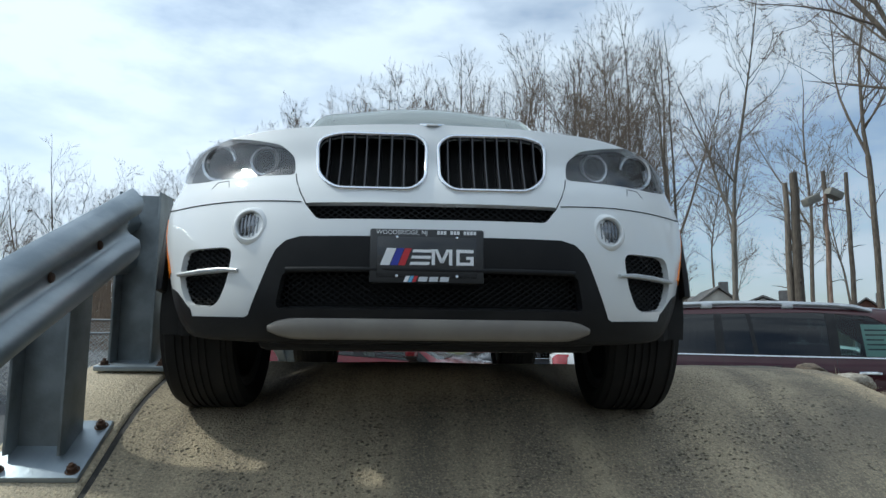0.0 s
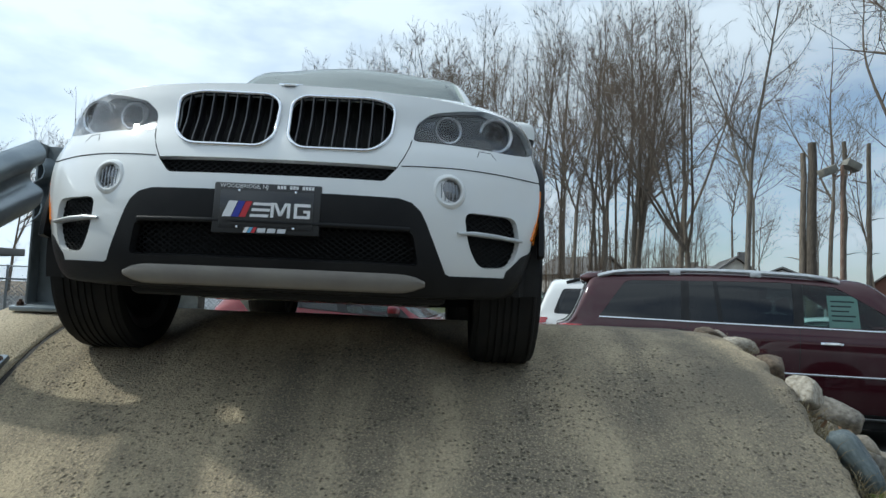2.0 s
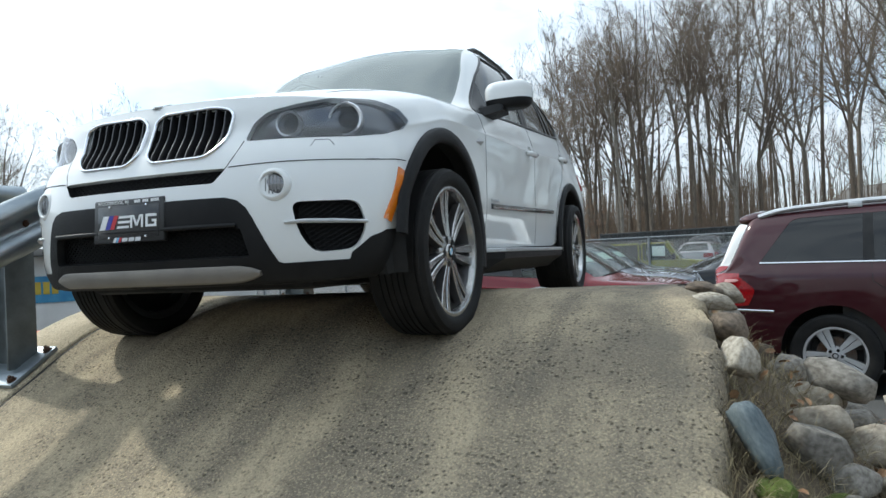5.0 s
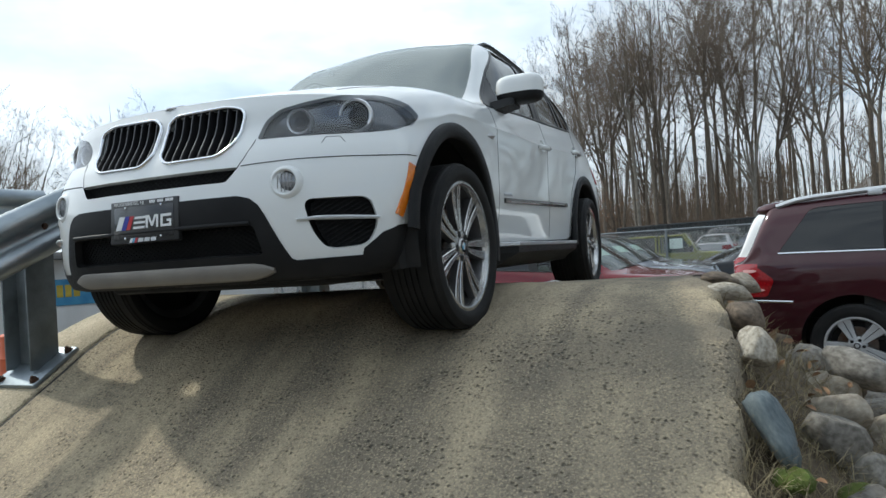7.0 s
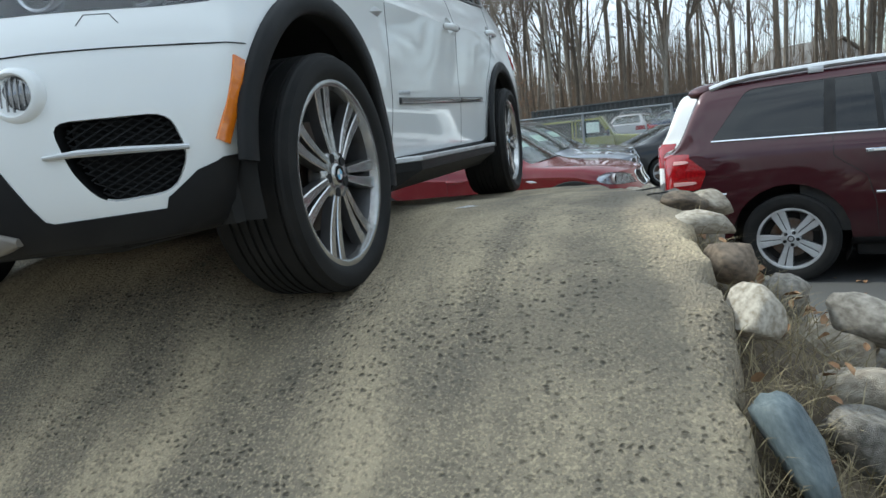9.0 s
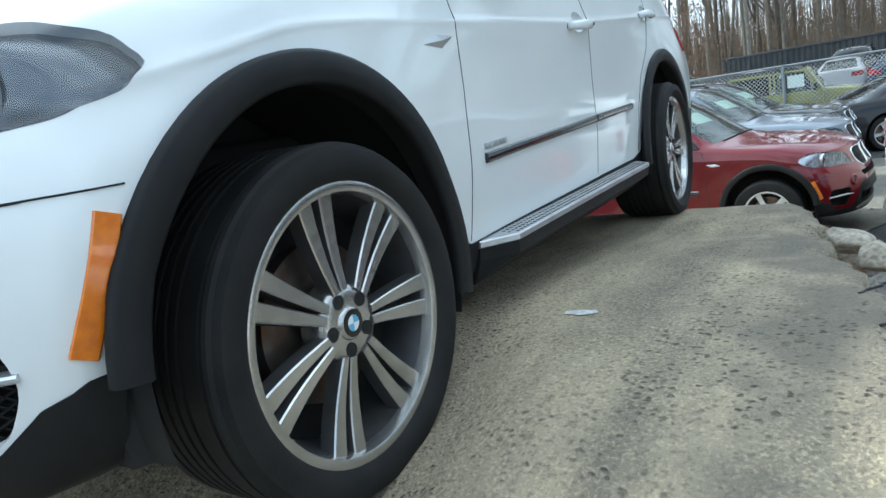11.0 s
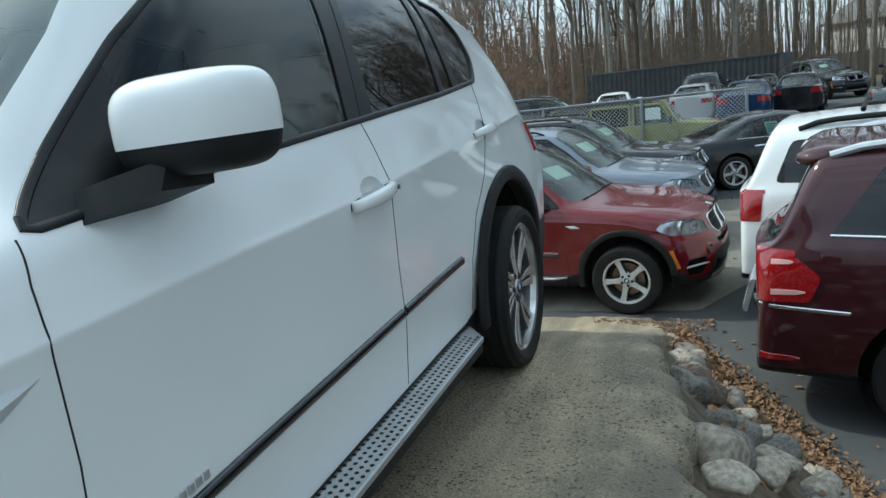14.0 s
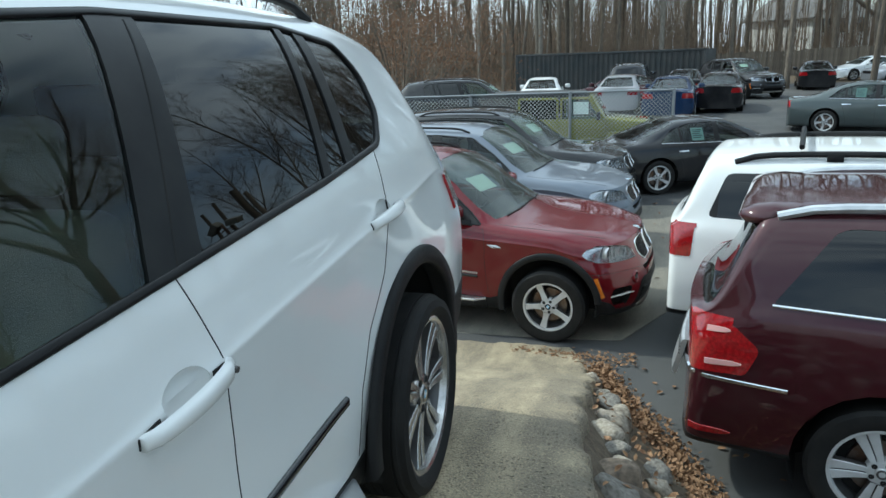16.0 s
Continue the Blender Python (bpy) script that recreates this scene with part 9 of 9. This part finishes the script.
def cone_fill(h, r):
    def f(rnd, top):
        z = (1 - rnd.random() ** 0.6) if top is None else top.z * 0.95
        a = rnd.uniform(0, 6.28)
        rr = r * (1 - z) ** 0.42 * (0.75 + 0.35 * noise.noise(Vector((math.cos(a) * 2, math.sin(a) * 2, z * 6)))) * (rnd.random() ** 0.25)
        return Vector((rr * math.cos(a), rr * math.sin(a), 0.1 + z * h))
    return f


def ball_fill(h, r, clumps, seed):
    c = random.Random(seed)
    centres = [Vector((c.gauss(0, r * 0.5), c.gauss(0, r * 0.5), h * c.uniform(0.2, 1.0))) for _ in range(clumps)]

    def f(rnd, top):
        p = rnd.choice(centres)
        return p if top is not None else p + Vector((rnd.gauss(0, r * 0.16), rnd.gauss(0, r * 0.16), rnd.gauss(0, h * 0.05)))
    return f


for x, y, h, r in ((15.0, 15.5, 3.8, 1.8), (17.5, 14.3, 4.0, 2.0), (20.2, 13.2, 3.7, 2.0)):
    leafy("evergreen_bush", pose(x, y, LOT), "dense yellow-green evergreen bush beside the lot", "bush", M_CEDAR, 17000, cone_fill(h, r), 0.060, int(x * 10))
leafy("beech_sapling", pose(-7.0, 27.5, LOT), "young beech still holding withered brown leaves", "tree", M_BEECH, 8000, ball_fill(5.6, 3.6, 110, 2), 0.050, 7, 40)
leafy("beech_sapling", pose(-7.2, 33.5, LOT), "young beech still holding withered brown leaves", "tree", M_BEECH, 6000, ball_fill(4.8, 3.2, 90, 3), 0.050, 9, 36)


def brush():
    """Brown saplings and undergrowth between the trees of the wood."""
    rnd = random.Random(12)
    verts, faces = [], []

    def stick(p, q, w):
        d = (q - p).normalized()
        u = d.orthogonal().normalized()
        v = d.cross(u)
        i = len(verts)
        verts.extend(tuple(p + (u * math.cos(a) + v * math.sin(a)) * w) for a in (0, 2.094, 4.189))
        verts.append(tuple(q))
        faces.extend(((i, i + 1, i + 3), (i + 1, i + 2, i + 3), (i + 2, i, i + 3)))

    for _ in range(7600):
        a, d = radians(rnd.uniform(-30, 19) if rnd.random() < 0.86 else rnd.uniform(19, 44)), rnd.uniform(47, 92)
        if a > 0.085 and (d < 60 or rnd.random() < 0.55):
            continue
        p = Vector((1.5 + d * math.sin(a), -1 + d * math.cos(a), LOT))
        thick = 0.5 + max(0.0, noise.noise(p * 0.10) + 0.45)
        h = rnd.uniform(1.0, 6.5) * thick
        if a > 0.33:
            h *= 0.5
        e = Vector((rnd.gauss(0, 0.10), rnd.gauss(0, 0.10), 1)).normalized()
        stick(p, p + e * h, rnd.uniform(0.015, 0.045))
        for k in range(4):
            f = rnd.uniform(0.15, 0.85)
            s = p + e * h * f
            stick(s, s + Vector((rnd.gauss(0, 0.5), rnd.gauss(0, 0.5), 1)).normalized() * h * rnd.uniform(0.2, 0.45), 0.012)
    for _ in range(3000):
        a, d = radians(rnd.uniform(-26, 22)), rnd.uniform(62, 104)
        if a > 0.085 and rnd.random() < 0.62:
            continue
        p = Vector((1.5 + d * math.sin(a), -1 + d * math.cos(a), LOT))
        h = rnd.uniform(5.0, 13.0)
        e = Vector((rnd.gauss(0, 0.05), rnd.gauss(0, 0.05), 1)).normalized()
        stick(p, p + e * h, rnd.uniform(0.04, 0.10))
        for k in range(4):
            s = p + e * h * rnd.uniform(0.2, 0.85)
            stick(s, s + Vector((rnd.gauss(0, 0.4), rnd.gauss(0, 0.4), 1)).normalized() * h * rnd.uniform(0.15, 0.3), 0.025)
    me = bpy.data.meshes.new("undergrowth")
    me.from_pydata(verts, [], faces)
    me.materials.append(M_TWIG)
    tagged(new("undergrowth", me), "thin brown saplings and undergrowth in the wood", "undergrowth", kind="stuff")


brush()


# ---------- poles ----------
def lamp_pole(x, y, h):
    root = empty("lamp_post", pose(x, y, LOT), "rusty pole carrying two floodlights", "lamp post")
    bm = bmesh.new()
    tube(bm, [(0, 0, 0), (0, 0, h)], [0.08, 0.06], 8)
    part("pole", bm, M_RUSTPOLE, root)
    for s, z in ((1, 0.0), (-1, -0.25)):
        bm = bmesh.new()
        box(bm, -0.28, 0.28, -0.22, 0.22, -0.15, 0.15, 0.04, m=Matrix.Translation((s * 0.45 - 0.1, 0, h + z)) @ Matrix.Rotation(radians(25 * s), 4, "Y"))
        part("floodlight", bm, M_LAMPBOX, root)
        bm = bmesh.new()
        tube(bm, [(0, 0, h - 0.35), (s * 0.3, 0, h - 0.35 + z * 0.5), (s * 0.35, 0, h + z - 0.1)], 0.03, 6)
        part("bracket", bm, M_RUSTPOLE, root)


lamp_pole(15.6, 21.7, 7.0)
for az, dist, h, r in ((28.4, 31, 8.0, 0.15), (29.0, 31, 8.4, 0.23), (31.1, 33, 8.8, 0.13), (32.7, 36, 9.3, 0.13), (36.4, 33, 8.5, 0.18)):
    a = radians(az)
    bm = bmesh.new()
    pts = [Vector((0.08 * noise.noise(Vector((az, z, 0))), 0.08 * noise.noise(Vector((az, z, 5))), z)) for z in np.linspace(0, h, 9)]
    tube(bm, pts, [r * (1 - 0.04 * i) for i in range(9)], 10)
    for z in (0.45, 0.62, 0.8):
        d = Vector((math.cos(az * z * 9), math.sin(az * z * 9), 0.25))
        p = Vector((0, 0, h * z))
        tube(bm, [p, p + d * 0.5, p + d * 0.9 + Vector((0, 0, -0.05))], [0.03, 0.02, 0.008], 5)
    ob = tagged(part("topped_tree", bm, M_BARK), "tall topped trunk with a few broken branches", "tree trunk", "topped trunks")
    ob.matrix_world = pose(0.8 + dist * math.sin(a), -3.0 + dist * math.cos(a), LOT)


# added unseen block behind the camera; keeps low sky off the car's front
bm = bmesh.new()
box(bm, -34, 30, -24, -17, LOT, 5.6, 0.05)
tagged(part("wall_south", bm, M_WHITEWALL), "plain pale unseen block added to shade the white car's front", "wall", kind="structure")
